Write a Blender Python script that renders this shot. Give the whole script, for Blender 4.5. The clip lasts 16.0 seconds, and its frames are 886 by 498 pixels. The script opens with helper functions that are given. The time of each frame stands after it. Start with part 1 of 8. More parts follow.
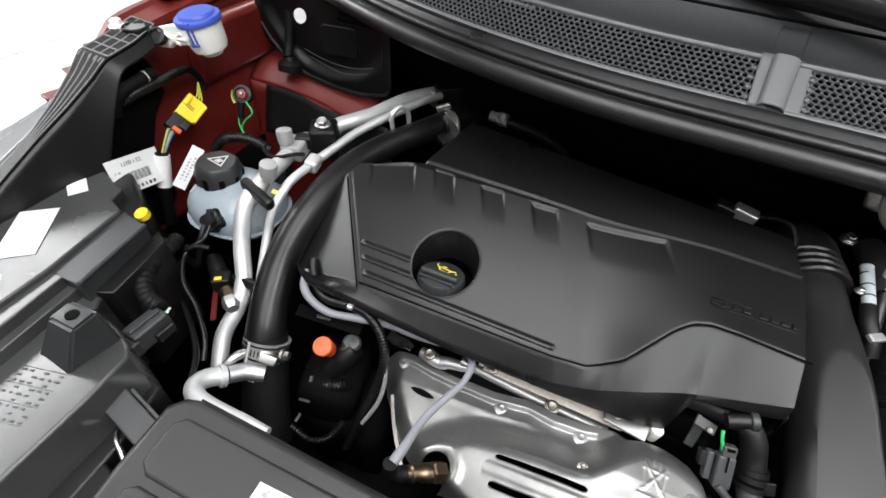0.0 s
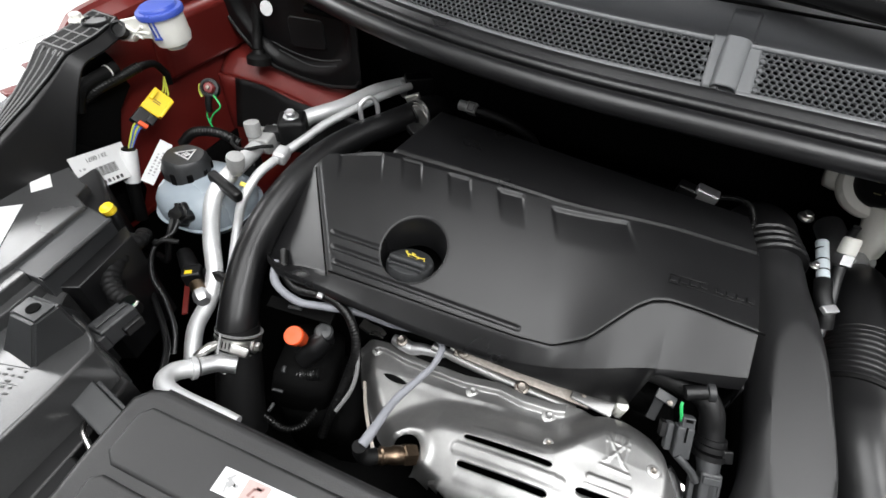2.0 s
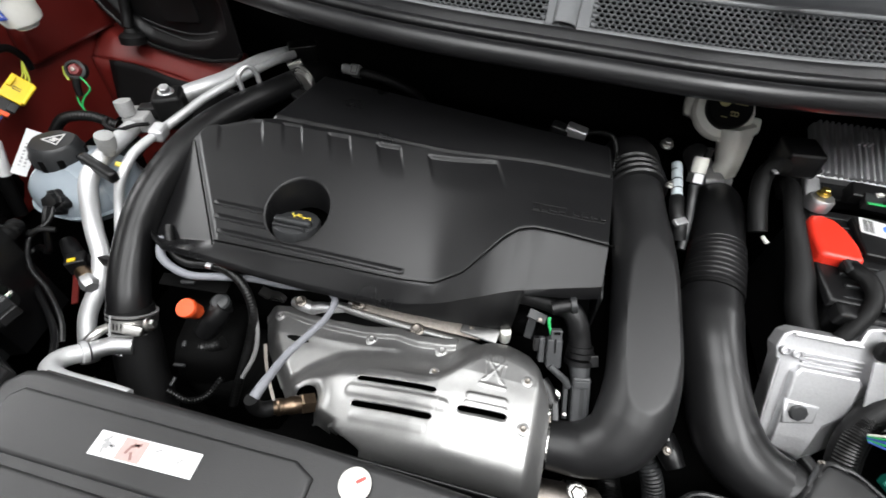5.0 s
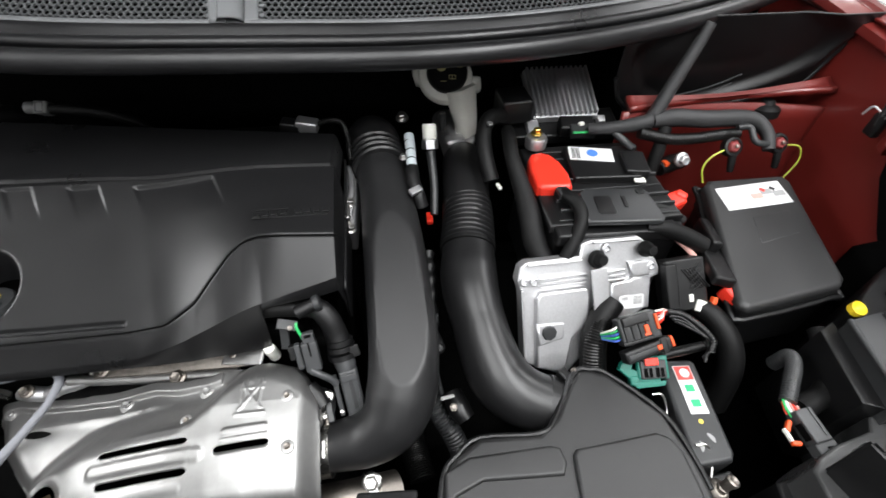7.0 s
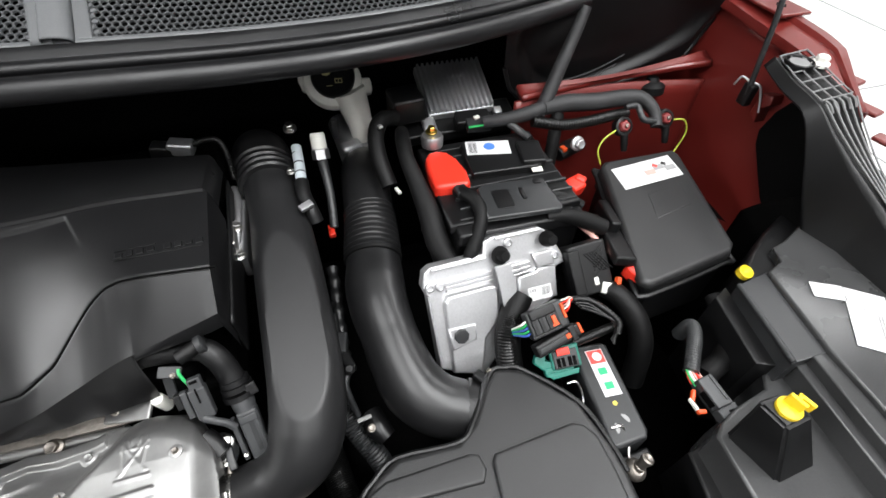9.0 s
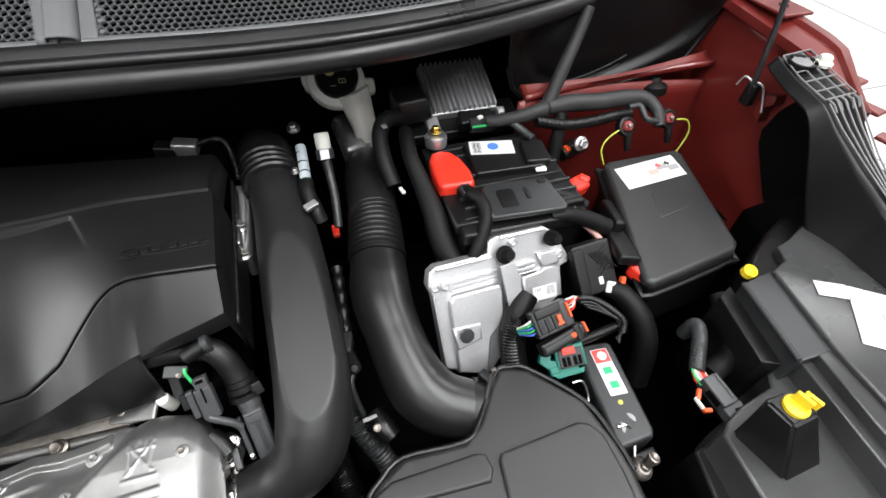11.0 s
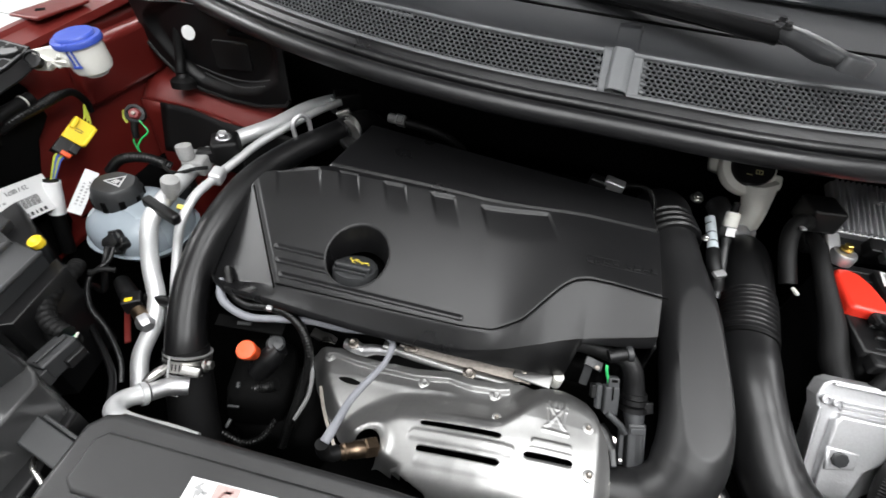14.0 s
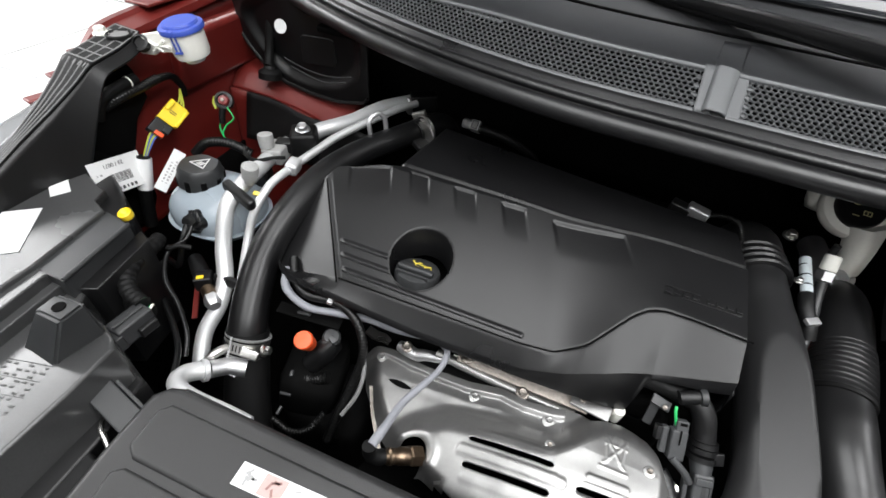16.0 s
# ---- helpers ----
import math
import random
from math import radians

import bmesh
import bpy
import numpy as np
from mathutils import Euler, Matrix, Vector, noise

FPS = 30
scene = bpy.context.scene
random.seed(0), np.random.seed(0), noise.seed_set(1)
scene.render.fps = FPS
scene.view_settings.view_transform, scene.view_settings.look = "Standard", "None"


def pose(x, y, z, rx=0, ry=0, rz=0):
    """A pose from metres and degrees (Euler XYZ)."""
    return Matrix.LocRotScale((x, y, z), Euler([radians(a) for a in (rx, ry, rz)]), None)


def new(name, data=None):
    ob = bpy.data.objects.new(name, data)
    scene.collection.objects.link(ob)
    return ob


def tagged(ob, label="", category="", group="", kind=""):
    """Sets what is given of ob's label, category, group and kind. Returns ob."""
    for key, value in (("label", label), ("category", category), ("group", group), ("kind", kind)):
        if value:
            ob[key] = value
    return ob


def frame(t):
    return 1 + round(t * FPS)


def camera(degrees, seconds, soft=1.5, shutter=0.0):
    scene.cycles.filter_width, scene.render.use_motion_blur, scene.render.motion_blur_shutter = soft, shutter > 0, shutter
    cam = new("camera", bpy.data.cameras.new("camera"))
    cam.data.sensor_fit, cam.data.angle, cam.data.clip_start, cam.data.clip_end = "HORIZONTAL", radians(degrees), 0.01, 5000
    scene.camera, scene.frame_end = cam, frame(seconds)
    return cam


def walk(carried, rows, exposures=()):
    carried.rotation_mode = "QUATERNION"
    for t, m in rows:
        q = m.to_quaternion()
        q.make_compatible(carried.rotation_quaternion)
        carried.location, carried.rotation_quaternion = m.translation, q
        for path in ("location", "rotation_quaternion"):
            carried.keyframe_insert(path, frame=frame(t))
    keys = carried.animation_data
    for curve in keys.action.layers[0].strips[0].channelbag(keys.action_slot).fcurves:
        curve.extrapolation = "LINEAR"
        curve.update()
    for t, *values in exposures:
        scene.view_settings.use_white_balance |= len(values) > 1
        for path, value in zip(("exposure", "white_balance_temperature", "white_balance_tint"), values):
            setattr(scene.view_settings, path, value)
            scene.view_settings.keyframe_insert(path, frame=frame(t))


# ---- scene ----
cam = camera(87.9, 16.0, soft=1.6, shutter=0.35)
# seconds, place in metres, turn in degrees
ROWS = [
    (0.0, -0.1864, -0.2590, 1.3865, 45.11, -1.81, 24.68),
    (0.5, -0.1791, -0.2648, 1.3871, 45.13, -1.92, 23.70),
    (1.0, -0.1708, -0.2720, 1.3875, 45.41, -1.93, 23.25),
    (1.5, -0.1626, -0.2706, 1.3863, 45.35, -1.85, 22.72),
    (2.0, -0.1547, -0.2608, 1.3828, 44.75, -1.67, 22.67),
    (2.5, -0.1488, -0.2637, 1.3770, 44.61, -1.54, 22.48),
    (3.0, -0.1308, -0.2696, 1.3783, 44.37, -1.25, 21.84),
    (5.5, -0.0168, -0.2740, 1.3688, 42.60, -1.08, 9.60),
    (6.0, 0.0257, -0.2679, 1.3669, 42.54, -1.00, 3.23),
    (6.5, 0.0799, -0.2576, 1.3658, 42.45, -0.73, -2.93),
    (7.0, 0.1219, -0.2491, 1.3655, 42.30, -0.80, -7.39),
    (7.5, 0.1471, -0.2396, 1.3635, 42.02, -0.94, -11.55),
    (8.0, 0.1708, -0.2359, 1.3644, 41.79, -0.87, -14.78),
    (8.5, 0.1884, -0.2337, 1.3625, 41.73, -0.69, -16.72),
    (11.0, 0.1800, -0.2327, 1.3589, 41.96, -0.88, -17.08),
    (11.5, 0.1617, -0.2379, 1.3638, 42.35, -0.81, -15.68),
    (12.0, 0.1267, -0.2403, 1.3618, 42.96, -1.25, -13.28),
    (12.5, 0.0470, -0.2441, 1.3591, 43.67, -2.09, -7.70),
    (13.0, -0.0437, -0.2608, 1.3742, 44.41, -2.31, 1.04),
    (13.5, -0.1062, -0.2847, 1.3884, 45.77, -2.70, 8.64),
    (14.0, -0.1404, -0.2995, 1.4044, 46.48, -3.07, 13.92),
    (14.5, -0.1528, -0.3029, 1.4029, 47.13, -3.10, 17.29),
    (15.0, -0.1597, -0.3007, 1.4051, 47.18, -3.21, 19.66),
    (15.5, -0.1650, -0.2935, 1.4019, 46.80, -3.38, 21.32),
    (16.0, -0.1662, -0.2925, 1.3960, 46.67, -3.30, 22.50),
]
walk(cam, [(t, pose(x, y, z, rx, ry, rz)) for t, x, y, z, rx, ry, rz in ROWS])

# ---- world and lamps: a white showroom with unseen ceiling panels ----
world = bpy.data.worlds.new("showroom_air")
scene.world = world
world.use_nodes = True
world.node_tree.nodes["Background"].inputs[0].default_value = (0.9, 0.95, 1.0, 1)
world.node_tree.nodes["Background"].inputs[1].default_value = 0.05
scene.view_settings.exposure = 0.05


def ceiling_lamp(x, y, sx, sy, watts):
    data = bpy.data.lights.new("ceiling_panel_light", "AREA")
    data.shape, data.size, data.size_y, data.energy = "RECTANGLE", sx, sy, watts
    data.color = (0.985, 0.992, 1.0)
    ob = new("ceiling_panel_light", data)
    ob.matrix_world = pose(x, y, 3.38)
    return ob


ceiling_lamp(-4.55, 0.1, 2.1, 2.4, 205)
ceiling_lamp(1.45, -0.9, 1.0, 2.4, 108)
ceiling_lamp(-0.35, -0.85, 1.5, 3.2, 100)
# Unseen panel added to brighten the floor and headlamp on the right.
ceiling_lamp(3.9, 1.4, 1.4, 1.4, 75)
for lx in (-2.5, 0.0, 2.5):
    ceiling_lamp(lx, -4.6, 1.5, 0.7, 28)
    ceiling_lamp(lx, 3.2, 1.5, 0.9, 60)


# ---- materials ----
def material(name, color, rough=0.5, metal=0.0, grain=300.0, bump=0.05, vary=0.12, patch=9.0, coat=0.0, rough_vary=0.1, spec=0.5, trans=0.0):
    m = bpy.data.materials.new(name)
    m.use_nodes = True
    nt = m.node_tree
    n, l = nt.nodes, nt.links
    b = n["Principled BSDF"]
    b.inputs["Metallic"].default_value = metal
    b.inputs["Coat Weight"].default_value = coat
    b.inputs["Coat Roughness"].default_value = 0.06
    b.inputs["Specular IOR Level"].default_value = spec
    b.inputs["Transmission Weight"].default_value = trans
    tc = n.new("ShaderNodeTexCoord")
    big = n.new("ShaderNodeTexNoise")
    big.inputs["Scale"].default_value, big.inputs["Detail"].default_value = patch, 5
    fine = n.new("ShaderNodeTexNoise")
    fine.inputs["Scale"].default_value, fine.inputs["Detail"].default_value = grain, 3
    l.new(tc.outputs["Object"], big.inputs["Vector"])
    l.new(tc.outputs["Object"], fine.inputs["Vector"])
    add = n.new("ShaderNodeMath")
    add.operation = "MULTIPLY_ADD"
    add.inputs[1].default_value = 0.45
    l.new(fine.outputs["Fac"], add.inputs[0])
    half = n.new("ShaderNodeMath")
    half.operation = "MULTIPLY"
    half.inputs[1].default_value = 0.55
    l.new(big.outputs["Fac"], half.inputs[0])
    l.new(half.outputs[0], add.inputs[2])
    ramp = n.new("ShaderNodeMapRange")
    ramp.inputs[1].default_value, ramp.inputs[2].default_value = 0.3, 0.7
    ramp.inputs[3].default_value, ramp.inputs[4].default_value = 1 - vary, 1 + vary
    l.new(add.outputs[0], ramp.inputs[0])
    mix = n.new("ShaderNodeVectorMath")
    mix.operation = "SCALE"
    mix.inputs[0].default_value = color
    l.new(ramp.outputs[0], mix.inputs["Scale"])
    l.new(mix.outputs[0], b.inputs["Base Color"])
    rr = n.new("ShaderNodeMapRange")
    rr.inputs[1].default_value, rr.inputs[2].default_value = 0.3, 0.7
    rr.inputs[3].default_value, rr.inputs[4].default_value = max(0.02, rough - rough_vary), min(1.0, rough + rough_vary)
    l.new(big.outputs["Fac"], rr.inputs[0])
    l.new(rr.outputs[0], b.inputs["Roughness"])
    if bump:
        bp = n.new("ShaderNodeBump")
        bp.inputs["Strength"].default_value, bp.inputs["Distance"].default_value = bump, 0.0005
        l.new(fine.outputs["Fac"], bp.inputs["Height"])
        l.new(bp.outputs[0], b.inputs["Normal"])
    return m


COVER = material("grained_engine_cover_plastic", (0.0064, 0.0064, 0.0068), 0.30, grain=900, bump=0.14, vary=0.14, patch=14, rough_vary=0.03, spec=0.37)
PLASTIC = material("black_grained_plastic", (0.0048, 0.0048, 0.0051), 0.40, grain=700, bump=0.12, spec=0.4)
FADED = material("faded_grey_plastic", (0.042, 0.0435, 0.0455), 0.46, grain=700, bump=0.10)
GREYPLASTIC = material("dark_grey_plastic", (0.022, 0.023, 0.024), 0.42, grain=700, bump=0.10)
LIGHTPLASTIC = material("dusty_grey_plastic", (0.042, 0.0425, 0.043), 0.22, grain=500, bump=0.15, vary=0.12)
CONDUIT = material("black_conduit_plastic", (0.0035, 0.0035, 0.0035), 0.36, grain=400, bump=0.05, spec=0.35)
RUBBER = material("black_rubber", (0.0035, 0.0035, 0.0036), 0.55, grain=500, bump=0.3, spec=0.22)
SEALRUBBER = material("weatherstrip_rubber", (0.007, 0.007, 0.0076), 0.36, grain=400, bump=0.08)
GLOSSHOSE = material("smooth_black_hose", (0.004, 0.004, 0.0043), 0.34, grain=400, bump=0.15, rough_vary=0.05, spec=0.36)
SATIN = material("satin_moulded_duct", (0.0125, 0.0125, 0.0130), 0.43, grain=800, bump=0.10, rough_vary=0.06)
TAPEGREY = material("grey_woven_tape", (0.022, 0.022, 0.023), 0.6, grain=600, bump=0.6, vary=0.25, patch=40)
DULLALU = material("dull_grey_cast_cap", (0.33, 0.33, 0.325), 0.62, 0.25, grain=300, bump=0.2)
CAPINK = material("faded_yellow_cap_print", (0.55, 0.50, 0.25), 0.5, bump=0.0)
DUCT = material("satin_duct_plastic", (0.0095, 0.0095, 0.0099), 0.34, grain=800, bump=0.06, rough_vary=0.04)
# Near-black for hollows, gaps and the deep bay: shade put into the colour.
PIT = material("near_black_shade", (0.0025, 0.0025, 0.0025), 0.75, grain=120, bump=0.4, spec=0.05)
COWL = material("cowl_plastic", (0.115, 0.119, 0.123), 0.42, grain=700, bump=0.1)
ALU = material("dull_aluminium_tube", (0.64, 0.645, 0.65), 0.50, 0.66, grain=250, bump=0.05, vary=0.06, rough_vary=0.07)
CAST = material("cast_aluminium", (0.60, 0.60, 0.61), 0.48, 1.0, grain=350, bump=0.5, vary=0.1)
STEEL = material("zinc_steel", (0.55, 0.54, 0.52), 0.3, 1.0, grain=300, bump=0.05)
SHIELD = material("stamped_aluminium_heat_shield", (0.335, 0.333, 0.328), 0.42, 0.90, grain=160, bump=0.04, vary=0.07, patch=14, rough_vary=0.07)
MANIFOLD = material("heat_tinted_manifold_iron", (0.27, 0.245, 0.22), 0.42, 1.0, grain=220, bump=0.25, vary=0.25, patch=30)
BRONZE = material("heat_tinted_bronze", (0.20, 0.145, 0.10), 0.35, 1.0, grain=200, bump=0.05, vary=0.25)
PAINT = material("red_metallic_body_paint", (0.135, 0.0130, 0.0100), 0.42, 0.10, grain=900, bump=0.0, vary=0.06, coat=0.45)
TANK = material("milky_blue_tank_plastic", (0.30, 0.345, 0.385), 0.28, grain=60, bump=0.02, vary=0.06, trans=0.15)
WHITEPL = material("ivory_white_plastic", (0.82, 0.81, 0.75), 0.4, grain=200, bump=0.02, vary=0.04)
WHITE = material("white_paper_label", (0.66, 0.66, 0.66), 0.5, grain=200, bump=0.0, vary=0.03)
INK = material("black_print_ink", (0.03, 0.03, 0.03), 0.6, bump=0.0)
PALEINK = material("grey_print_ink", (0.30, 0.30, 0.30), 0.6, bump=0.0)
PINKINK = material("pink_print_ink", (0.62, 0.34, 0.30), 0.6, bump=0.0)
REDINK = material("red_print_ink", (0.62, 0.06, 0.05), 0.5, bump=0.0)
GREENINK = material("green_print_ink", (0.02, 0.36, 0.16), 0.5, bump=0.0)
BLUEINK = material("blue_print_ink", (0.06, 0.18, 0.60), 0.5, bump=0.0)
YELLOW = material("yellow_plastic", (0.78, 0.55, 0.02), 0.4, bump=0.02, vary=0.05)
YELLOWINK = material("yellow_print_ink", (0.75, 0.60, 0.08), 0.5, bump=0.0)
ORANGE = material("orange_plastic_cap", (0.72, 0.085, 0.018), 0.42, bump=0.02, vary=0.05)
REDPL = material("red_plastic", (0.74, 0.035, 0.018), 0.38, bump=0.02, vary=0.05)
BLUEPL = material("blue_plastic_cap", (0.045, 0.085, 0.42), 0.38, bump=0.02, vary=0.06)
GREENPL = material("green_plastic_connector", (0.007, 0.135, 0.10), 0.4, bump=0.02, vary=0.08)
GREENWIRE = material("green_wire", (0.02, 0.38, 0.10), 0.4, bump=0.0)
YELLOWWIRE = material("yellow_green_wire", (0.45, 0.48, 0.06), 0.4, bump=0.0)
BLUEWIRE = material("blue_wire", (0.05, 0.10, 0.40), 0.4, bump=0.0)
GREYTUBE = material("grey_sleeve", (0.19, 0.195, 0.215), 0.6, grain=600, bump=0.15)
CARPAINTBLACK = material("grey_underside_felt", (0.045, 0.045, 0.045), 0.8, bump=0.2)
FLOORMAT = material("white_floor_tile", (0.80, 0.80, 0.79), 0.35, grain=60, bump=0.01, vary=0.03, patch=2)
WALLMAT = material("pale_grey_wall_paint", (0.50, 0.50, 0.50), 0.7, grain=120, bump=0.03, vary=0.02, patch=1)
GLASS = material("dark_windscreen_glass", (0.02, 0.022, 0.025), 0.08, bump=0.0, vary=0.0, rough_vary=0.02)
LENS = material("smoked_headlamp_lens", (0.10, 0.105, 0.11), 0.25, grain=500, bump=0.1)
MATTE = material("matt_dusty_black_plastic", (0.0165, 0.0165, 0.0168), 0.44, grain=800, bump=0.3, vary=0.10)
RIBGREY = material("light_grey_plastic", (0.17, 0.17, 0.17), 0.45, grain=500, bump=0.2)


# ---- mesh helpers ----
def link_mesh(name, verts, faces, mat, parent=None, label="", smooth=True):
    me = bpy.data.meshes.new(name)
    me.from_pydata([tuple(v) for v in verts], [], faces)
    me.validate()
    me.update()
    if smooth:
        me.shade_smooth()
        me.set_sharp_from_angle(angle=radians(38))
    me.materials.append(mat)
    ob = new(name, me)
    if parent:
        ob.parent = parent
        if label:
            ob["label"] = label
    return ob


def flat_faces(me):
    """Normals weighted by face area, so that broad faces stay flat beside their rounded edges."""
    total = [Vector((0, 0, 0)) for _ in me.vertices]
    for p in me.polygons:
        for v in p.vertices:
            total[v] += p.normal * p.area
    out = []
    limit = math.cos(radians(60))
    for p in me.polygons:
        for v in p.vertices:
            n = total[v].normalized()
            out.append(tuple(n if n.dot(p.normal) > limit else p.normal))
    me.normals_split_custom_set(out)


def part(name, bm, mat, parent, label="", smooth=True):
    bmesh.ops.recalc_face_normals(bm, faces=bm.faces)
    me = bpy.data.meshes.new(name)
    bm.to_mesh(me)
    bm.free()
    if smooth:
        me.shade_smooth()
        me.set_sharp_from_angle(angle=radians(38))
        flat_faces(me)
    me.materials.append(mat)
    ob = new(name, me)
    if parent:
        ob.parent = parent
        if label:
            ob["label"] = label
    return ob


def thing(name, label, category, group="", kind=""):
    return tagged(new(name), label, category, group, kind)


def box_bm(size, bev=0.003, seg=2, taper=1.0):
    bm = bmesh.new()
    bmesh.ops.create_cube(bm, size=1.0)
    for v in bm.verts:
        k = taper if v.co.z > 0 else 1.0
        v.co = Vector((v.co.x * size[0] * k, v.co.y * size[1] * k, v.co.z * size[2]))
    if bev:
        bmesh.ops.bevel(bm, geom=bm.edges[:], offset=min(bev, min(size) * 0.45), segments=seg, affect="EDGES", profile=0.6)
    return bm


def box(name, c, size, mat, parent, rot=(0, 0, 0), bev=0.003, label="", taper=1.0):
    bm = box_bm(size, bev, taper=taper)
    bm.transform(pose(*c, *rot))
    return part(name, bm, mat, parent, label)


def prism(name, outline, z0, top, mat, parent, bev=0.006, label="", seg=3, m=None):
    """A plate or box over a plan outline, from z0 up to a height or a height function, with rounded top edges."""
    bm = bmesh.new()
    low = [bm.verts.new((x, y, z0)) for x, y in outline]
    high = [bm.verts.new((x, y, top(x, y) if callable(top) else top)) for x, y in outline]
    n = len(outline)
    cap = bm.faces.new(high)
    bm.faces.new(low[::-1])
    for i in range(n):
        bm.faces.new((low[i], low[(i + 1) % n], high[(i + 1) % n], high[i]))
    bmesh.ops.recalc_face_normals(bm, faces=bm.faces)
    if bev:
        bmesh.ops.bevel(bm, geom=list(cap.edges), offset=bev, segments=seg, affect="EDGES", profile=0.5)
    if m is not None:
        bm.transform(m)
    return part(name, bm, mat, parent, label)


def spline(pts, sub):
    p = [Vector(q) for q in pts]
    p = [2 * p[0] - p[1]] + p + [2 * p[-1] - p[-2]]
    out = []
    for i in range(1, len(p) - 2):
        a, b, c, d = p[i - 1 : i + 3]
        for k in range(sub):
            t = k / sub
            out.append(0.5 * ((2 * b) + (c - a) * t + (2 * a - 5 * b + 4 * c - d) * t * t + (3 * b - a - 3 * c + d) * t**3))
    return out + [p[-2]]


def ramp_at(values, f):
    if not isinstance(values, (list, tuple)):
        return values
    x = f * (len(values) - 1)
    i = min(int(x), len(values) - 2)
    return values[i] + (values[i + 1] - values[i]) * (x - i)


def tube(name, pts, r, mat, parent, label="", seg=14, sub=7, ridges=0, ridge=0.0, flat=None, caps=True, span=(0, 1), kink=0.0, lid=None):
    """A swept tube along a smooth line. r: one radius or several along it. ridges: rings of that depth; flat(f): the part of the radius
    at which the upper side is planed off; lid(x, y): a plane that cuts the top."""
    line = spline(pts, max(sub, int(ridges * 5 / max(1, len(pts) - 1)) + 1))
    n = len(line)
    verts, faces = [], []
    side = None
    for i, p in enumerate(line):
        way = (line[min(i + 1, n - 1)] - line[max(i - 1, 0)]).normalized()
        if side is None:
            side = way.cross(Vector((0, 0, 1)))
            side = side.normalized() if side.length > 0.1 else way.cross(Vector((0, 1, 0))).normalized()
        side = (side - way * side.dot(way)).normalized()
        up = side.cross(way).normalized()
        f = i / (n - 1)
        rad = ramp_at(r, f)
        if ridges and span[0] <= f <= span[1]:
            rad += ridge * math.cos(2 * math.pi * ridges * (f - span[0]) / (span[1] - span[0]))
        if kink:
            rad *= 1 + kink * noise.noise(p * 40)
        cut = flat(f) if flat else 9
        for k in range(seg):
            a = 2 * math.pi * k / seg
            cx, cy = math.cos(a), min(math.sin(a), cut)
            q = p + side * rad * cx + up * rad * cy
            if lid and q.z > lid(q.x, q.y):
                q.z = lid(q.x, q.y)
            verts.append(q)
    for i in range(n - 1):
        for k in range(seg):
            a, b = i * seg + k, i * seg + (k + 1) % seg
            faces.append((a, b, b + seg, a + seg))
    if caps:
        faces.append(tuple(range(seg))[::-1])
        faces.append(tuple(range((n - 1) * seg, n * seg)))
    return link_mesh(name, verts, faces, mat, parent, label)


def lathe(name, profile, m, mat, parent, label="", seg=28, lobes=0, lobe=0.0, squash=1.0):
    """Turns a profile of (radius, height) about the local z axis of the pose m."""
    verts, faces = [], []
    n = len(profile)
    for r, h in profile:
        for k in range(seg):
            a = 2 * math.pi * k / seg
            rr = r * (1 + (lobe * math.cos(lobes * a) if lobes else 0))
            verts.append(m @ Vector((rr * math.cos(a), rr * math.sin(a) * squash, h)))
    for i in range(n - 1):
        for k in range(seg):
            a, b = i * seg + k, i * seg + (k + 1) % seg
            faces.append((a, b, b + seg, a + seg))
    faces.append(tuple(range(seg))[::-1])
    faces.append(tuple(range((n - 1) * seg, n * seg)))
    return link_mesh(name, verts, faces, mat, parent, label)


def aim(p, way, roll=0.0):
    """A pose at p whose local z axis points along way."""
    return Matrix.Translation(p) @ Vector(way).to_track_quat("Z", "Y").to_matrix().to_4x4() @ pose(0, 0, 0, 0, 0, roll)


def bolt(c, way, r, mat, parent, name="bolt", label=""):
    """A flanged hexagon bolt head."""
    m = aim(c, way)
    verts, faces = [], []
    prof = [(r * 1.45, -r * 0.3), (r * 1.45, r * 0.15), (r * 1.15, r * 0.38)]
    seg = 18
    for rr, h in prof:
        for k in range(seg):
            a = 2 * math.pi * k / seg
            verts.append(m @ Vector((rr * math.cos(a), rr * math.sin(a), h)))
    for rr, h in ((r, r * 0.38), (r, r * 1.15), (r * 0.82, r * 1.3), (r * 0.5, r * 1.22)):
        for k in range(seg):
            a = 2 * math.pi * k / seg
            hexr = rr * math.cos(math.pi / 6) / math.cos((a % (math.pi / 3)) - math.pi / 6)
            verts.append(m @ Vector((hexr * math.cos(a), hexr * math.sin(a), h)))
    for i in range(6):
        for k in range(seg):
            a, b = i * seg + k, i * seg + (k + 1) % seg
            faces.append((a, b, b + seg, a + seg))
    faces.append(tuple(range(6 * seg, 7 * seg)))
    return link_mesh(name, verts, faces, mat, parent, label)


def sheet(name, nx, ny, place, mat, parent, label="", keep=None, thick=0.0, closed=False):
    """A surface over a grid of nx by ny cells; place(u, v) gives a point, keep(u, v) tells which cells stay."""
    verts = [place(i / nx, j / ny) for j in range(ny + 1) for i in range(nx + 1)]
    faces = []
    for j in range(ny):
        for i in range(nx):
            if keep is None or keep((i + 0.5) / nx, (j + 0.5) / ny):
                a = j * (nx + 1) + i
                faces.append((a, a + 1, a + nx + 2, a + nx + 1))
    ob = link_mesh(name, verts, faces, mat, parent, label)
    if thick:
        mod = ob.modifiers.new("thickness", "SOLIDIFY")
        mod.thickness, mod.offset = thick, -1
    return ob


def step(a, b, x):
    t = min(1.0, max(0.0, (x - a) / (b - a)))
    return t * t * (3 - 2 * t)


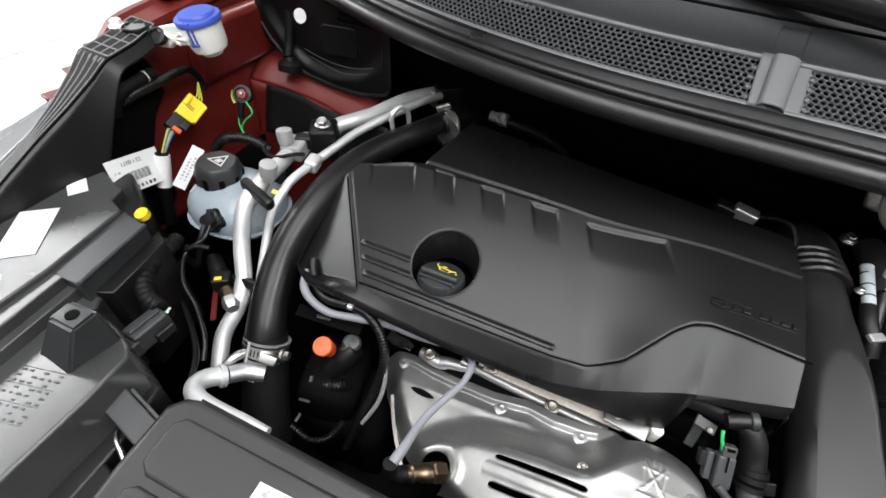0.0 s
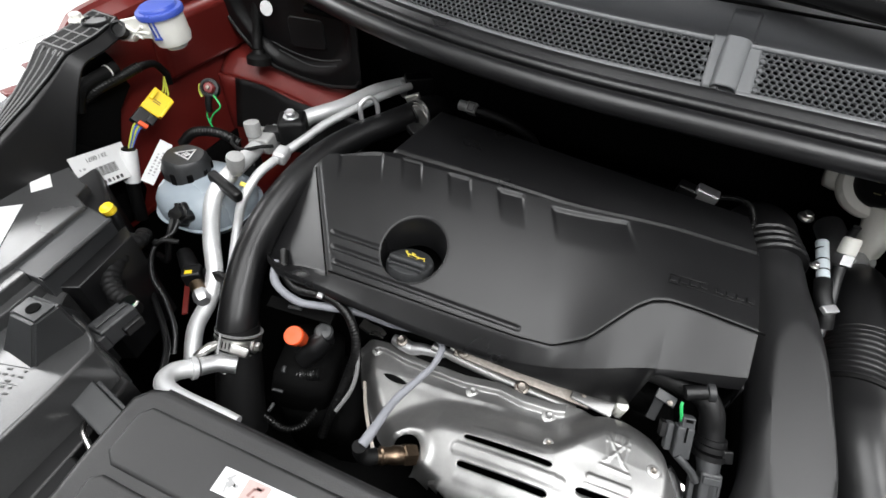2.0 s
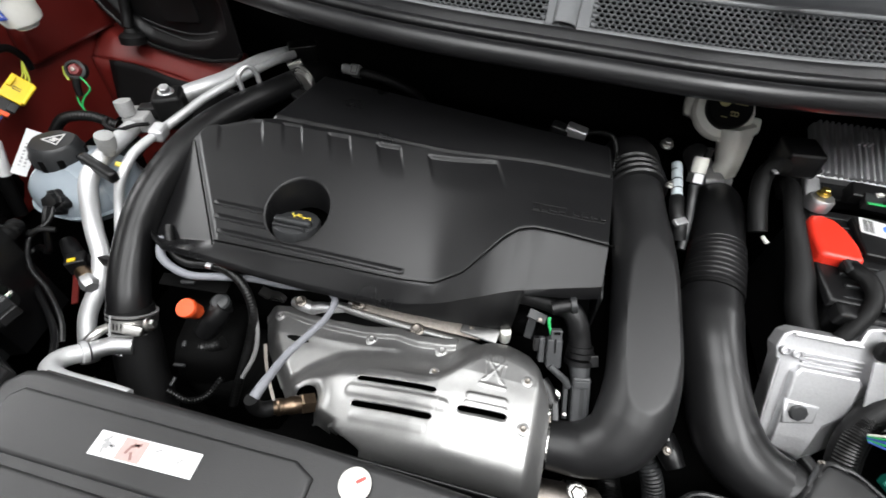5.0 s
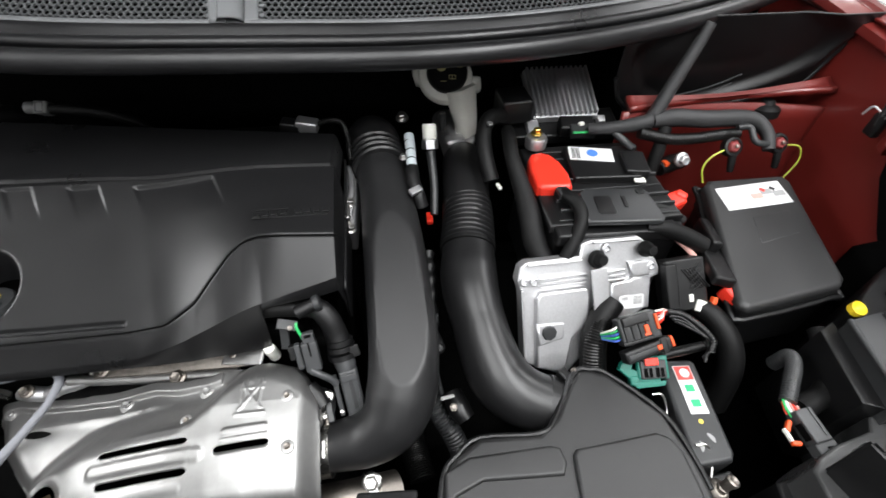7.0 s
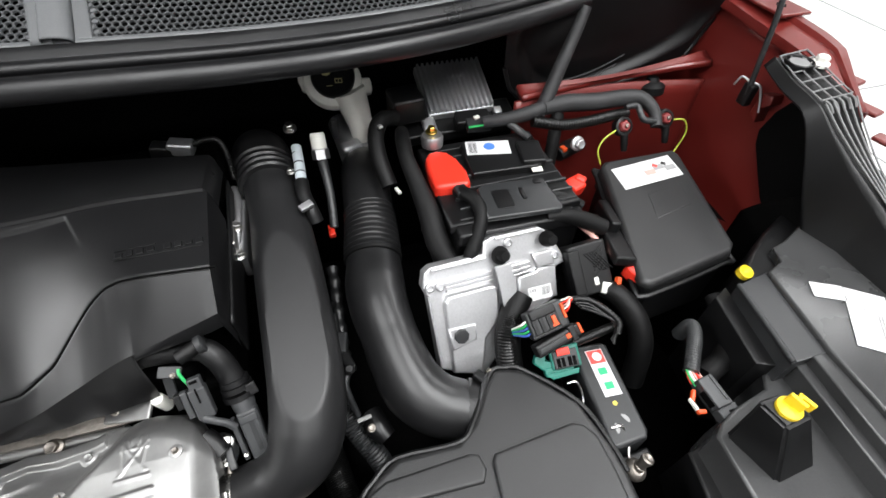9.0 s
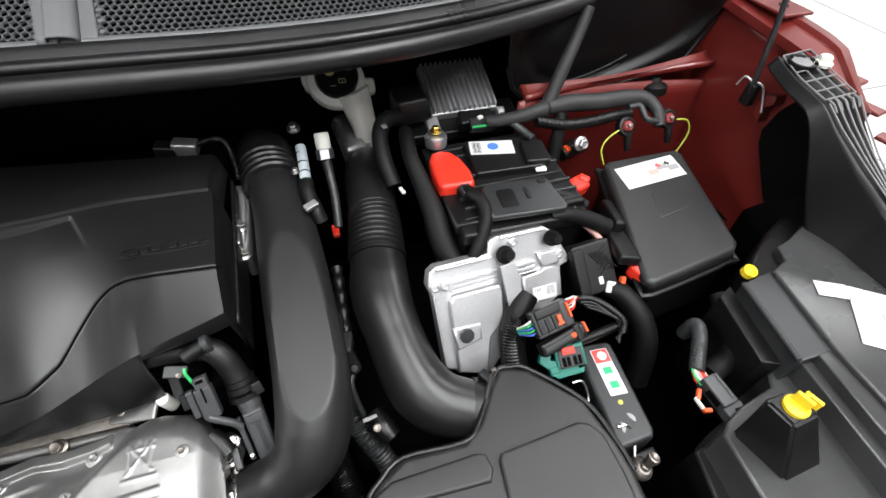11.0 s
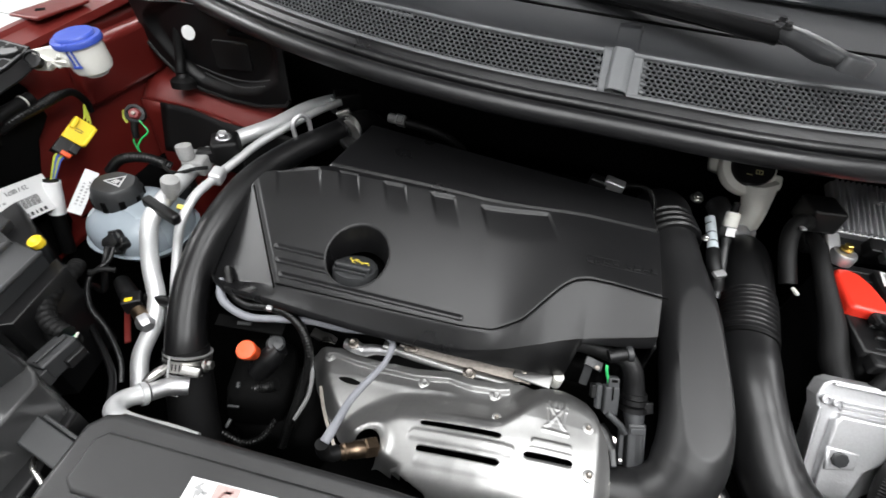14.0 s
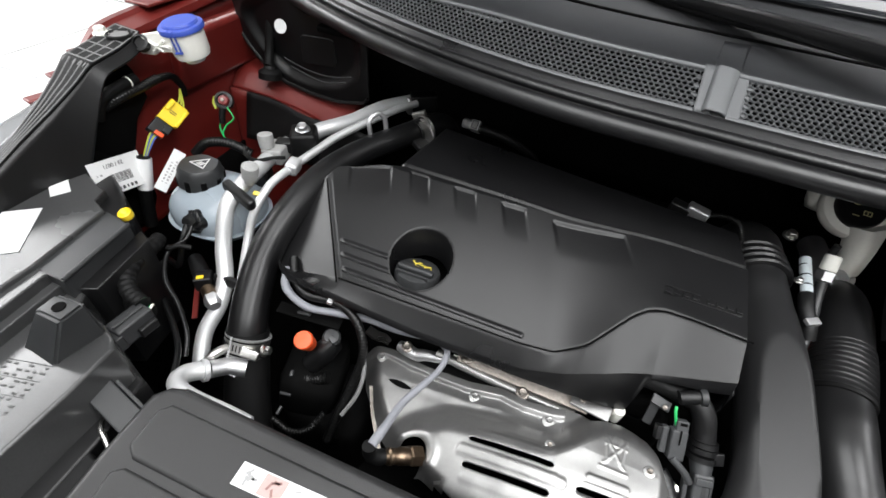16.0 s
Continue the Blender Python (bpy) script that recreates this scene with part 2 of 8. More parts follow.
def lerp_line(pts, x):
    """The height at x of a line through points (x, y)."""
    if x <= pts[0][0]:
        return pts[0][1]
    for (a, b), (c, d) in zip(pts, pts[1:]):
        if x <= c:
            return b + (d - b) * (x - a) / (c - a)
    return pts[-1][1]


def basis(p, right, up):
    """A pose at p with local x along right and y near up."""
    r = Vector(right).normalized()
    u = Vector(up)
    u = (u - r * u.dot(r)).normalized()
    n = r.cross(u)
    return Matrix(((r.x, u.x, n.x, p[0]), (r.y, u.y, n.y, p[1]), (r.z, u.z, n.z, p[2]), (0, 0, 0, 1)))


def local_box(name, m, c, size, mat, parent, bev=0.002, label="", rot=(0, 0, 0)):
    bm = box_bm(size, bev)
    bm.transform(m @ pose(*c, *rot))
    return part(name, bm, mat, parent, label)


# ---- the room: floor, with unseen plain walls and ceiling added to enclose it ----
DARKWALL = material("dark_unseen_wall", (0.10, 0.10, 0.105), 0.6, grain=120, bump=0.1, vary=0.03, patch=1)


def slab(name, lo, hi, mat, label, category):
    bm = box_bm([b - a for a, b in zip(lo, hi)], 0)
    bm.transform(pose(*[(a + b) / 2 for a, b in zip(lo, hi)]))
    return tagged(part(name, bm, mat, None, smooth=False), label, category, kind="structure")


slab("floor", (-6, -6, -0.2), (6, 6, -0.004), FLOORMAT, "glossy white tiled showroom floor", "floor")
floor = bpy.data.objects["floor"]
for i in range(9):
    box("tile_joint", (-5.6 + 1.4 * i, 0, -0.002), (0.006, 12, 0.004), PALEINK, floor, bev=0)
    box("tile_joint", (0, -5.55 + 1.4 * i, -0.002), (12, 0.006, 0.004), PALEINK, floor, bev=0)
# Unseen front wall, darkened so that front-facing metal reflects little light.
slab("wall_front", (-6, -6.2, 0), (6, -6, 3.5), DARKWALL, "plain unseen front wall, dark to keep reflections dark", "wall")
slab("wall_back", (-6, 6, 0), (6, 6.2, 3.5), WALLMAT, "plain pale grey painted showroom wall", "wall")
slab("wall_east", (6, -6, 0), (6.2, 6, 3.5), WALLMAT, "plain pale grey painted showroom wall", "wall")
slab("wall_west", (-6.2, -6, 0), (-6, 6, 3.5), WALLMAT, "plain pale grey painted showroom wall", "wall")
slab("ceiling", (-6.2, -6.2, 3.5), (6.2, 6.2, 3.7), WALLMAT, "plain pale grey showroom ceiling", "ceiling")

# ---- car body ----
car_body = thing("car_body", "red painted car body shell around an open engine bay", "car body")


def seal_y(x):
    return 0.253 + 0.45 * max(0.0, abs(x + 0.03) - 0.1) ** 2


def seal_z(x):
    return -0.035 * (x + 0.03)


def inner_wing(sign, cx, drop, y0):
    """Red inner wing with a raised strut shelf, a flanged top rail and an outer skin."""
    def at(x, y, z):
        return (cx + sign * x, y, z + drop)

    def rail_z(y):
        return 1.122 + 0.075 * (y - 0.18) - 0.33 * max(0.0, 0.19 - y)

    # side wall, bulging softly over the wheel arch
    def wall(u, v):
        y = -0.32 + 1.0 * u
        z = 0.83 + (lerp_line([(-0.32, 0.90), (-0.07, 0.97), (0.0, 1.0), (0.06, 1.045), (0.12, 1.10), (0.20, 1.12)], y) - 0.83) * v
        bulge = 0.030 * math.exp(-(((y - 0.10) / 0.16) ** 2)) * (1 - v) ** 2
        ripple = 0.006 * math.sin(9 * y + 3 * v)
        return at(0.0 - bulge + ripple + 0.015 * v, y, z)

    sheet("inner_wing", 50, 24, wall, PAINT, car_body, "red painted inner wing panel", thick=0.004)
    # Added near-black sheet carries the shade below the red wing panel.
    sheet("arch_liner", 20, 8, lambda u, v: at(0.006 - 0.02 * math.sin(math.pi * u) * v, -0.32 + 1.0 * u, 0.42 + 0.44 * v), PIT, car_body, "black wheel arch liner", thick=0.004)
    # shelf of the strut tower, sloping down and in toward the bulkhead
    wide, lip, fall, rise, deep, crown = (0.26, 0.976, -0.050, 0.044, 0.10, 0.0) if sign < 0 else (0.34, 1.020, 0.012, 0.006, 0.03, 0.026)

    def shelf(u, v):
        x = 0.0 - wide * u
        y = y0 + deep * v + 0.02 * math.sin(math.pi * u) * (1 - v)
        z = lip + crown * (1 - u) ** 2 + rise + fall * u - (rise - 0.014) * (1 - v) ** 3 - 0.015 * (1 - v)
        return at(x, y, z)

    sheet("strut_shelf", 30, 20, shelf, PAINT, car_body, "red painted strut tower shelf", thick=0.01)
    def apron(u, v):
        x = 0.0 - (wide + 0.01) * u
        y = y0 + 0.02 * math.sin(math.pi * u) - 0.015 * v
        return at(x, y, lip + fall * u - 0.3 * v)

    sheet("strut_apron", 30, 12, apron, PAINT, car_body, "red painted strut tower side", thick=0.006)
    if sign < 0:
        box("wing_reinforcement", at(-0.01, 0.42, 1.06), (0.03, 0.30, 0.10), PAINT, car_body, (0, 10, 0), 0.01)
    # top rail and outer skin
    def rail(u, v):
        y = 0.10 + 0.60 * u
        prof = [(0.012, -0.012), (0.014, 0.0), (0.045, 0.006), (0.049, 0.012), (0.066, 0.010), (0.072, -0.01), (0.074, -0.06), (0.085, -0.30), (0.10, -1.10)]
        k = v * (len(prof) - 1)
        i = min(int(k), len(prof) - 2)
        px = prof[i][0] + (prof[i + 1][0] - prof[i][0]) * (k - i)
        pz = prof[i][1] + (prof[i + 1][1] - prof[i][1]) * (k - i)
        wide = 0.35 + 0.65 * step(0.08, 0.24, y)
        return at(px * wide - 0.01, y, rail_z(y) + pz)

    sheet("wing_skin", 40, 32, rail, PAINT, car_body, "red outer wing with a folded flange", thick=0.002)
    # flange plate; a near-black square laid on it stands for a hole's shade
    y = 0.325
    bm = box_bm((0.052, 0.100, 0.005), 0.002)
    bm.transform(pose(*at(0.040, y, rail_z(y) + 0.013)))
    part("flange_plate", bm, PAINT, car_body)
    box("square_hole", at(0.040, y - 0.018, rail_z(y) + 0.0150), (0.013, 0.013, 0.002), PIT, car_body, (0, 0, 45), 0, "near-black square laid for a hole")
    for k in range(3):
        y = 0.16 - 0.045 * k
        box("flange_scallop", at(0.046 - 0.004 * k, y, rail_z(y) - 0.004), (0.020, 0.030, 0.006), PAINT, car_body, (0, 0, 12 * sign), 0.003)


inner_wing(-1, -0.885, 0.0, 0.385)
inner_wing(1, 0.835, -0.045, 0.340)

# lower bay, near-black for shade: undertray, bulkhead, cross member, engine block mass
bay = thing("bay_lining", "dark grimy lining and underbody of the engine bay", "bay lining")
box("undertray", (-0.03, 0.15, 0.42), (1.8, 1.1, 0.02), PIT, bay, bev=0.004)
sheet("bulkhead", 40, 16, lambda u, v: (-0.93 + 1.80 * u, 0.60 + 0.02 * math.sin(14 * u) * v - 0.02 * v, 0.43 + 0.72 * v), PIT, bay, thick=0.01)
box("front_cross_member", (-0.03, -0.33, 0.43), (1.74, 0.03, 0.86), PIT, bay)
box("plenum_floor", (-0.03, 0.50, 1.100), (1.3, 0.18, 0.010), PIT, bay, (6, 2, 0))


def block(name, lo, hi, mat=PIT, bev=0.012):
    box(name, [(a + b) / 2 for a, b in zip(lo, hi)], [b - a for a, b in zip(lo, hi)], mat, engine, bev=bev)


# Plain boxes fill the unlit bay; its shade is put into their colour.
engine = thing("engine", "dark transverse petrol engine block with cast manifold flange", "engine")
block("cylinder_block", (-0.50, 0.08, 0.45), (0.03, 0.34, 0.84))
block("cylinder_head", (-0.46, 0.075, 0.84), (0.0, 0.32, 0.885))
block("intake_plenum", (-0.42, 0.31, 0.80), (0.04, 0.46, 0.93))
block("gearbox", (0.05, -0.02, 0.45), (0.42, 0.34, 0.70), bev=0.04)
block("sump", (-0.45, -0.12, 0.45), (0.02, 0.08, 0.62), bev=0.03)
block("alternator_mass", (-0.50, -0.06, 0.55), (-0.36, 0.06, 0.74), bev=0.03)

# open bonnet above: a plain dark lined panel
bonnet = thing("bonnet", "raised red bonnet with a dark grey felt underside", "bonnet")


def bonnet_sheet(u, v, off):
    x = -0.86 + 1.66 * u
    y, z = 0.66 - 0.47 * v, 1.34 + 0.78 * v
    return (x, y + off + 0.03 * math.sin(math.pi * v), z + 0.04 * math.sin(math.pi * u))


sheet("skin", 20, 20, lambda u, v: bonnet_sheet(u, v, 0.03), PAINT, bonnet, thick=0.002)
sheet("lining", 20, 20, lambda u, v: bonnet_sheet(0.03 + 0.94 * u, 0.03 + 0.94 * v, 0.0), CARPAINTBLACK, bonnet, "dark grey felt bonnet lining", thick=0.012)

SCUTTLE = material("satin_scuttle_plastic", (0.026, 0.027, 0.029), 0.50, grain=500, bump=0.1)
# ---- cowl, grille and weatherstrip ----
cowl = thing("cowl_panel", "grey plastic scuttle panel with honeycomb grille", "scuttle panel")


def cowl_bottom(x):
    return Vector((x, seal_y(x) + 0.076, 1.1455 + seal_z(x)))


def cowl_width(x):
    d = abs(x + 0.03)
    return 0.060 - 0.030 * step(0.3, 0.68, d)


COWL_UP = Vector((0, 0.82, 0.57)).normalized()
COWL_OUT = Vector((0, -0.57, 0.82)).normalized()


def cowl_at(x, s, h=0.0):
    return cowl_bottom(x) + COWL_UP * s + COWL_OUT * h


def honeycomb(x_a, x_b):
    """Open hexagon cells between raised webs; some cells of the border rows are moulded shut."""
    pitch, row_pitch, hole = 0.0078, 0.0062, 0.0036
    squash = row_pitch / (pitch * 0.866)
    verts, faces = [], []
    for row in range(11):
        s = 0.003 + row * row_pitch
        for i in range(int((x_b - x_a) / pitch) + 1):
            x = x_a + (i + 0.5 * (row % 2)) * pitch
            if x > x_b or s > cowl_width(x) - 0.001:
                continue
            rim = s + row_pitch > cowl_width(x) - 0.001
            shut = (rim and noise.noise(Vector((x * 9, 0.3, 0.7))) > -0.05) or min(abs(x - x_a), abs(x - x_b)) < 0.6 * pitch and abs(x) < 0.1
            base = len(verts)
            deep = -0.0012 if shut else -0.0018
            for rr, h in ((pitch * 0.5774, 0.0), (hole, 0.0010), (hole * 0.98, deep)):
                for k in range(6):
                    a = math.pi / 6 + k * math.pi / 3
                    verts.append(cowl_at(x + rr * math.cos(a), s + rr * math.sin(a) * squash, h))
            for ring in (0, 6):
                for k in range(6):
                    a, b = base + ring + k, base + ring + (k + 1) % 6
                    faces.append((a, b, b + 6, a + 6))
            if shut:
                faces.append(tuple(range(base + 12, base + 18)))
    return link_mesh("honeycomb_grille", verts, faces, COWL, cowl, "grey honeycomb air intake grille", smooth=False)


honeycomb(-0.70, -0.071)
honeycomb(-0.016, 0.64)
# rim under and over the grille; near-black sheets behind put its shade into colour
def strip(name, s_a, s_b, h_a, h_b, mat, n=3, x0=-0.72, x1=0.66, of_width=False, label=""):
    def place(u, v):
        x = x0 + (x1 - x0) * u
        w = cowl_width(x) if of_width else 0.0
        bulge = 0.002 * math.sin(math.pi * v)
        return cowl_at(x, w + s_a + (s_b - s_a) * v, h_a + (h_b - h_a) * v + bulge)
    return sheet(name, 90, n, place, mat, cowl, label, thick=0.003)


strip("lower_lip", -0.007, 0.003, 0.0, 0.001, COWL, 4)
strip("upper_lip", -0.0035, 0.003, 0.001, 0.003, COWL, 4, of_width=True)
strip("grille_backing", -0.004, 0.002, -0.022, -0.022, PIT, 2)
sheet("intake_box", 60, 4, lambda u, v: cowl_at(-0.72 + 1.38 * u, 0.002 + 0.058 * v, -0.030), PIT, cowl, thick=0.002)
# smooth panel rising to the windscreen
def upper_panel(u, v):
    x = -0.80 + 1.56 * u
    b = cowl_at(x, cowl_width(x) + 0.002, 0.003)
    dip = 0.020 * math.sin(math.pi * min(1.0, v * 1.3)) if v < 0.77 else 0.0
    return b + Vector((0, 0.16 * v, 0.055 * v * v + 0.012 * v - dip))


sheet("upper_panel", 70, 18, upper_panel, SCUTTLE, cowl, "smooth dark grey scuttle top", thick=0.003)
# divider that bridges the grille: a rounded hump between flat lands
def divider(u, v):
    x = -0.0450 + (u - 0.5) * 0.030 + 0.003 * (v - 0.5)
    edge = min(1.0, u / 0.16, (1 - u) / 0.5)
    end = min(1.0, (1 - v) / 0.05)
    hump = 0.0105 * math.sqrt(max(0.0, 1 - (1 - edge) ** 2)) * math.sqrt(max(0.0, 1 - (1 - end) ** 2))
    return cowl_at(x, -0.003 + 0.067 * v, 0.0022 + hump)


sheet("grille_divider", 26, 20, divider, COWL, cowl, "smooth grey rounded divider across the grille", thick=0.002)
for side in (-1, 1):
    sheet("divider_land", 6, 8, lambda u, v: cowl_at(-0.043 + side * (0.008 + 0.019 * u), -0.004 + 0.068 * v, 0.0017), COWL, cowl, thick=0.003)


def rise(u, v):
    x = -0.056 + 0.034 * u + 0.008 * v
    p = Vector(upper_panel((x + 0.80) / 1.56, 0.56 * v))
    return p + Vector((0, 0, 0.0006 + 0.0020 * u**2 * (1 - step(0.93, 1.0, u))))


sheet("panel_step", 24, 12, rise, SCUTTLE, cowl, "shallow raised step in the scuttle top", thick=0.001)
tube("panel_joint", [Vector(upper_panel(0.02 + 0.96 * k / 40, 0.60)) + Vector((0, 0, 0.0006)) for k in range(41)], 0.0022, PIT, cowl, "dark joint line", seg=6, sub=2)

seal = thing("bonnet_seal", "long black rubber weatherstrip along the scuttle edge", "weatherstrip")


def swept(name, prof, mat, label="", x0=-0.80, x1=0.80, closed=False):
    n = 110
    verts, faces = [], []
    m = len(prof)
    for i in range(n + 1):
        x = x0 + (x1 - x0) * i / n
        for dy, dz in prof:
            verts.append((x, seal_y(x) + dy, 1.13 + seal_z(x) + dz))
    for i in range(n):
        for k in range(m - 1 + closed):
            a, b = i * m + k, i * m + (k + 1) % m
            faces.append((a, b, b + m, a + m))
    return link_mesh(name, verts, faces, mat, seal, label)


def ring_profile(cy, cz, r, n=14, squash=1.0):
    return [(cy + r * math.cos(2 * math.pi * k / n), cz + r * squash * math.sin(2 * math.pi * k / n)) for k in range(n)]


swept("bulb", ring_profile(0.014, -0.002, 0.0135), SEALRUBBER, "round rubber sealing bulb", closed=True)
swept("rear_ridge", ring_profile(0.040, 0.008, 0.0085, squash=0.8), SEALRUBBER, closed=True)
swept("carrier", [(0.014, -0.014), (0.010, -0.010), (0.018, -0.008), (0.030, -0.002), (0.050, 0.006), (0.058, 0.016), (0.066, 0.018), (0.064, 0.0), (0.03, -0.014)], SEALRUBBER, "flat black seal carrier", closed=True)

HEADPAINT = material("satin_silver_grey_paint", (0.040, 0.041, 0.043), 0.32, bump=0.05, coat=0.2)
# windscreen and wipers
screen = thing("windscreen", "dark windscreen glass behind the scuttle", "windscreen")
sheet("glass", 30, 10, lambda u, v: (-0.75 + 1.5 * u, seal_y(-0.75 + 1.5 * u) * 0.5 + 0.385 + 0.5 * v, 1.245 + 0.27 * v + seal_z(-0.75 + 1.5 * u)), GLASS, screen, thick=0.005)
wiper = thing("wiper_arm", "satin black wiper arm resting on the windscreen base", "wiper")
tube("arm", [(-0.22, 0.50, 1.235), (-0.06, 0.465, 1.232), (0.06, 0.44, 1.226), (0.145, 0.415, 1.222)], [0.006, 0.011, 0.014, 0.017], GLOSSHOSE, wiper, "tapered satin black arm", flat=lambda f: 0.5)
tube("head", [(0.140, 0.418, 1.226), (0.160, 0.394, 1.224), (0.185, 0.376, 1.218), (0.212, 0.370, 1.212)], [0.013, 0.014, 0.015, 0.011], HEADPAINT, wiper, "curved satin grey pivot head", flat=lambda f: 0.55)
tube("blade", [(-0.24, 0.515, 1.225), (-0.05, 0.475, 1.219), (0.13, 0.43, 1.213)], [0.005, 0.008, 0.008], RUBBER, wiper)
lathe("end_cap", [(0.0180, -0.014), (0.0190, -0.002), (0.0180, 0.003), (0.0150, 0.0055), (0.0, 0.0065)], pose(0.221, 0.363, 1.214, -6, 8, 0), HEADPAINT, wiper, "round grey pivot cap", seg=36)
for s in (-1, 1):
    bolt((0.142, 0.41 - 0.012 * s, 1.232), (0, 0, 1), 0.005, PLASTIC, wiper, "pivot_pin")


# ---- engine cover ----
cover = thing("engine_cover", "matt black plastic engine cover with a recessed oil filler", "engine cover")

BACK = [(-0.56, 0.118), (-0.552, 0.150), (-0.540, 0.188), (-0.525, 0.214), (-0.43, 0.2470), (-0.267, 0.2405), (-0.194, 0.2350), (-0.1, 0.2305), (0.058, 0.2225)]
FRONT = [(-0.56, 0.100), (-0.545, 0.072), (-0.528, 0.052), (-0.505, 0.040), (-0.3, 0.040), (-0.17, 0.042), (-0.12, 0.046), (-0.08, 0.053), (-0.031, 0.066), (0.04, 0.078), (0.058, 0.082)]
CREASE = [(-0.56, 0.063), (-0.44, 0.0600), (-0.30, 0.0605), (-0.18, 0.0610), (-0.140, 0.0645), (-0.105, 0.079), (-0.066, 0.118), (-0.052, 0.1275), (-0.036, 0.1300), (-0.018, 0.1275), (0.058, 0.1210)]
EDGE = [(-0.56, 0.93), (-0.44, 0.920), (-0.38, 0.912), (-0.30, 0.906), (-0.25, 0.905), (-0.085, 0.885), (-0.065, 0.889), (-0.045, 0.904), (-0.022, 0.940), (-0.006, 0.956), (0.058, 0.962)]
HOLE = (-0.342, 0.1205)
HOLE_R = 0.0440
RIBS = [(-0.515, -0.445), (-0.413, -0.383), (-0.341, -0.309), (-0.268, -0.234), (-0.194, -0.100)]
RIB_TOP = [(-0.42, 0.2425), (-0.341, 0.238), (-0.268, 0.2340), (-0.194, 0.2290)]
SLITS = [(0.1095, -0.462, -0.374), (0.0915, -0.452, -0.368), (0.0735, -0.440, -0.180)]


def cover_top(x, y):
    main = 1.0 - 0.41 * max(0.232 - y, -0.004)
    right = 0.994 + 0.17 * (y - 0.12)
    w = step(-0.165, 0.0, x - 0.25 * (0.12 - y))
    z = main * (1 - w) + right * w
    xl = -0.438 - 0.70 * (y - 0.064)
    if x < xl:
        z -= 0.28 * (xl - x)
    return z


def block_edge(x):
    return 0.905 + 0.048 * step(-0.190, -0.022, x) + 0.19 * max(0.0, x + 0.031)


SKIRT = [(-0.25, 0.896), (-0.17, 0.894), (-0.10, 0.887), (-0.045, 0.875), (0.058, 0.875)]


def z_rim(x):
    return min(lerp_line(EDGE, x), 0.93) if x < -0.25 else block_edge(x)


def cover_z(x, y):
    yc = lerp_line(CREASE, x)
    yf = lerp_line(FRONT, x)
    if y >= yc:
        z = cover_top(x, y)
    else:
        f = (yc - y) / max(0.004, yc - yf)
        z = cover_top(x, yc) * (1 - f) + z_rim(x) * f
    # dark seam along the crease and the left border
    d = abs(y - yc)
    xl = -0.438 - 0.70 * (y - 0.064)
    if x < xl - 0.002:
        d = 1
    if y > yc - 0.002 and y < 0.2:
        d = min(d, abs(x - xl) * 0.82)
    z -= 0.0010 * math.exp(-((d / 0.0020) ** 2))
    for a, b in RIBS:
        sh = -0.45 * (y - 0.236)
        top_y = lerp_line(RIB_TOP, a) if a > -0.5 else 0.241 - 0.25 * (-0.445 - x + sh)
        k = (top_y - y) / 0.048
        if 0 <= k <= 1:
            inside = step(a + sh - 0.0035, a + sh + 0.0035, x) * (1 - step(b + sh - 0.0014, b + sh + 0.0014, x))
            z -= 0.0032 * inside * (1 - k) ** 1.3 * step(0.0, 0.11, k)
    for sy, a, b in SLITS:
        if a < x < b:
            line = sy - 0.012 * (x - a)
            z -= 0.0032 * math.exp(-(((y - line) / 0.0030) ** 4)) * min(1, (x - a) / 0.004, (b - x) / 0.004)
    return z


def cover_place(u, v):
    x = -0.56 + 0.6115 * min(1.0, max(0.0, (u - 0.03) / 0.94))
    yf, yb = lerp_line(FRONT, x), lerp_line(BACK, x)
    y = yf + (yb - yf) * min(1.0, max(0.0, (v - 0.05) / 0.95))
    z = cover_z(x, y)
    # rounded rim turned down at the front and at both ends
    if v < 0.05:
        k = (0.05 - v) / 0.05
        y -= 0.004 * math.sin(k * math.pi / 2)
        arch = step(-0.038, -0.031, x)
        low = max(0.009, z_rim(x) - lerp_line(SKIRT, x)) if x > -0.25 else 0.009
        z -= (low * (1 - arch) + (0.006 + 0.012 * step(-0.035, 0.05, x)) * arch) * k
    if u > 0.97:
        k = (u - 0.97) / 0.03
        x += 0.005 * math.sin(k * math.pi / 2)
        z -= 0.050 * k
    if u < 0.03:
        k = (0.03 - u) / 0.03
        x -= 0.004 * math.sin(k * math.pi / 2)
        z -= 0.030 * k
    return (x, y, z)


def cover_keep(u, v):
    x, y, z = cover_place(u, v)
    return (x - HOLE[0]) ** 2 + (y - HOLE[1]) ** 2 > HOLE_R**2


top = sheet("top_shell", 400, 260, cover_place, COVER, cover, "matt black sloping cover with pressed ribs", keep=cover_keep)

def seam_point(x, y):
    return (x, y, cover_z(x, y) + 0.0006)


tube("joint_line", [seam_point(-0.438 + 0.496 * k / 60, lerp_line(CREASE, -0.438 + 0.496 * k / 60)) for k in range(61)], 0.0011, PIT, cover, "dark joint line along the crease", seg=6, sub=2)
tube("joint_line", [seam_point(-0.438 - 0.70 * (0.0065 * k), 0.064 + 0.0065 * k - 0.010) for k in range(22)], 0.0011, PIT, cover, seg=6, sub=2)

# lip and dark well of the oil filler
lip_v, lip_f = [], []
N = 64
for rr, dz in ((HOLE_R + 0.0022, 0.0003), (HOLE_R, -0.0002), (HOLE_R - 0.0015, -0.003), (HOLE_R - 0.003, -0.05)):
    for k in range(N):
        a = 2 * math.pi * k / N
        x, y = HOLE[0] + rr * math.cos(a), HOLE[1] + rr * math.sin(a)
        lip_v.append((x, y, cover_top(x, y) + dz))
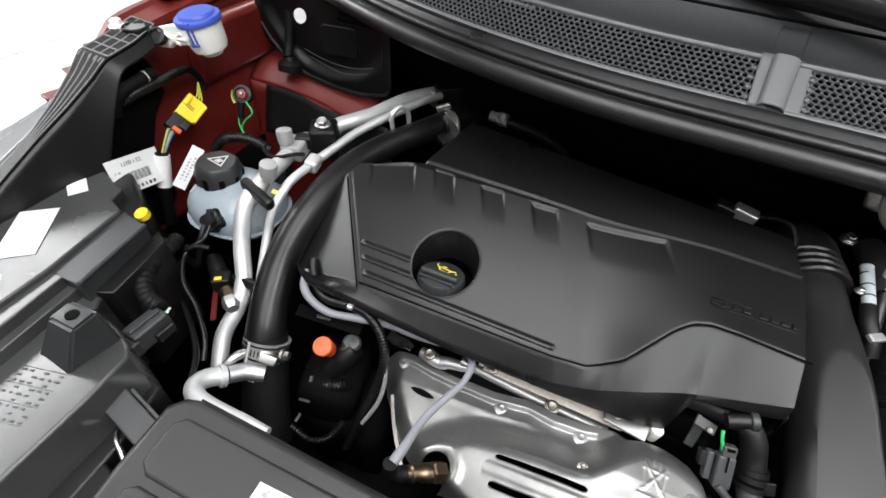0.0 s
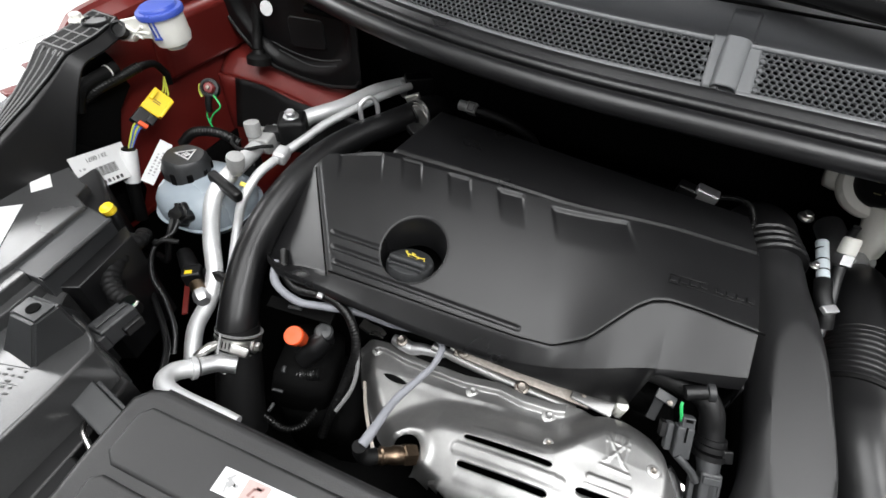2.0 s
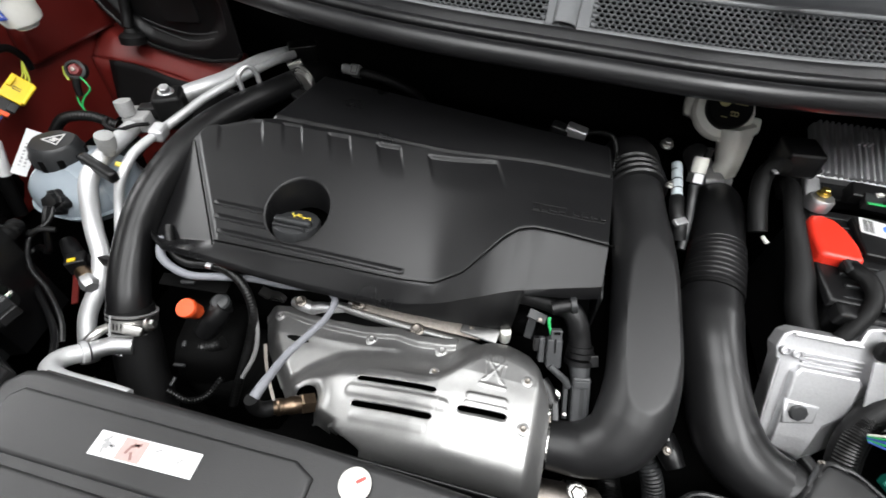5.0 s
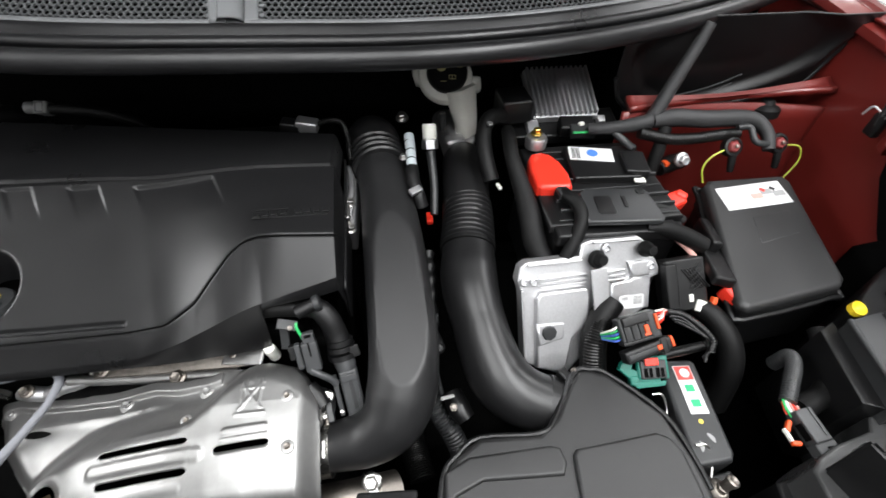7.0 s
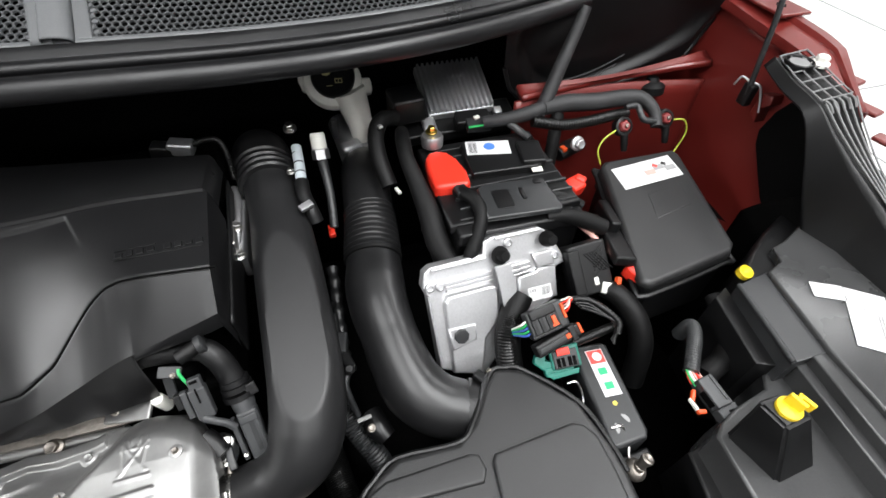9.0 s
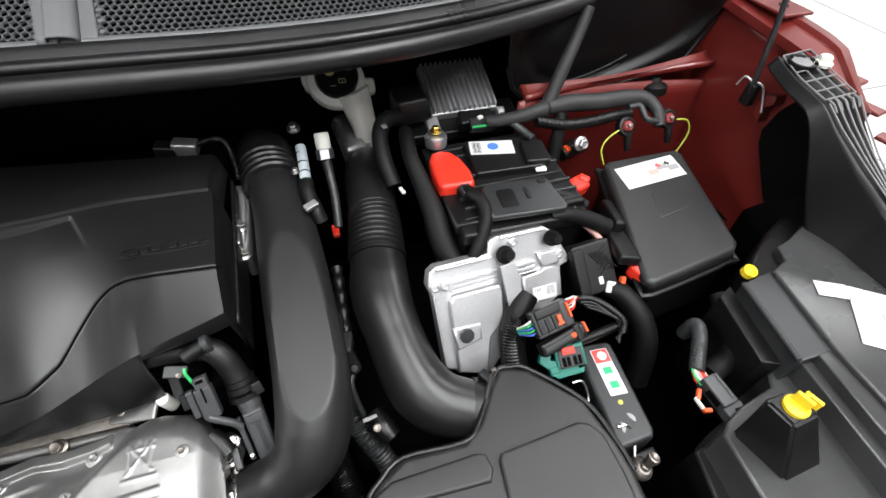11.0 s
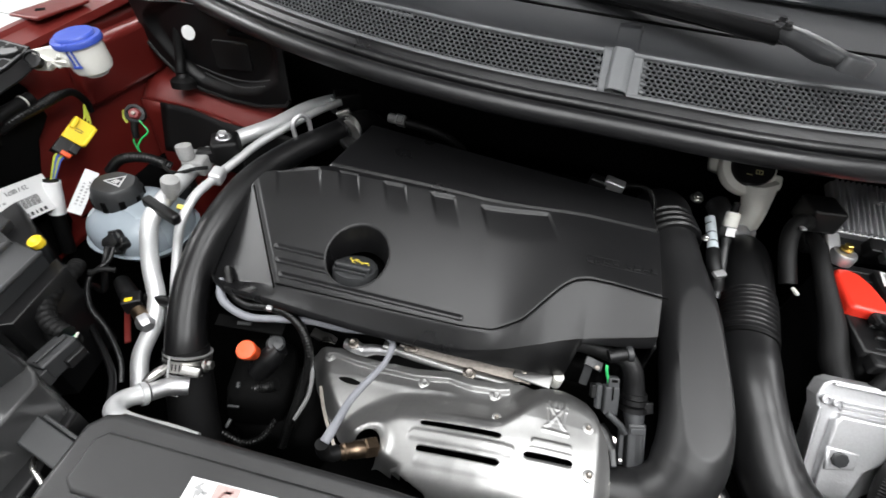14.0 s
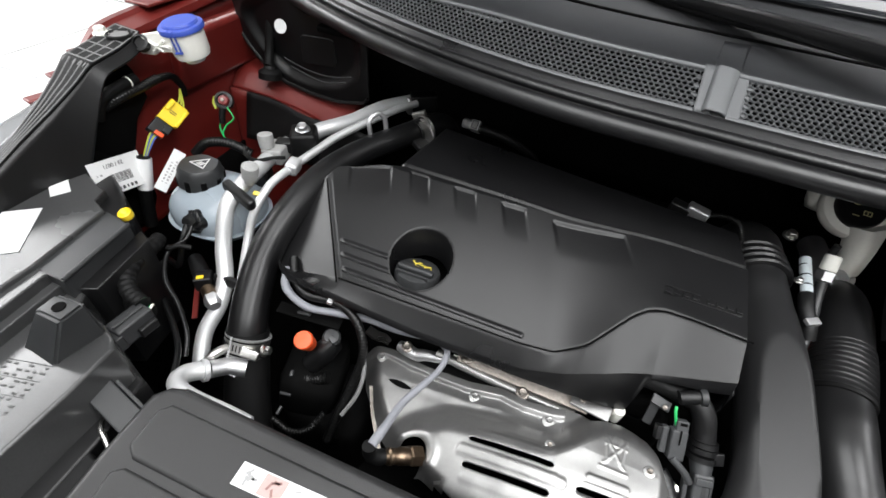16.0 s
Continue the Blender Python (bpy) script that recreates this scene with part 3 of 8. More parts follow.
for i in range(3):
    for k in range(N):
        a, b = i * N + k, i * N + (k + 1) % N
        lip_f.append((a, b, b + N, a + N))
link_mesh("filler_well", lip_v, lip_f, COVER, cover, "round well round the oil cap")

# rear deck behind the rib line
def deck(u, v):
    x0, x1 = -0.438 + 0.012 * v, 0.0555
    x = x0 + (x1 - x0) * u
    ya = lerp_line(BACK, x) + 0.0005
    yb = 0.405 - 0.095 * u
    y = ya + (yb - ya) * v
    z = cover_z(x, lerp_line(BACK, x)) * (1 - v) + (0.992 + 0.006 * u) * v
    lift = 0.004 * step(0.0, 0.03, v)
    edge = -0.03 * max(0.0, (v - 0.96) / 0.04) ** 2 - 0.03 * max(0.0, (u - 0.985) / 0.015) ** 2 - 0.03 * max(0.0, (0.012 - u) / 0.012) ** 2
    return (x, y, z + lift + edge)


sheet("rear_deck", 120, 44, deck, COVER, cover, "matt black rear part of the cover")
sheet("side_wall", 20, 8, lambda u, v: (0.0560, 0.084 + 0.216 * u, 0.945 + 0.02 * u - 0.06 * v), PLASTIC, cover, thick=0.003)
# embossed lettering on the raised corner, as plain raised bars
for i in range(8):
    x = -0.036 + 0.0104 * i + (0.006 if i > 3 else 0)
    y = 0.1575 - 0.001 * i / 8
    bm = box_bm((0.0072, 0.0065 if i % 3 else 0.0052, 0.0026), 0.0006)
    bm.transform(pose(x, y, cover_top(x, y) + 0.0006, 9.6))
    part("embossed_bar", bm, COVER, cover)
bm = box_bm((0.040, 0.0014, 0.0014), 0.0003)
bm.transform(pose(-0.0205, 0.1635, cover_top(-0.0205, 0.1635) + 0.0004, 9.6))
part("embossed_bar", bm, COVER, cover)
bm = box_bm((0.086, 0.0010, 0.0012), 0.0003)
bm.transform(pose(0.002, 0.1515, cover_top(0.002, 0.1515) + 0.0002, 9.6, 0, -1))
part("embossed_bar", bm, COVER, cover)
box("edge_clip", (0.056, 0.215, 0.93), (0.012, 0.03, 0.03), STEEL, cover, bev=0.004, label="small metal retaining clip")

# oil cap
oil_cap = thing("oil_cap", "black ribbed oil filler cap with a yellow oil can mark", "oil cap")
CAP = pose(-0.342, 0.106, 0.925, -14)
lathe("knob", [(0.027, -0.03), (0.0305, 0.0), (0.0315, 0.012), (0.030, 0.0165), (0.027, 0.018), (0.0, 0.0185)], CAP, GREYPLASTIC, oil_cap, seg=60, lobes=20, lobe=0.012)
bm = box_bm((0.052, 0.011, 0.010), 0.004, 3)
bm.transform(CAP @ pose(0.0, -0.008, 0.021))
part("grip_bar", bm, GREYPLASTIC, oil_cap)
bm = box_bm((0.046, 0.003, 0.006), 0.001)
bm.transform(CAP @ pose(0.0, -0.020, 0.019))
part("grip_rib", bm, GREYPLASTIC, oil_cap)


def oil_mark():
    bm = bmesh.new()
    def bar(x0, y0, x1, y1, w):
        d = Vector((x1 - x0, y1 - y0, 0))
        n = Vector((-d.y, d.x, 0)).normalized() * w / 2
        vs = [bm.verts.new(Vector((x0, y0, 0)) + n), bm.verts.new(Vector((x0, y0, 0)) - n), bm.verts.new(Vector((x1, y1, 0)) - n), bm.verts.new(Vector((x1, y1, 0)) + n)]
        bm.faces.new(vs)
    for seg in ((-0.008, 0.002, -0.006, -0.004), (-0.006, -0.004, 0.006, -0.004), (0.006, -0.004, 0.009, 0.002), (0.009, 0.002, 0.015, 0.005), (0.004, 0.002, 0.009, 0.002), (-0.008, 0.002, 0.004, 0.002), (-0.003, 0.002, -0.003, 0.006), (-0.006, 0.006, 0.0, 0.006), (-0.008, 0.0, -0.014, 0.004), (-0.014, 0.004, -0.013, 0.007)):
        bar(*seg, 0.0014)
    bar(0.017, -0.001, 0.017, 0.001, 0.002)
    r = bmesh.ops.extrude_face_region(bm, geom=bm.faces[:])
    bmesh.ops.translate(bm, verts=[v for v in r["geom"] if isinstance(v, bmesh.types.BMVert)], vec=(0, 0, 0.0006))
    bm.transform(CAP @ pose(0.0, 0.0085, 0.0188, 0, 0, -8))
    return part("oil_can_mark", bm, YELLOWINK, oil_cap, "printed yellow oil can symbol", smooth=False)


oil_mark()

# ---- exhaust heat shield ----
shield = thing("heat_shield", "bright stamped aluminium exhaust heat shield with slots", "heat shield")
S_BACK = [(-0.406, 0.056), (-0.39, 0.061), (-0.358, 0.062), (-0.322, 0.055), (-0.28, 0.051), (-0.231, 0.047), (-0.184, 0.050), (-0.151, 0.043), (-0.114, 0.043), (-0.09, 0.048), (-0.062, 0.047), (-0.036, 0.045), (-0.009, 0.037), (0.005, 0.020), (0.019, -0.008), (0.023, -0.034)]
S_LEFT = [(-0.20, -0.168), (-0.117, -0.176), (-0.105, -0.208), (-0.094, -0.243), (-0.078, -0.290), (-0.060, -0.312), (-0.033, -0.338), (0.004, -0.374), (0.03, -0.390), (0.062, -0.407)]
S_DOME = [(-0.36, -0.085), (-0.318, -0.066), (-0.298, -0.046), (-0.276, -0.028), (-0.239, -0.012), (-0.196, -0.007), (-0.153, -0.003), (-0.123, -0.006), (-0.104, -0.001), (-0.083, 0.019), (-0.062, 0.041), (-0.037, 0.044), (-0.009, 0.036), (0.03, 0.0)]
S_FLANGE = [(-0.41, 0.790), (-0.34, 0.807), (-0.216, 0.823), (-0.12, 0.842), (-0.04, 0.862), (0.03, 0.868)]
S_CREST = [(-0.36, 0.815), (-0.30, 0.830), (-0.25, 0.852), (-0.20, 0.868), (-0.15, 0.8825), (-0.105, 0.8925), (-0.05, 0.8955), (0.0, 0.893), (0.03, 0.888)]
SLOT_A = [(-0.30, -0.045), (-0.202, -0.0463), (-0.105, -0.0494), (0.03, -0.043)]
SLOT_B = [(-0.30, -0.074), (-0.200, -0.0751), (-0.103, -0.0776), (-0.090, -0.071), (-0.078, -0.0625), (-0.024, -0.0604), (0.03, -0.060)]
SPAN_A, SPAN_B, SPAN_C = (-0.202, -0.105), (-0.200, -0.103), (-0.078, -0.024)
ROLL_Y, ROLL_R = -0.096, 0.048
HOLE_O, HOLE_OR = (-0.2625, -0.0790), 0.0185


def slot_width(x, spans, w):
    for a, b in spans:
        if a < x < b:
            return w * min(1.0, math.sqrt(min(x - a, b - x) / 0.004)) + 0.0003
    return 0.0003


def soft_line(pts, x, w=0.010):
    return 0.25 * lerp_line(pts, x - w) + 0.5 * lerp_line(pts, x) + 0.25 * lerp_line(pts, x + w)


def bead(x, y, a, b, line, wide, high):
    """A pressed bead with rounded ends along line(x) between a and b."""
    dx = max(a - x, x - b, 0.0)
    d = math.hypot(dx, y - line)
    return high * (1 - step(wide * 0.35, wide, d))


def shield_z(x, y):
    flange = soft_line(S_FLANGE, x, 0.02) + 0.0015 * math.sin(26 * x) - 0.15 * max(0.0, 0.02 - y)
    crest = soft_line(S_CREST, x, 0.02) + 0.13 * min(max(0.0, y + 0.05), 0.03) - 2.2 * max(0.0, -0.040 - y) ** 2 - 0.18 * max(0.0, -0.050 - y)
    d = soft_line(S_DOME, x, 0.014) - y
    rise = step(-0.026, 0.040, d)
    z = flange * (1 - rise) + crest * rise
    # rim: turned down along the right, the back corner and the left
    z -= 0.020 * step(0.000, 0.026, x)
    if x > -0.085:
        z -= 0.016 * (1 - step(0.0, 0.013, lerp_line(S_BACK, x) - y)) * step(-0.085, -0.06, x)
    edge = x - lerp_line(S_LEFT, y)
    z -= 0.030 * (1 - step(-0.004, 0.034, edge)) ** 1.6
    # collar round the sensor hole
    hole = math.hypot(x - HOLE_O[0], y - HOLE_O[1])
    z += 0.0030 * math.exp(-(((hole - 0.026) / 0.007) ** 2)) - 0.003 * math.exp(-((hole / 0.02) ** 4))
    # a step along the back of the flange
    if x < -0.1:
        back = lerp_line(S_BACK, x) - y
        z += 0.005 * (1 - step(0.010, 0.016, back))
        z += 0.0010 * math.exp(-(((back - 0.030) / 0.006) ** 2)) * step(-0.34, -0.30, x)
    # pressed beads beside the slots
    mid = 0.5 * (lerp_line(SLOT_A, x) + lerp_line(SLOT_B, x))
    z += bead(x, y, -0.206, -0.094, mid if x < -0.1 else -0.0640, 0.0085, 0.0020)
    z += bead(x, y, -0.194, -0.112, lerp_line(SLOT_A, x) + 0.0165, 0.0060, 0.0007)
    z += bead(x, y, -0.194, -0.112, lerp_line(SLOT_B, x) - 0.0125, 0.0060, 0.0007)
    z += bead(x, y, -0.068, -0.030, lerp_line(SLOT_B, x) + 0.0150, 0.0050, 0.0013)
    z += bead(x, y, -0.070, -0.028, lerp_line(SLOT_B, x) + 0.0070, 0.0034, 0.0007)
    # pressed square emblem
    ex, ey = (x + 0.046) / 0.0165, (y + 0.012) / 0.021
    if abs(ex) < 1.2 and abs(ey) < 1.2:
        def stroke(d):
            return math.exp(-((d / 0.085) ** 2))
        bar = stroke(ey + 0.92) * (abs(ex) < 0.95)
        lid = stroke(ey - 0.40) * (abs(ex) < 0.75)
        side = stroke(abs(ex) - 0.52 - 0.12 * ey) * (-0.62 < ey < 0.42)
        tick = max(stroke(ex - c) for c in (-0.62, -0.22, 0.22, 0.62)) * (0.45 < ey < 0.98)
        cross = max(stroke(0.72 * (ex - 0.95 * ey)), stroke(0.72 * (ex + 0.95 * ey))) * (abs(ey) < 0.72)
        z += 0.0008 * max(bar, lid, side, tick, cross)
    z += 0.0016 * noise.noise(Vector((x * 14, y * 14, 0))) + 0.0006 * noise.noise(Vector((x * 42, y * 42, 3)))
    return z


def shield_rows(x):
    yb = lerp_line(S_BACK, x)
    la, lb = lerp_line(SLOT_A, x), lerp_line(SLOT_B, x)
    wa = slot_width(x, [SPAN_A], 0.0025)
    wb = slot_width(x, [SPAN_B, SPAN_C], 0.0026)
    stops = [(ROLL_Y, 0), (lb - wb, 8), (lb + wb, 1), (la - wa, 12), (la + wa, 1), (yb, 84)]
    ys = [ROLL_Y]
    for (p, _), (q, n) in zip(stops, stops[1:]):
        ys += [p + (q - p) * (k + 1) / n for k in range(n)]
    return ys


def stamped_sheet():
    nx, roll, x0, wide = 400, 16, -0.407, 0.430
    a0 = radians(22)
    verts, faces = [], []
    for i in range(nx + 1):
        x = x0 + wide * i / nx
        z0 = shield_z(max(x, -0.236), ROLL_Y)
        for k in range(roll):
            a = a0 + radians(88) * (1 - k / roll)
            y = ROLL_Y - ROLL_R * (math.sin(a) - math.sin(a0))
            verts.append((max(x, lerp_line(S_LEFT, y)), y, z0 - ROLL_R * (math.cos(a0) - math.cos(a)) - 0.001 * noise.noise(Vector((x * 20, a, 5)))))
        for y in shield_rows(x):
            xe, ye = max(x, lerp_line(S_LEFT, y)), y
            d = math.hypot(xe - HOLE_O[0], ye - HOLE_O[1])
            if d < HOLE_OR:
                xe, ye = (HOLE_O[c] + (q - HOLE_O[c]) * HOLE_OR / max(d, 1e-5) for c, q in ((0, xe), (1, ye)))
            verts.append((xe, ye, shield_z(xe, ye)))
    m = len(verts) // (nx + 1)
    for i in range(nx):
        x = x0 + wide * (i + 0.5) / nx
        for k in range(m - 1):
            r = k - roll
            if r == 8 and (SPAN_B[0] < x < SPAN_B[1] or SPAN_C[0] < x < SPAN_C[1]):
                continue
            if r == 21 and SPAN_A[0] < x < SPAN_A[1]:
                continue
            four = [i * m + k, (i + 1) * m + k, (i + 1) * m + k + 1, i * m + k + 1]
            if all(math.hypot(verts[q][0] - HOLE_O[0], verts[q][1] - HOLE_O[1]) < HOLE_OR + 0.0002 for q in four):
                continue
            if verts[four[1]][0] <= verts[four[0]][0] and verts[four[2]][0] <= verts[four[3]][0]:
                continue
            a = i * m + k
            faces.append((a, a + m, a + m + 1, a + 1))
    ob = link_mesh("stamped_sheet", verts, faces, SHIELD, shield, "bright pressed aluminium sheet")
    mod = ob.modifiers.new("thickness", "SOLIDIFY")
    mod.thickness, mod.offset = 0.0012, -1


stamped_sheet()
for x, y, r in ((-0.1135, -0.0257, 0.0048), (-0.0087, -0.0166, 0.0052), (-0.0056, -0.0673, 0.0056), (-0.2161, 0.0294, 0.0075), (-0.3676, 0.0470, 0.0070), (-0.117, 0.026, 0.0075)):
    c = (x, y, shield_z(x, y) + 0.0006)
    lathe("washer_boss", [(r * 1.25, -0.002), (r * 1.2, 0.0005), (r * 0.9, 0.0010)], aim(c, (0, -0.1, 1)), SHIELD, shield, seg=24)
    bolt(c, (0, -0.1, 1), r * 0.55, MANIFOLD if r < 0.006 else SHIELD, shield)
# near-black sliver laid on the left facet: a narrow vent's shade put into colour
vent_v = []
for k in range(13):
    f = k / 12
    x, y = -0.341 + 0.037 * f, 0.0150 - 0.003 * f
    w = 0.0042 * math.sin(math.pi * f) ** 0.7 + 0.0003
    vent_v += [(x, y - w, shield_z(x, y - w) + 0.0007), (x, y + w, shield_z(x, y + w) + 0.0007)]
link_mesh("vent_slot", vent_v, [(2 * k, 2 * k + 2, 2 * k + 3, 2 * k + 1) for k in range(12)], PIT, shield, "near-black sliver laid for a narrow vent slot")

manifold = thing("exhaust_manifold", "bare metal exhaust manifold flange with studs", "manifold")
tube("collector_bar", [(-0.288, 0.063, 0.839), (-0.24, 0.061, 0.834), (-0.17, 0.057, 0.832), (-0.10, 0.053, 0.833), (-0.088, 0.052, 0.835)], [0.0062, 0.0066, 0.0066, 0.0066, 0.006], SHIELD, manifold, "polished cylindrical bar")
box("flange_plate", (-0.165, 0.072, 0.846), (0.185, 0.030, 0.007), MANIFOLD, manifold, (26, 0.0, -1.5), 0.002, "heat-tinted iron flange plate")
box("flange_rail", (-0.165, 0.0655, 0.8415), (0.20, 0.005, 0.005), STEEL, manifold, (30, 0.0, -2.0), 0.002)
# Near-black strip stands for the shaded gap below the bar.
box("gasket_strip", (-0.19, 0.057, 0.820), (0.26, 0.020, 0.003), PIT, manifold, (10, 0, -1.5), 0.001)
tube("lug", [(-0.398, 0.060, 0.836), (-0.385, 0.060, 0.829), (-0.372, 0.061, 0.828), (-0.362, 0.060, 0.824)], [0.007, 0.008, 0.007, 0.005], STEEL, manifold, "bent grey steel lug", flat=lambda f: 0.3)
tube("lug", [(-0.345, 0.058, 0.829), (-0.332, 0.056, 0.830), (-0.318, 0.057, 0.824), (-0.302, 0.059, 0.829), (-0.285, 0.060, 0.832), (-0.268, 0.062, 0.836)], [0.008, 0.010, 0.008, 0.008, 0.009, 0.007], CAST, manifold, "bright stepped casting", kink=0.3)
box("lug", (-0.074, 0.056, 0.8640), (0.050, 0.020, 0.005), SHIELD, manifold, (14, -6, -12), 0.002, "pale triangular lug")
for c, r in (((-0.1585, 0.052, 0.8395), 0.0066), ((-0.244, 0.064, 0.853), 0.0060), ((-0.3305, 0.054, 0.840), 0.0056), ((-0.086, 0.058, 0.868), 0.0028)):
    bolt(c, (0, -0.35, 1), r, MANIFOLD, manifold)
plug = thing("white_stub", "small white plastic cap on a stud", "cap")
lathe("cap", [(0.0072, -0.022), (0.0072, 0.004), (0.0064, 0.006), (0.0, 0.0065)], aim((-0.0418, 0.0590, 0.8690), (0, -0.2, 1)), WHITEPL, plug, seg=18)

# oxygen sensor in the shield
sensor = thing("oxygen_sensor", "bronze-tinted oxygen sensor with a grey sleeved lead", "sensor")
S0, S1 = Vector((-0.250, -0.078, 0.838)), Vector((-0.306, -0.120, 0.872))
way = (S1 - S0).normalized()
lathe("hexagon", [(0.0125, 0.0), (0.0125, 0.014), (0.0105, 0.016)], aim(S0, way), BRONZE, sensor, seg=6)
lathe("barrel", [(0.0095, 0.0), (0.0105, 0.003), (0.0105, 0.012), (0.0092, 0.014), (0.0092, 0.021), (0.0100, 0.022), (0.0100, 0.026), (0.0080, 0.028), (0.0080, 0.033), (0.007, 0.034)], aim(S0 + way * 0.016, way), BRONZE, sensor, "bronze coloured barrel")
tube("boot", [S0 + way * 0.048, S0 + way * 0.058, S0 + way * 0.066 + Vector((0, 0.002, 0.006)), (-0.298, -0.110, 0.888)], [0.009, 0.009, 0.008, 0.008], RUBBER, sensor, "black rubber boot")
tube("sleeve", [(-0.296, -0.108, 0.888), (-0.292, -0.088, 0.891), (-0.288, -0.048, 0.884), (-0.275, -0.012, 0.882), (-0.266, 0.014, 0.882), (-0.266, 0.040, 0.881), (-0.278, 0.051, 0.882), (-0.300, 0.052, 0.883), (-0.345, 0.052, 0.874), (-0.390, 0.050, 0.876), (-0.43, 0.036, 0.884), (-0.470, 0.024, 0.890), (-0.505, 0.030, 0.905), (-0.522, 0.056, 0.915)], [0.0058, 0.0054, 0.0048, 0.0044, 0.0042, 0.0046, 0.0046, 0.0048, 0.0050, 0.0052, 0.0054, 0.0054, 0.0054, 0.0054], GREYTUBE, sensor, "pale grey braided sleeve", kink=0.12, sub=9)

# ---- air ducts ----
charge = thing("turbo_duct", "satin black moulded air duct with a flat oval face", "air duct")
tube("moulding", [(0.104, 0.335, 0.934), (0.107, 0.30, 0.931), (0.111, 0.262, 0.926), (0.114, 0.22, 0.9235), (0.1165, 0.16, 0.9200), (0.118, 0.10, 0.9095), (0.119, 0.045, 0.897), (0.117, 0.010, 0.885), (0.111, -0.018, 0.868), (0.097, -0.038, 0.850), (0.070, -0.048, 0.834), (0.028, -0.050, 0.824)],
     [0.036, 0.036, 0.0365, 0.0385, 0.0400, 0.0405, 0.0410, 0.0405, 0.0400, 0.036, 0.031, 0.027], SATIN, charge, "satin black moulded body with a planed oval face", seg=64, sub=16,
     lid=lambda x, y: 0.9200 + 0.235 * (y - 0.02) + 0.0016 * math.cos((x - 0.117) * 40))
tube("elbow", [(0.104, 0.345, 0.936), (0.100, 0.372, 0.937), (0.094, 0.395, 0.925), (0.090, 0.405, 0.89), (0.09, 0.405, 0.82)], [0.037, 0.040, 0.041, 0.040, 0.04], DUCT, charge, "black elbow at the top", seg=28)
for i, y in enumerate((0.312, 0.325, 0.337, 0.350)):
    lathe("collar", [(0.036, -0.0045), (0.0405, -0.004), (0.0430, -0.0015), (0.0430, 0.0015), (0.0405, 0.004), (0.036, 0.0045)], aim((0.1065 - 0.002 * i, y, 0.934), (-0.09, 1, 0.02)), DUCT, charge, seg=32)
lathe("clamp", [(0.028, -0.006), (0.0315, -0.006), (0.0315, 0.006), (0.028, 0.006)], aim((0.022, -0.050, 0.822), (1, 0, 0.02)), STEEL, charge, "steel hose clamp", seg=32)
box("clamp_screw", (0.020, -0.062, 0.853), (0.014, 0.020, 0.009), STEEL, charge, (20, 0, 0), 0.002)
bolt((0.022, -0.02, 0.853), (0, 0, 1), 0.006, STEEL, charge, "clamp_bolt")
lathe("port", [(0.024, -0.03), (0.026, 0.0), (0.024, 0.008)], aim((0.008, -0.050, 0.822), (1, 0, 0)), PLASTIC, charge)
bolt((0.140, 0.292, 0.967), (0, 0, 1), 0.004, STEEL, charge, "lug_screw")

intake = thing("intake_hose", "black intake hose with a ribbed bellows section", "air hose")
tube("upper_bend", [(0.246, 0.40, 0.86), (0.245, 0.375, 0.885), (0.240, 0.335, 0.893), (0.236, 0.295, 0.889), (0.233, 0.262, 0.884)], [0.034, 0.036, 0.0365, 0.0365, 0.0355], DUCT, intake, "matt black upper bend", seg=36)
tube("bellows", [(0.2335, 0.269, 0.885), (0.231, 0.245, 0.881), (0.227, 0.220, 0.876), (0.223, 0.196, 0.871)], [0.0355, 0.0365, 0.0375, 0.0385], DUCT, intake, "ribbed rubber bellows", seg=48, ridges=9, ridge=0.0024, sub=40)
lathe("band", [(0.037, -0.004), (0.0405, -0.003), (0.0405, 0.003), (0.037, 0.004)], aim((0.2228, 0.193, 0.8705), (-0.16, -1, -0.2)), RUBBER, intake, seg=36)
tube("lower_pipe", [(0.2235, 0.200, 0.872), (0.2205, 0.175, 0.868), (0.2165, 0.148, 0.866), (0.2155, 0.115, 0.861), (0.219, 0.080, 0.853), (0.224, 0.045, 0.842), (0.234, 0.013, 0.829), (0.255, -0.010, 0.818), (0.285, -0.024, 0.810), (0.315, -0.035, 0.804)], [0.0365, 0.0385, 0.0400, 0.0385, 0.0360, 0.0370, 0.0390, 0.0380, 0.036, 0.034], DUCT, intake, "smooth black lower pipe", seg=40, sub=10)
lathe("socket", [(0.034, -0.01), (0.039, -0.009), (0.039, 0.012), (0.036, 0.014)], aim((0.295, -0.027, 0.806), (0.9, -0.38, -0.1)), PLASTIC, intake, seg=30)

braid = thing("braided_hose", "black braided hose beside the moulded duct", "hose")
tube("sleeve", [(0.134, 0.075, 0.812), (0.137, 0.050, 0.80), (0.144, 0.029, 0.79), (0.155, 0.001, 0.77), (0.173, -0.027, 0.75), (0.185, -0.05, 0.72)], [0.010, 0.0115, 0.0125, 0.0130, 0.0135, 0.0135], GREYPLASTIC, braid, "black woven sleeve", seg=26, ridges=46, ridge=0.0007, sub=50)
lever = thing("duct_bracket", "black plastic bracket and lever between the ducts", "bracket")
tube("rod", [(0.160, 0.170, 0.852), (0.157, 0.135, 0.848), (0.155, 0.104, 0.845)], [0.004, 0.005, 0.006], PLASTIC, lever, seg=10)
box("block", (0.158, 0.088, 0.843), (0.016, 0.030, 0.014), GREYPLASTIC, lever, (0, 0, -12), 0.003)
box("block", (0.162, 0.062, 0.840), (0.014, 0.026, 0.012), PLASTIC, lever, (0, 0, 14), 0.003)
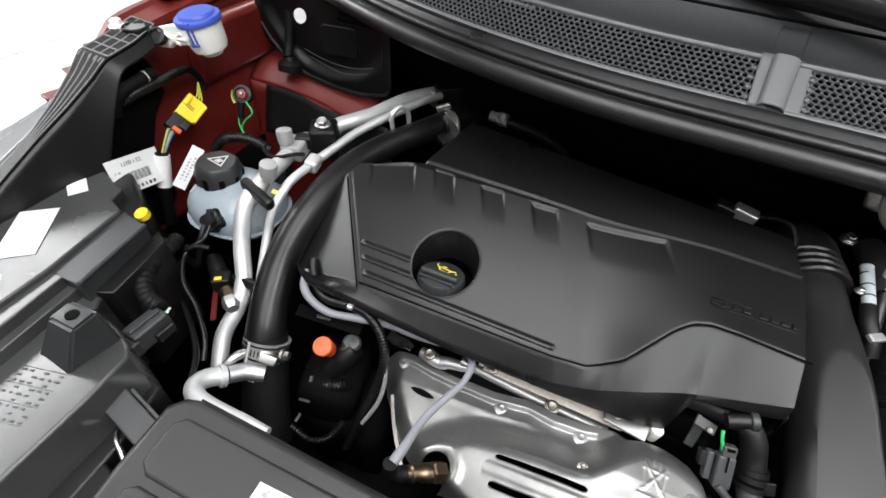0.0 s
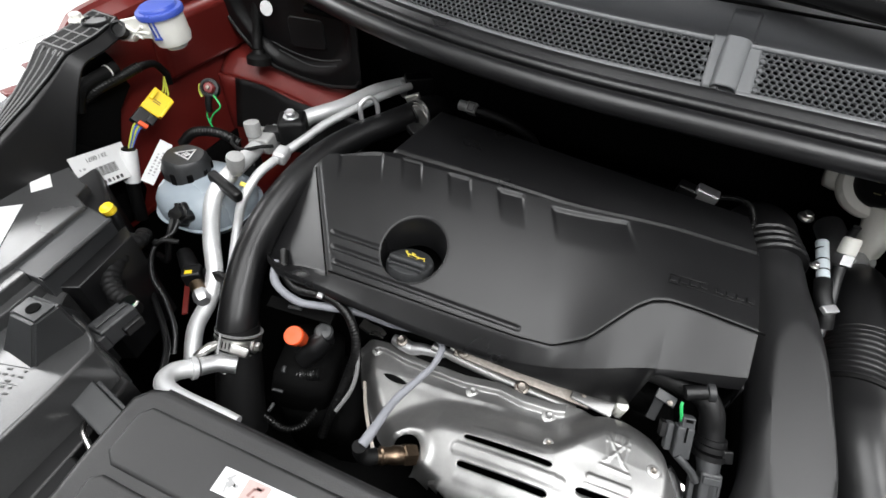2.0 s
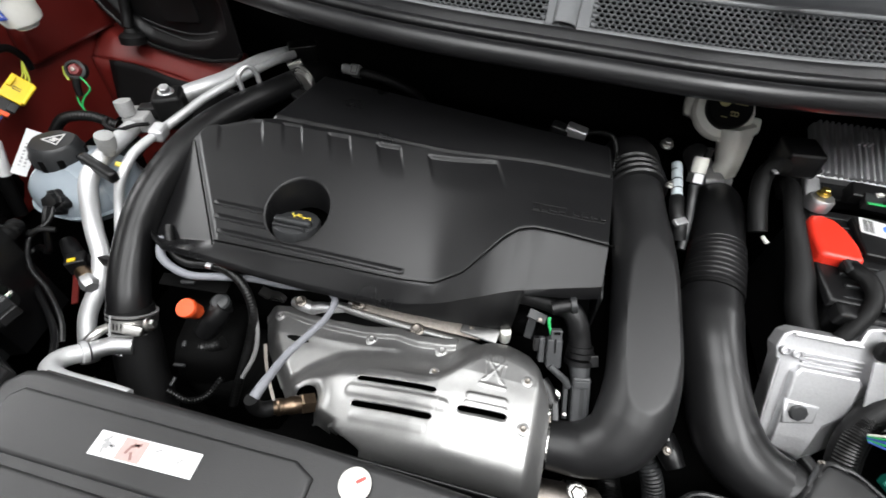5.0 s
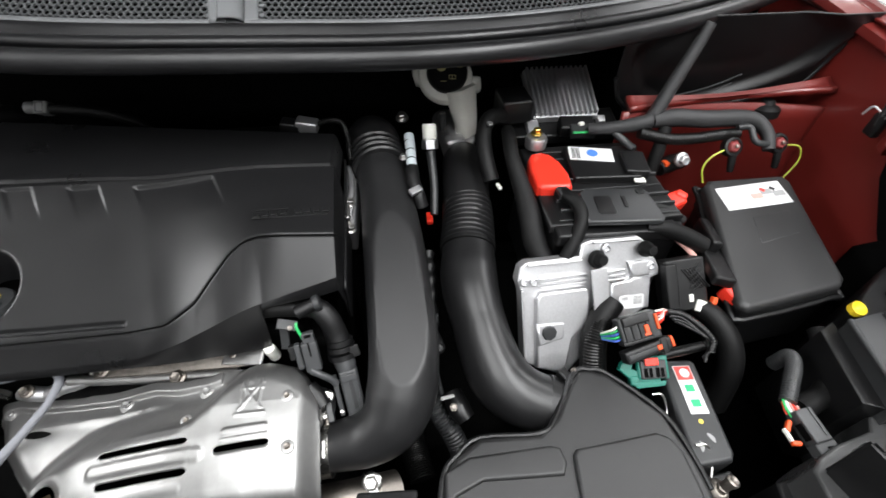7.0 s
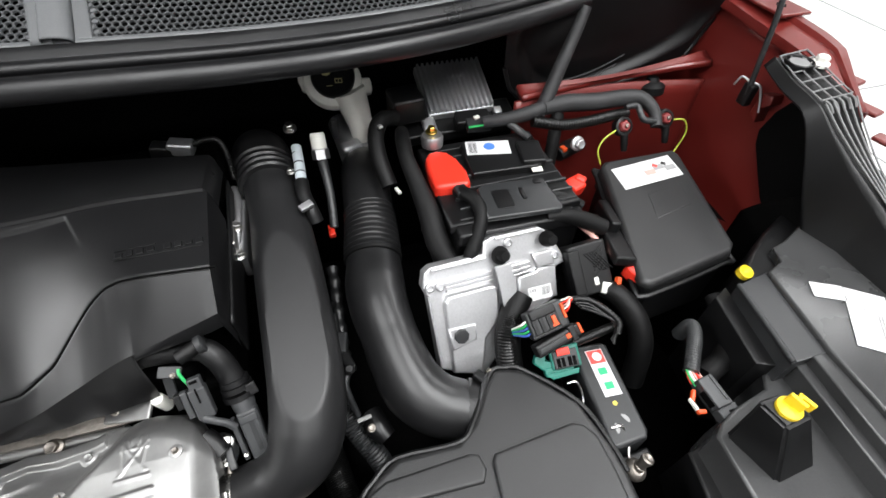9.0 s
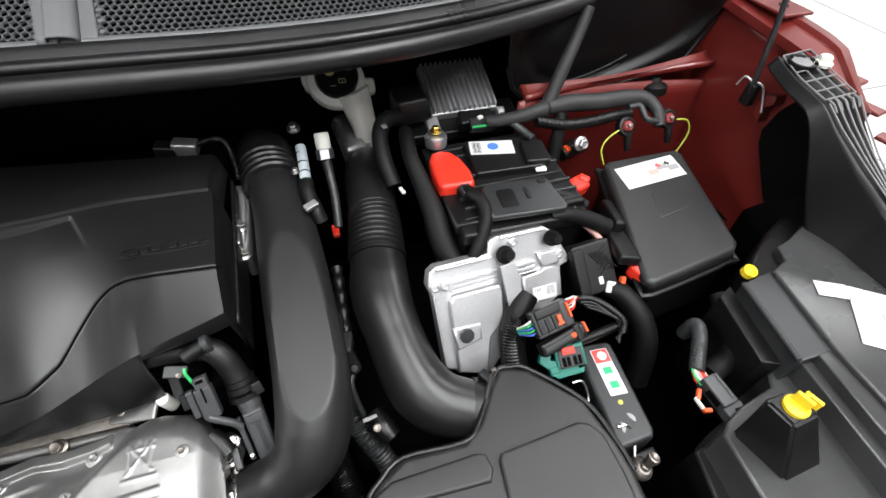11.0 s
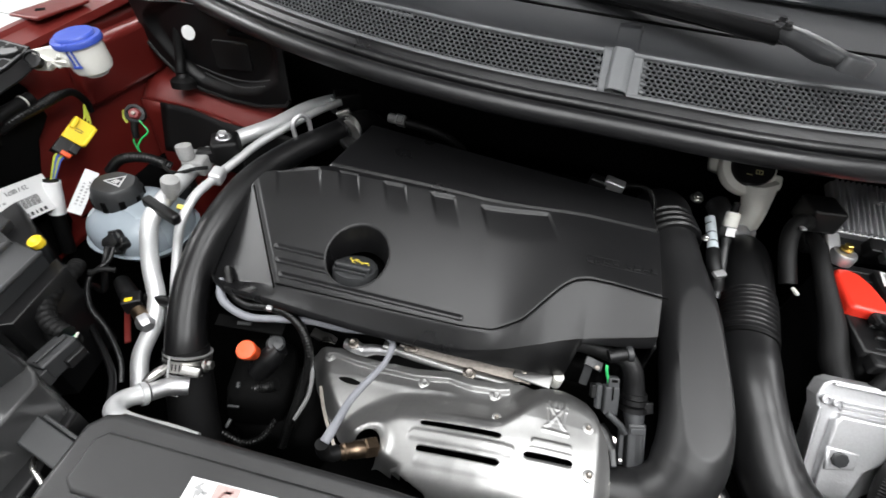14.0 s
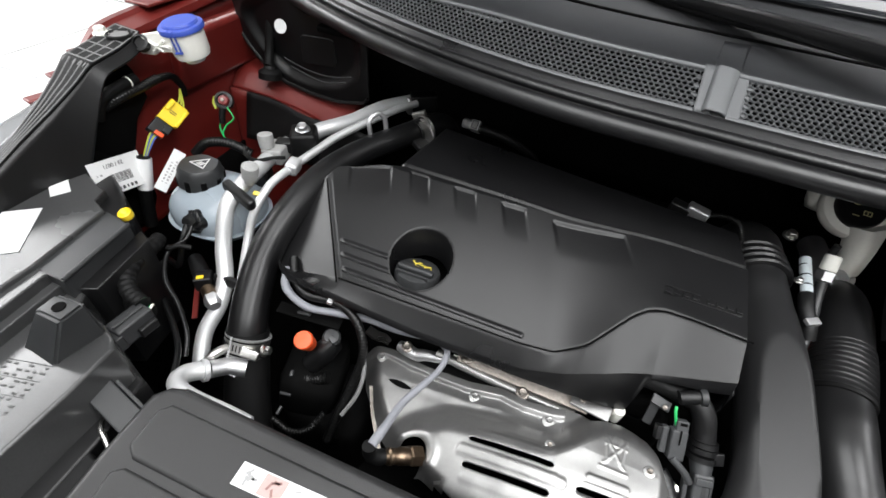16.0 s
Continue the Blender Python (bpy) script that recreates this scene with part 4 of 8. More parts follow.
tube("arm", [(0.163, 0.052, 0.842), (0.155, 0.036, 0.838), (0.157, 0.022, 0.822), (0.161, 0.010, 0.80)], [0.0045, 0.0045, 0.004, 0.004], GREYPLASTIC, lever, seg=10)
lathe("pivot", [(0.0065, 0), (0.0065, 0.004), (0.004, 0.006), (0.0, 0.006)], aim((0.163, 0.048, 0.847), (0, -0.3, 1)), PLASTIC, lever, seg=16)
tap = thing("drain_tap", "dark round tap with a bright tag below the ducts", "tap")
tube("body", [(0.176, 0.012, 0.792), (0.182, -0.008, 0.79), (0.190, -0.022, 0.785)], [0.013, 0.015, 0.012], PLASTIC, tap, seg=18)
box("tag", (0.168, 0.001, 0.806), (0.018, 0.005, 0.003), DULLALU, tap, (0, 0, 8), 0.001, "bright metal tag")
bolt((0.174, -0.012, 0.804), (0, -0.3, 1), 0.0036, MANIFOLD, tap, "screw")

# ---- air filter box ----
airbox = thing("air_filter_box", "black plastic air filter housing with a stepped lid", "air box")
OUT = [(0.140, -0.135), (0.150, -0.098), (0.166, -0.082), (0.195, -0.066), (0.262, -0.070), (0.285, -0.055), (0.312, -0.018), (0.330, 0.000), (0.345, -0.001), (0.366, -0.010), (0.412, -0.066), (0.424, -0.120), (0.426, -0.150), (0.420, -0.23), (0.40, -0.30), (0.16, -0.30), (0.14, -0.25)]
prism("lid", OUT, 0.800, lambda x, y: 0.845 - 0.01 * (0.3 - x), MATTE, airbox, 0.008, "moulded black lid")
prism("raised_panel", [(0.291, -0.101), (0.296, -0.094), (0.390, -0.088), (0.402, -0.094), (0.411, -0.110), (0.412, -0.150), (0.402, -0.29), (0.288, -0.29), (0.286, -0.142)], 0.83, lambda x, y: 0.8515 - 0.01 * (0.3 - x), MATTE, airbox, 0.004)
prism("raised_panel", [(0.150, -0.100), (0.178, -0.087), (0.270, -0.086), (0.280, -0.090), (0.283, -0.106), (0.276, -0.118), (0.190, -0.113), (0.160, -0.124), (0.150, -0.15), (0.146, -0.14)], 0.83, lambda x, y: 0.8498 - 0.01 * (0.3 - x), MATTE, airbox, 0.004)
tube("lid_lip", [(x, y, 0.8425 - 0.01 * (0.3 - x)) for x, y in OUT[:13]], 0.003, PLASTIC, airbox, sub=4, seg=8)
prism("lower_case", [(x * 0.96 + 0.012, y * 0.96 - 0.006) for x, y in OUT], 0.60, 0.80, PLASTIC, airbox, 0.004)
tube("lid_seam", [(x, y, 0.801) for x, y in OUT], 0.0035, PLASTIC, airbox, sub=3, seg=8)
for x, y in ((0.408, -0.052), (0.432, -0.115)):
    tube("wire_clip", [(x + 0.004, y + 0.012, 0.838), (x + 0.016, y + 0.010, 0.838), (x + 0.020, y - 0.004, 0.826), (x + 0.014, y - 0.022, 0.815), (x + 0.02, y - 0.030, 0.80)], 0.0016, STEEL, airbox, "bent steel spring clip", seg=8)
box("spout_clip", (0.318, -0.010, 0.834), (0.012, 0.034, 0.020), PLASTIC, airbox, (0, 0, 30), 0.003)
box("spout_clip", (0.303, -0.034, 0.832), (0.010, 0.020, 0.016), PLASTIC, airbox, (0, 0, 30), 0.002)
tube("spout_band", [(0.330, 0.004, 0.832), (0.316, -0.010, 0.845), (0.302, -0.032, 0.843), (0.292, -0.050, 0.832)], 0.0022, GREYPLASTIC, airbox, "narrow grey clamp band", seg=8)
bolt((0.326, 0.000, 0.842), (0.2, 0.2, 1), 0.0028, MANIFOLD, airbox, "spout_screw")


# ---- near-side wing: washer filler, bracket, harness ----
def cable(label, pts, r, mat=None, ridges=0, name="cable", category="cable", group=""):
    ob = tube(name, pts, r, mat or CONDUIT, None, seg=12, ridges=int(ridges * 1.5), ridge=(r if not isinstance(r, list) else r[0]) * 0.042)
    return tagged(ob, label, category, group)


washer = thing("washer_filler", "translucent white washer filler neck with a blue cap", "washer filler")
W = pose(-0.792, 0.234, 1.146, 6, -4) @ Matrix.Diagonal((0.72, 0.72, 0.84, 1))
lathe("neck", [(0.020, -0.062), (0.024, -0.056), (0.034, -0.052), (0.0375, -0.044), (0.0395, -0.012), (0.0395, -0.002), (0.036, 0.0)], W, WHITEPL, washer, "ivory white filler cup", seg=36)
lathe("cap", [(0.0405, -0.006), (0.0450, -0.005), (0.0460, 0.001), (0.0440, 0.004), (0.0370, 0.005), (0.0360, 0.0085), (0.0340, 0.0100), (0.0, 0.0105)], W, BLUEPL, washer, "blue snap-on cap", seg=40)
for dx in (-0.006, 0.006):
    bm = box_bm((0.0025, 0.004, 0.040), 0.001)
    bm.transform(W @ pose(0.012 + dx, -0.040, -0.014, 0, 0, 16))
    part("clasp", bm, BLUEPL, washer)
bm = box_bm((0.016, 0.004, 0.004), 0.001)
bm.transform(W @ pose(0.012, -0.041, -0.033, 0, 0, 16))
part("clasp", bm, BLUEPL, washer)
WA = basis((0, 0.205, 0), (1, 0, 0), (0, 0, 1))
prism("bracket_arm", [(-0.874, 1.106), (-0.868, 1.114), (-0.850, 1.131), (-0.815, 1.141), (-0.790, 1.140), (-0.790, 1.116), (-0.822, 1.111), (-0.832, 1.104), (-0.858, 1.101)], -0.006, 0.0, WHITEPL, washer, 0.002, "white plastic bracket arm", m=WA)
for x0, z0, x1, z1 in ((-0.842, 1.131, -0.806, 1.115), (-0.828, 1.112, -0.800, 1.132), (-0.822, 1.122, -0.792, 1.124)):
    tube("arm_web", [WA @ Vector((x0, z0, 0.002)), WA @ Vector((x1, z1, 0.002))], 0.0022, WHITEPL, washer, seg=8, sub=1)
lathe("bracket_eye", [(0.011, -0.006), (0.0125, 0.0), (0.0125, 0.005), (0.009, 0.0058), (0.009, 0.002), (0.0, 0.002)], aim((-0.842, 0.198, 1.122), (0.25, -0.7, 0.65)), PLASTIC, washer, "black rubber eye", seg=24)


def lamp_bracket(cx, sign, dz):
    """Black moulded bracket from the wing top down to the lamp, with raised ribs and a fixing ring."""
    thing_ob = thing("lamp_bracket", "black ribbed plastic bracket between wing and headlamp", "bracket", "lamp brackets")

    def at(x, y, z):
        return Vector((cx + sign * x, y, z + dz))

    rise = [(-0.15, 0.985), (-0.066, 1.025), (-0.006, 1.050), (0.045, 1.076), (0.085, 1.100), (0.11, 1.118), (0.215, 1.128)]
    inner = [(-0.15, 0.0), (-0.066, 0.002), (-0.006, 0.004), (0.045, -0.006), (0.11, -0.022), (0.16, -0.018), (0.20, -0.006), (0.215, 0.0)]
    outer = [(-0.15, 0.010), (-0.066, 0.012), (-0.006, 0.014), (0.045, 0.018), (0.108, 0.026), (0.13, 0.028), (0.215, 0.045)]

    def skin(u, v):
        y = 0.215 - 0.34 * u
        a, b = lerp_line(inner, y), lerp_line(outer, y)
        return at(a + (b - a) * v, y, lerp_line(rise, y) + 0.004 * v)

    # Plate darker and ribs paler than the moulding: lit edges put into colour.
    sheet("top_plate", 40, 10, skin, RUBBER, thing_ob, thick=0.004)
    sheet("wall", 40, 10, lambda u, v: skin(u, 0.0) + Vector((-sign * 0.012 * v, 0, -0.10 * v * step(0.25, 0.6, u) - 0.012 * v)), PLASTIC, thing_ob, "smooth black side wall", thick=0.004)

    def rib(a, b, n=8, h=0.004):
        pts = []
        for i in range(n + 1):
            f = i / n
            pts.append(skin(a[0] + (b[0] - a[0]) * f, a[1] + (b[1] - a[1]) * f) + Vector((0, 0, h)))
        tube("rib", pts, 0.0011, RIBGREY, thing_ob, seg=8, sub=2)

    for v in (0.03, 0.34, 0.65, 0.97):
        rib((0.01, v), (0.29, v))
    for u in (0.01, 0.06, 0.12, 0.18, 0.24, 0.29):
        rib((u, 0.03), (u, 0.97), 4)
    for i in range(5):
        rib((0.31, 0.03 + 0.235 * i), (0.98, 0.03 + 0.235 * i), 16, 0.0045)
        tube("rib_end", [skin(0.29 + 0.025 * k, 0.14 + 0.19 * i + (0.03 if k == 1 else 0)) + Vector((0, 0, 0.003)) for k in range(3)], 0.0013, RIBGREY, thing_ob, seg=6, sub=3)
    ring = skin(0.075, 0.40) + Vector((0, 0, 0.002))
    lathe("fixing_ring", [(0.0185, -0.004), (0.0185, 0.005), (0.0175, 0.006), (0.0165, 0.005), (0.0160, 0.001), (0.0, 0.001)], Matrix.Translation(ring), PLASTIC, thing_ob, "round fixing boss", seg=28)
    lathe("boss_disc", [(0.0125, 0.0), (0.0125, 0.003), (0.0, 0.0035)], Matrix.Translation(ring + Vector((0, 0, 0.001))), RIBGREY, thing_ob, "grey round disc", seg=28)
    bolt(skin(0.10, 0.97) + Vector((0, 0, 0.003)), (0, 0, 1), 0.008, WHITEPL, thing_ob, "fixing_stud")
    return thing_ob


# Near-black sheets stand for the shaded cavity behind each lamp bracket.
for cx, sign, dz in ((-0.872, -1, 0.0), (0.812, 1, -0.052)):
    sheet("wing_liner", 14, 10, lambda u, v: (cx - sign * 0.014 * math.sin(math.pi * u), -0.01 + 0.15 * u, 0.84 + dz + (0.20 - 0.13 * u * u) * v), PIT, car_body, "near-black sheet for the shaded cavity behind the lamp bracket", thick=0.003)
lamp_bracket(-0.860, -1, 0.0)
lamp_bracket(0.800, 1, -0.052)

bell_l = thing("scuttle_end_panel", "dark moulded plastic scuttle end panel with round recess", "panel", "scuttle end panels")


def end_panel(owner, low, x_top, z_top, y0, mat):
    """Moulded panel that hangs below the scuttle; low: its lower edge in (x, z)."""
    def place(u, v):
        k = u * (len(low) - 1)
        i = min(int(k), len(low) - 2)
        xb = low[i][0] + (low[i + 1][0] - low[i][0]) * (k - i)
        zb = low[i][1] + (low[i + 1][1] - low[i][1]) * (k - i)
        xt = x_top[0] + (x_top[1] - x_top[0]) * u
        x, z = xb + (xt - xb) * v, zb + (z_top - zb) * v
        d = math.hypot((u - 0.5) * 1.25, v - 0.62)
        y = y0 - 0.020 * v + 0.014 * step(0.56, 0.42, d)
        return (x, y, z)
    sheet("moulding", 130, 80, place, mat, owner, "moulded panel with a stepped round recess", thick=0.003)
    rim = [Vector(place(i / 30, 0.0)) + Vector((0, -0.002, 0.001)) for i in range(31)]
    tube("rim", rim, 0.0035, mat, owner, seg=8, sub=2)
    return place


LEFT_LOW = [(-0.862, 1.075), (-0.845, 1.047), (-0.812, 1.010), (-0.775, 0.992), (-0.715, 0.981), (-0.655, 0.978), (-0.600, 0.988), (-0.590, 1.000)]
end_panel(bell_l, LEFT_LOW, (-0.85, -0.575), 1.150, 0.424, PLASTIC)
lathe("white_dot", [(0.012, 0), (0.012, 0.001), (0.0, 0.0012)], aim((-0.752, 0.406, 1.106), (0.1, -0.95, 0.25)), WHITE, bell_l, "round white paper sticker", seg=24)
prism("tab", [(x, y) for x, y in ((-0.034, -0.028), (0.030, -0.024), (0.034, -0.018), (0.036, 0.022), (0.030, 0.028), (-0.030, 0.026), (-0.036, 0.020), (-0.038, -0.022))], 0.0, 0.005, PLASTIC, bell_l, 0.002, "raised rectangular pad", m=basis((-0.690, 0.428, 1.068), (1, 0.02, 0), (0, -0.05, 1)))
for dz, dx in ((0.0, 0.0), (-0.013, 0.012)):
    tube("moulded_line", [(-0.762 + dx, 0.414, 1.046 + dz), (-0.725 + dx, 0.413, 1.036 + dz), (-0.685, 0.412, 1.031 + dz), (-0.650 - dx, 0.413, 1.032 + dz), (-0.619 - dx, 0.414, 1.039 + dz)], 0.0012, GREYPLASTIC, bell_l, seg=6)
bell_r = thing("scuttle_end_panel", "dark moulded plastic scuttle end panel with round recess", "panel", "scuttle end panels")
RIGHT_LOW = [(0.480, 1.020), (0.492, 0.985), (0.520, 0.957), (0.560, 0.948), (0.610, 0.950), (0.665, 0.958), (0.740, 0.972), (0.812, 0.990), (0.845, 1.06)]
end_panel(bell_r, RIGHT_LOW, (0.47, 0.86), 1.110, 0.388, PLASTIC)
for dz, dx in ((0.0, 0.0), (-0.014, 0.010)):
    tube("moulded_line", [(0.545 + dx, 0.376, 0.990 + dz), (0.585 + dx, 0.375, 0.992 + dz), (0.625, 0.375, 1.000 + dz), (0.655 - dx, 0.375, 1.010 + dz), (0.682 - dx, 0.375, 1.022 + dz)], 0.0012, GREYPLASTIC, bell_r, seg=6)
for c in ((-0.80, 0.410, 1.012), (0.745, 0.360, 0.968)):
    g = thing("rubber_grommet", "black rubber grommet on the red strut shelf", "grommet", "shelf grommets")
    lathe("body", [(0.022, -0.012), (0.022, 0.0), (0.017, 0.005), (0.012, 0.007), (0.009, 0.014), (0.0, 0.015)], pose(*c, -12), RUBBER, g, seg=24)
    if c[0] < 0:
        tube("lead", [Vector(c) + Vector((0, 0, 0.015)), Vector(c) + Vector((0.0, 0.015, 0.05)), Vector(c) + Vector((0.010, 0.035, 0.14))], [0.009, 0.009, 0.010], RUBBER, g)

cable("ribbed black harness conduit on the inner wing", [(-0.866, 0.118, 1.048), (-0.852, 0.138, 1.059), (-0.850, 0.175, 1.061), (-0.850, 0.208, 1.063)], 0.0074, ridges=14)
cable("taped black harness end on the inner wing", [(-0.850, 0.204, 1.063), (-0.850, 0.233, 1.058), (-0.850, 0.247, 1.037), (-0.850, 0.248, 1.018)], [0.006, 0.0058, 0.0055, 0.0045], RUBBER)
cable("smooth black harness branch on the inner wing", [(-0.855, 0.176, 1.074), (-0.855, 0.143, 1.072), (-0.857, 0.122, 1.068), (-0.862, 0.110, 1.055), (-0.868, 0.104, 1.035)], 0.0085, RUBBER)
lathe("clip_band", [(0.0092, -0.0010), (0.0092, 0.0010)], aim((-0.855, 0.162, 1.0735), (0, 1, 0.05)), WHITEPL, None, seg=18)
tagged(bpy.data.objects["clip_band"], "thin white tape band round a harness", "tape band")

connector = thing("airbag_connector", "yellow wiring connector joined to a black plug", "connector")
yl = Vector((0.0, 0.93, 0.37)).normalized()
yn = Vector((0.78, -0.45, 0.40)).normalized()
yn = (yn - yl * yn.dot(yl)).normalized()
yt = yl.cross(yn)
YM = Matrix((( *[yt.x, yl.x, yn.x], -0.828), (*[yt.y, yl.y, yn.y], 0.190), (*[yt.z, yl.z, yn.z], 1.012), (0, 0, 0, 1))) @ Matrix.Scale(0.85, 4)


# near-black plate on the red wing: shade of the opening behind the lamp bracket
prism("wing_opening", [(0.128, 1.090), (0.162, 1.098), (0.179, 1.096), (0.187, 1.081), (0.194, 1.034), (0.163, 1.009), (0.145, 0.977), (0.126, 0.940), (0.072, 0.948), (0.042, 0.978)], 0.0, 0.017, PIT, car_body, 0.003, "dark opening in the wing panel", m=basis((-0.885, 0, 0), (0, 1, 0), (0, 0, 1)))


local_box("shell", YM, (0, 0.004, 0), (0.034, 0.046, 0.022), YELLOW, connector, label="yellow plastic shell")
local_box("shell_ridge", YM, (0.018, 0.004, 0.006), (0.006, 0.040, 0.016), YELLOW, connector)
local_box("shell_ridge", YM, (-0.012, 0.012, 0.013), (0.008, 0.020, 0.006), YELLOW, connector)
for k in (-0.002, 0.002):
    local_box("print_bar", YM, (0.0, 0.004 + k, 0.0112), (0.012, 0.0016, 0.0006), INK, connector, 0)
local_box("plug", YM, (-0.002, -0.034, 0), (0.030, 0.030, 0.020), PLASTIC, connector, label="black mating plug")
local_box("lever", YM, (0.010, -0.030, 0.011), (0.014, 0.018, 0.008), PLASTIC, connector)
local_box("lock", YM, (0.004, -0.046, 0.010), (0.016, 0.008, 0.008), ORANGE, connector, 0.0015, "orange locking tab")
for i, m in enumerate((YELLOWWIRE, BLUEWIRE, YELLOWWIRE, BLUEWIRE)):
    o = -0.006 + 0.004 * i
    tube("wire", [YM @ Vector((o, -0.046, 0)), YM @ Vector((o * 0.8, -0.060, 0.002)), (-0.832, 0.118 + 0.002 * i, 0.965), (-0.832, 0.112 + 0.001 * i, 0.95)], 0.0014, m, connector, seg=6)
for i in range(3):
    tube("wire", [YM @ Vector((-0.006 + 0.006 * i, 0.024, 0)), YM @ Vector((-0.004 + 0.005 * i, 0.036, -0.003)), (-0.845, 0.238, 1.036)], 0.0014, YELLOWWIRE, connector, seg=6)
tube("tail", [(-0.832, 0.122, 0.972), (-0.833, 0.113, 0.950), (-0.835, 0.104, 0.92), (-0.84, 0.09, 0.85)], 0.010, RUBBER, connector, "taped black tail")

tag = thing("part_label", "white printed barcode label on the inner wing", "label")


def label_plate(owner, m, sx, sy, mat=WHITE, name="paper"):
    bm = box_bm((sx, sy, 0.0008), 0)
    bm.transform(m)
    return part(name, bm, mat, owner, smooth=False)


TM = basis((-0.832, 0.076, 0.966), (0.0, 0.95, -0.20), (-0.35, 0.2, 0.9))
label_plate(tag, TM, 0.082, 0.052)
def bars(owner, m, x0, y0, w, h, n, mat=INK, name="print_bar", fill=0.6, z=0.0006):
    for i in range(n):
        bm = box_bm((w / n * (fill if i % 3 else fill * 0.5), h, 0.0004), 0)
        bm.transform(m @ pose(x0 + w * (i + 0.5) / n, y0, z))
        part(name, bm, mat, owner, smooth=False)


bars(tag, TM, -0.016, -0.004, 0.034, 0.014, 16, GREYPLASTIC, name="barcode_bar")
def lettering(text, m, size, mat, parent, label):
    """Built-in font turned into a thin mesh."""
    cu = bpy.data.curves.new("print_text", "FONT")
    cu.body, cu.size, cu.extrude, cu.align_x, cu.align_y = text, size, 0.0002, "CENTER", "CENTER"
    cu.resolution_u = 3
    src = bpy.data.objects.new("print_text", cu)
    me = bpy.data.meshes.new_from_object(src)
    bpy.data.objects.remove(src)
    me.name = "print_text"
    me.transform(m)
    me.materials.clear()
    me.materials.append(mat)
    ob = new("print_text", me)
    ob.parent = parent
    ob["label"] = label
    return ob


lettering("23 / 0071", TM @ pose(-0.004, 0.0165, 0.0008, 0, 0, 180), 0.0085, INK, tag, "black printed figures 23 / 0071")
bars(tag, TM, -0.020, -0.020, 0.040, 0.005, 6, name="print_bar")
bars(tag, TM, -0.036, 0.006, 0.012, 0.003, 2, PALEINK)
tag2 = thing("harness_tag", "white printed tag wrapped round a harness", "label")
lathe("paper", [(0.0115, -0.026), (0.0118, -0.024), (0.0118, 0.024), (0.0115, 0.026)], aim((-0.832, 0.112, 0.945), (0, 0.35, 0.94)), WHITE, tag2, seg=20)
tag3 = thing("part_label", "narrow white printed label strip on the inner wing", "label")
T3 = basis((-0.803, 0.136, 0.945), (0.0, 0.83, 0.55), (-0.45, -0.3, 0.6))
label_plate(tag3, T3, 0.072, 0.019)
bars(tag3, T3, -0.024, 0.003, 0.040, 0.003, 7, PALEINK)
bars(tag3, T3, -0.024, -0.003, 0.044, 0.003, 8, PALEINK)

def earth_terminal(c, way, label, wires, mat):
    """Rubber-ringed earth stud with a red cap, a taped boot and looped wires."""
    ob = thing("earth_terminal", label, "terminal", "earth terminals")
    m = aim(c, way)
    lathe("ring", [(0.0150, -0.008), (0.0160, 0.0), (0.0145, 0.004), (0.0110, 0.0045), (0.0105, 0.001), (0.0, 0.001)], m, PLASTIC, ob, "black rubber ring", seg=26)
    lathe("cap", [(0.0092, 0.0), (0.0088, 0.006), (0.0070, 0.0085), (0.0, 0.0095)], m, EARTHRED, ob, "worn red nut cap", seg=10, lobes=5, lobe=0.05)
    lathe("stud", [(0.0034, 0.0), (0.0030, 0.0125), (0.0, 0.013)], m, MANIFOLD, ob, seg=10)
    c = Vector(c)
    tube("boot", [c + Vector((0.001, -0.008, -0.010)), c + Vector((0.001, -0.014, -0.022)), c + Vector((0.002, -0.018, -0.034))], [0.0062, 0.0056, 0.0048], RUBBER, ob, "black crimp boot", seg=12)
    for pts in wires:
        tube("wire", [c + Vector(p) for p in pts], 0.0014, mat, ob, "looped thin wire", seg=8)
    return ob


EARTHRED = material("worn_red_cap_plastic", (0.22, 0.035, 0.035), 0.45, grain=300, bump=0.3, vary=0.3, patch=60)
left_earth = earth_terminal((-0.779, 0.262, 1.020), (0.45, -0.7, 0.55), "red capped earth terminal with green wires",
                            [((0.001, -0.018, -0.026), (-0.002, -0.022, -0.040), (0.004, -0.026, -0.052), (0.010, -0.028, -0.056)),
                             ((0.012, -0.008, -0.006), (0.026, -0.014, -0.020), (0.012, -0.020, -0.034), (0.006, -0.026, -0.046), (0.008, -0.028, -0.056))], GREENWIRE)
tube("yellow_strip", [(-0.794, 0.258, 1.026), (-0.795, 0.254, 1.016), (-0.789, 0.250, 1.008)], 0.0022, YELLOWWIRE, left_earth, "yellow sleeve", seg=8)
cable("ribbed black conduit behind the coolant tank", [(-0.80, 0.19, 0.95), (-0.775, 0.20, 0.972), (-0.74, 0.215, 0.972), (-0.71, 0.225, 0.955)], 0.008, ridges=18)

# insulated pipe bracket sheet behind the pipes
flap = thing("heat_flap", "black rubber flap hanging below the red shelf", "flap")
sheet("flap", 20, 8, lambda u, v: (-0.825 + 0.275 * u, 0.366 + 0.006 * math.sin(9 * u) - 0.03 * v, 0.985 - 0.03 * u - 0.085 * v), RUBBER, flap, thick=0.004)

# ---- coolant tank ----
tank = thing("coolant_tank", "milky blue-grey coolant expansion tank with black cap", "coolant tank")


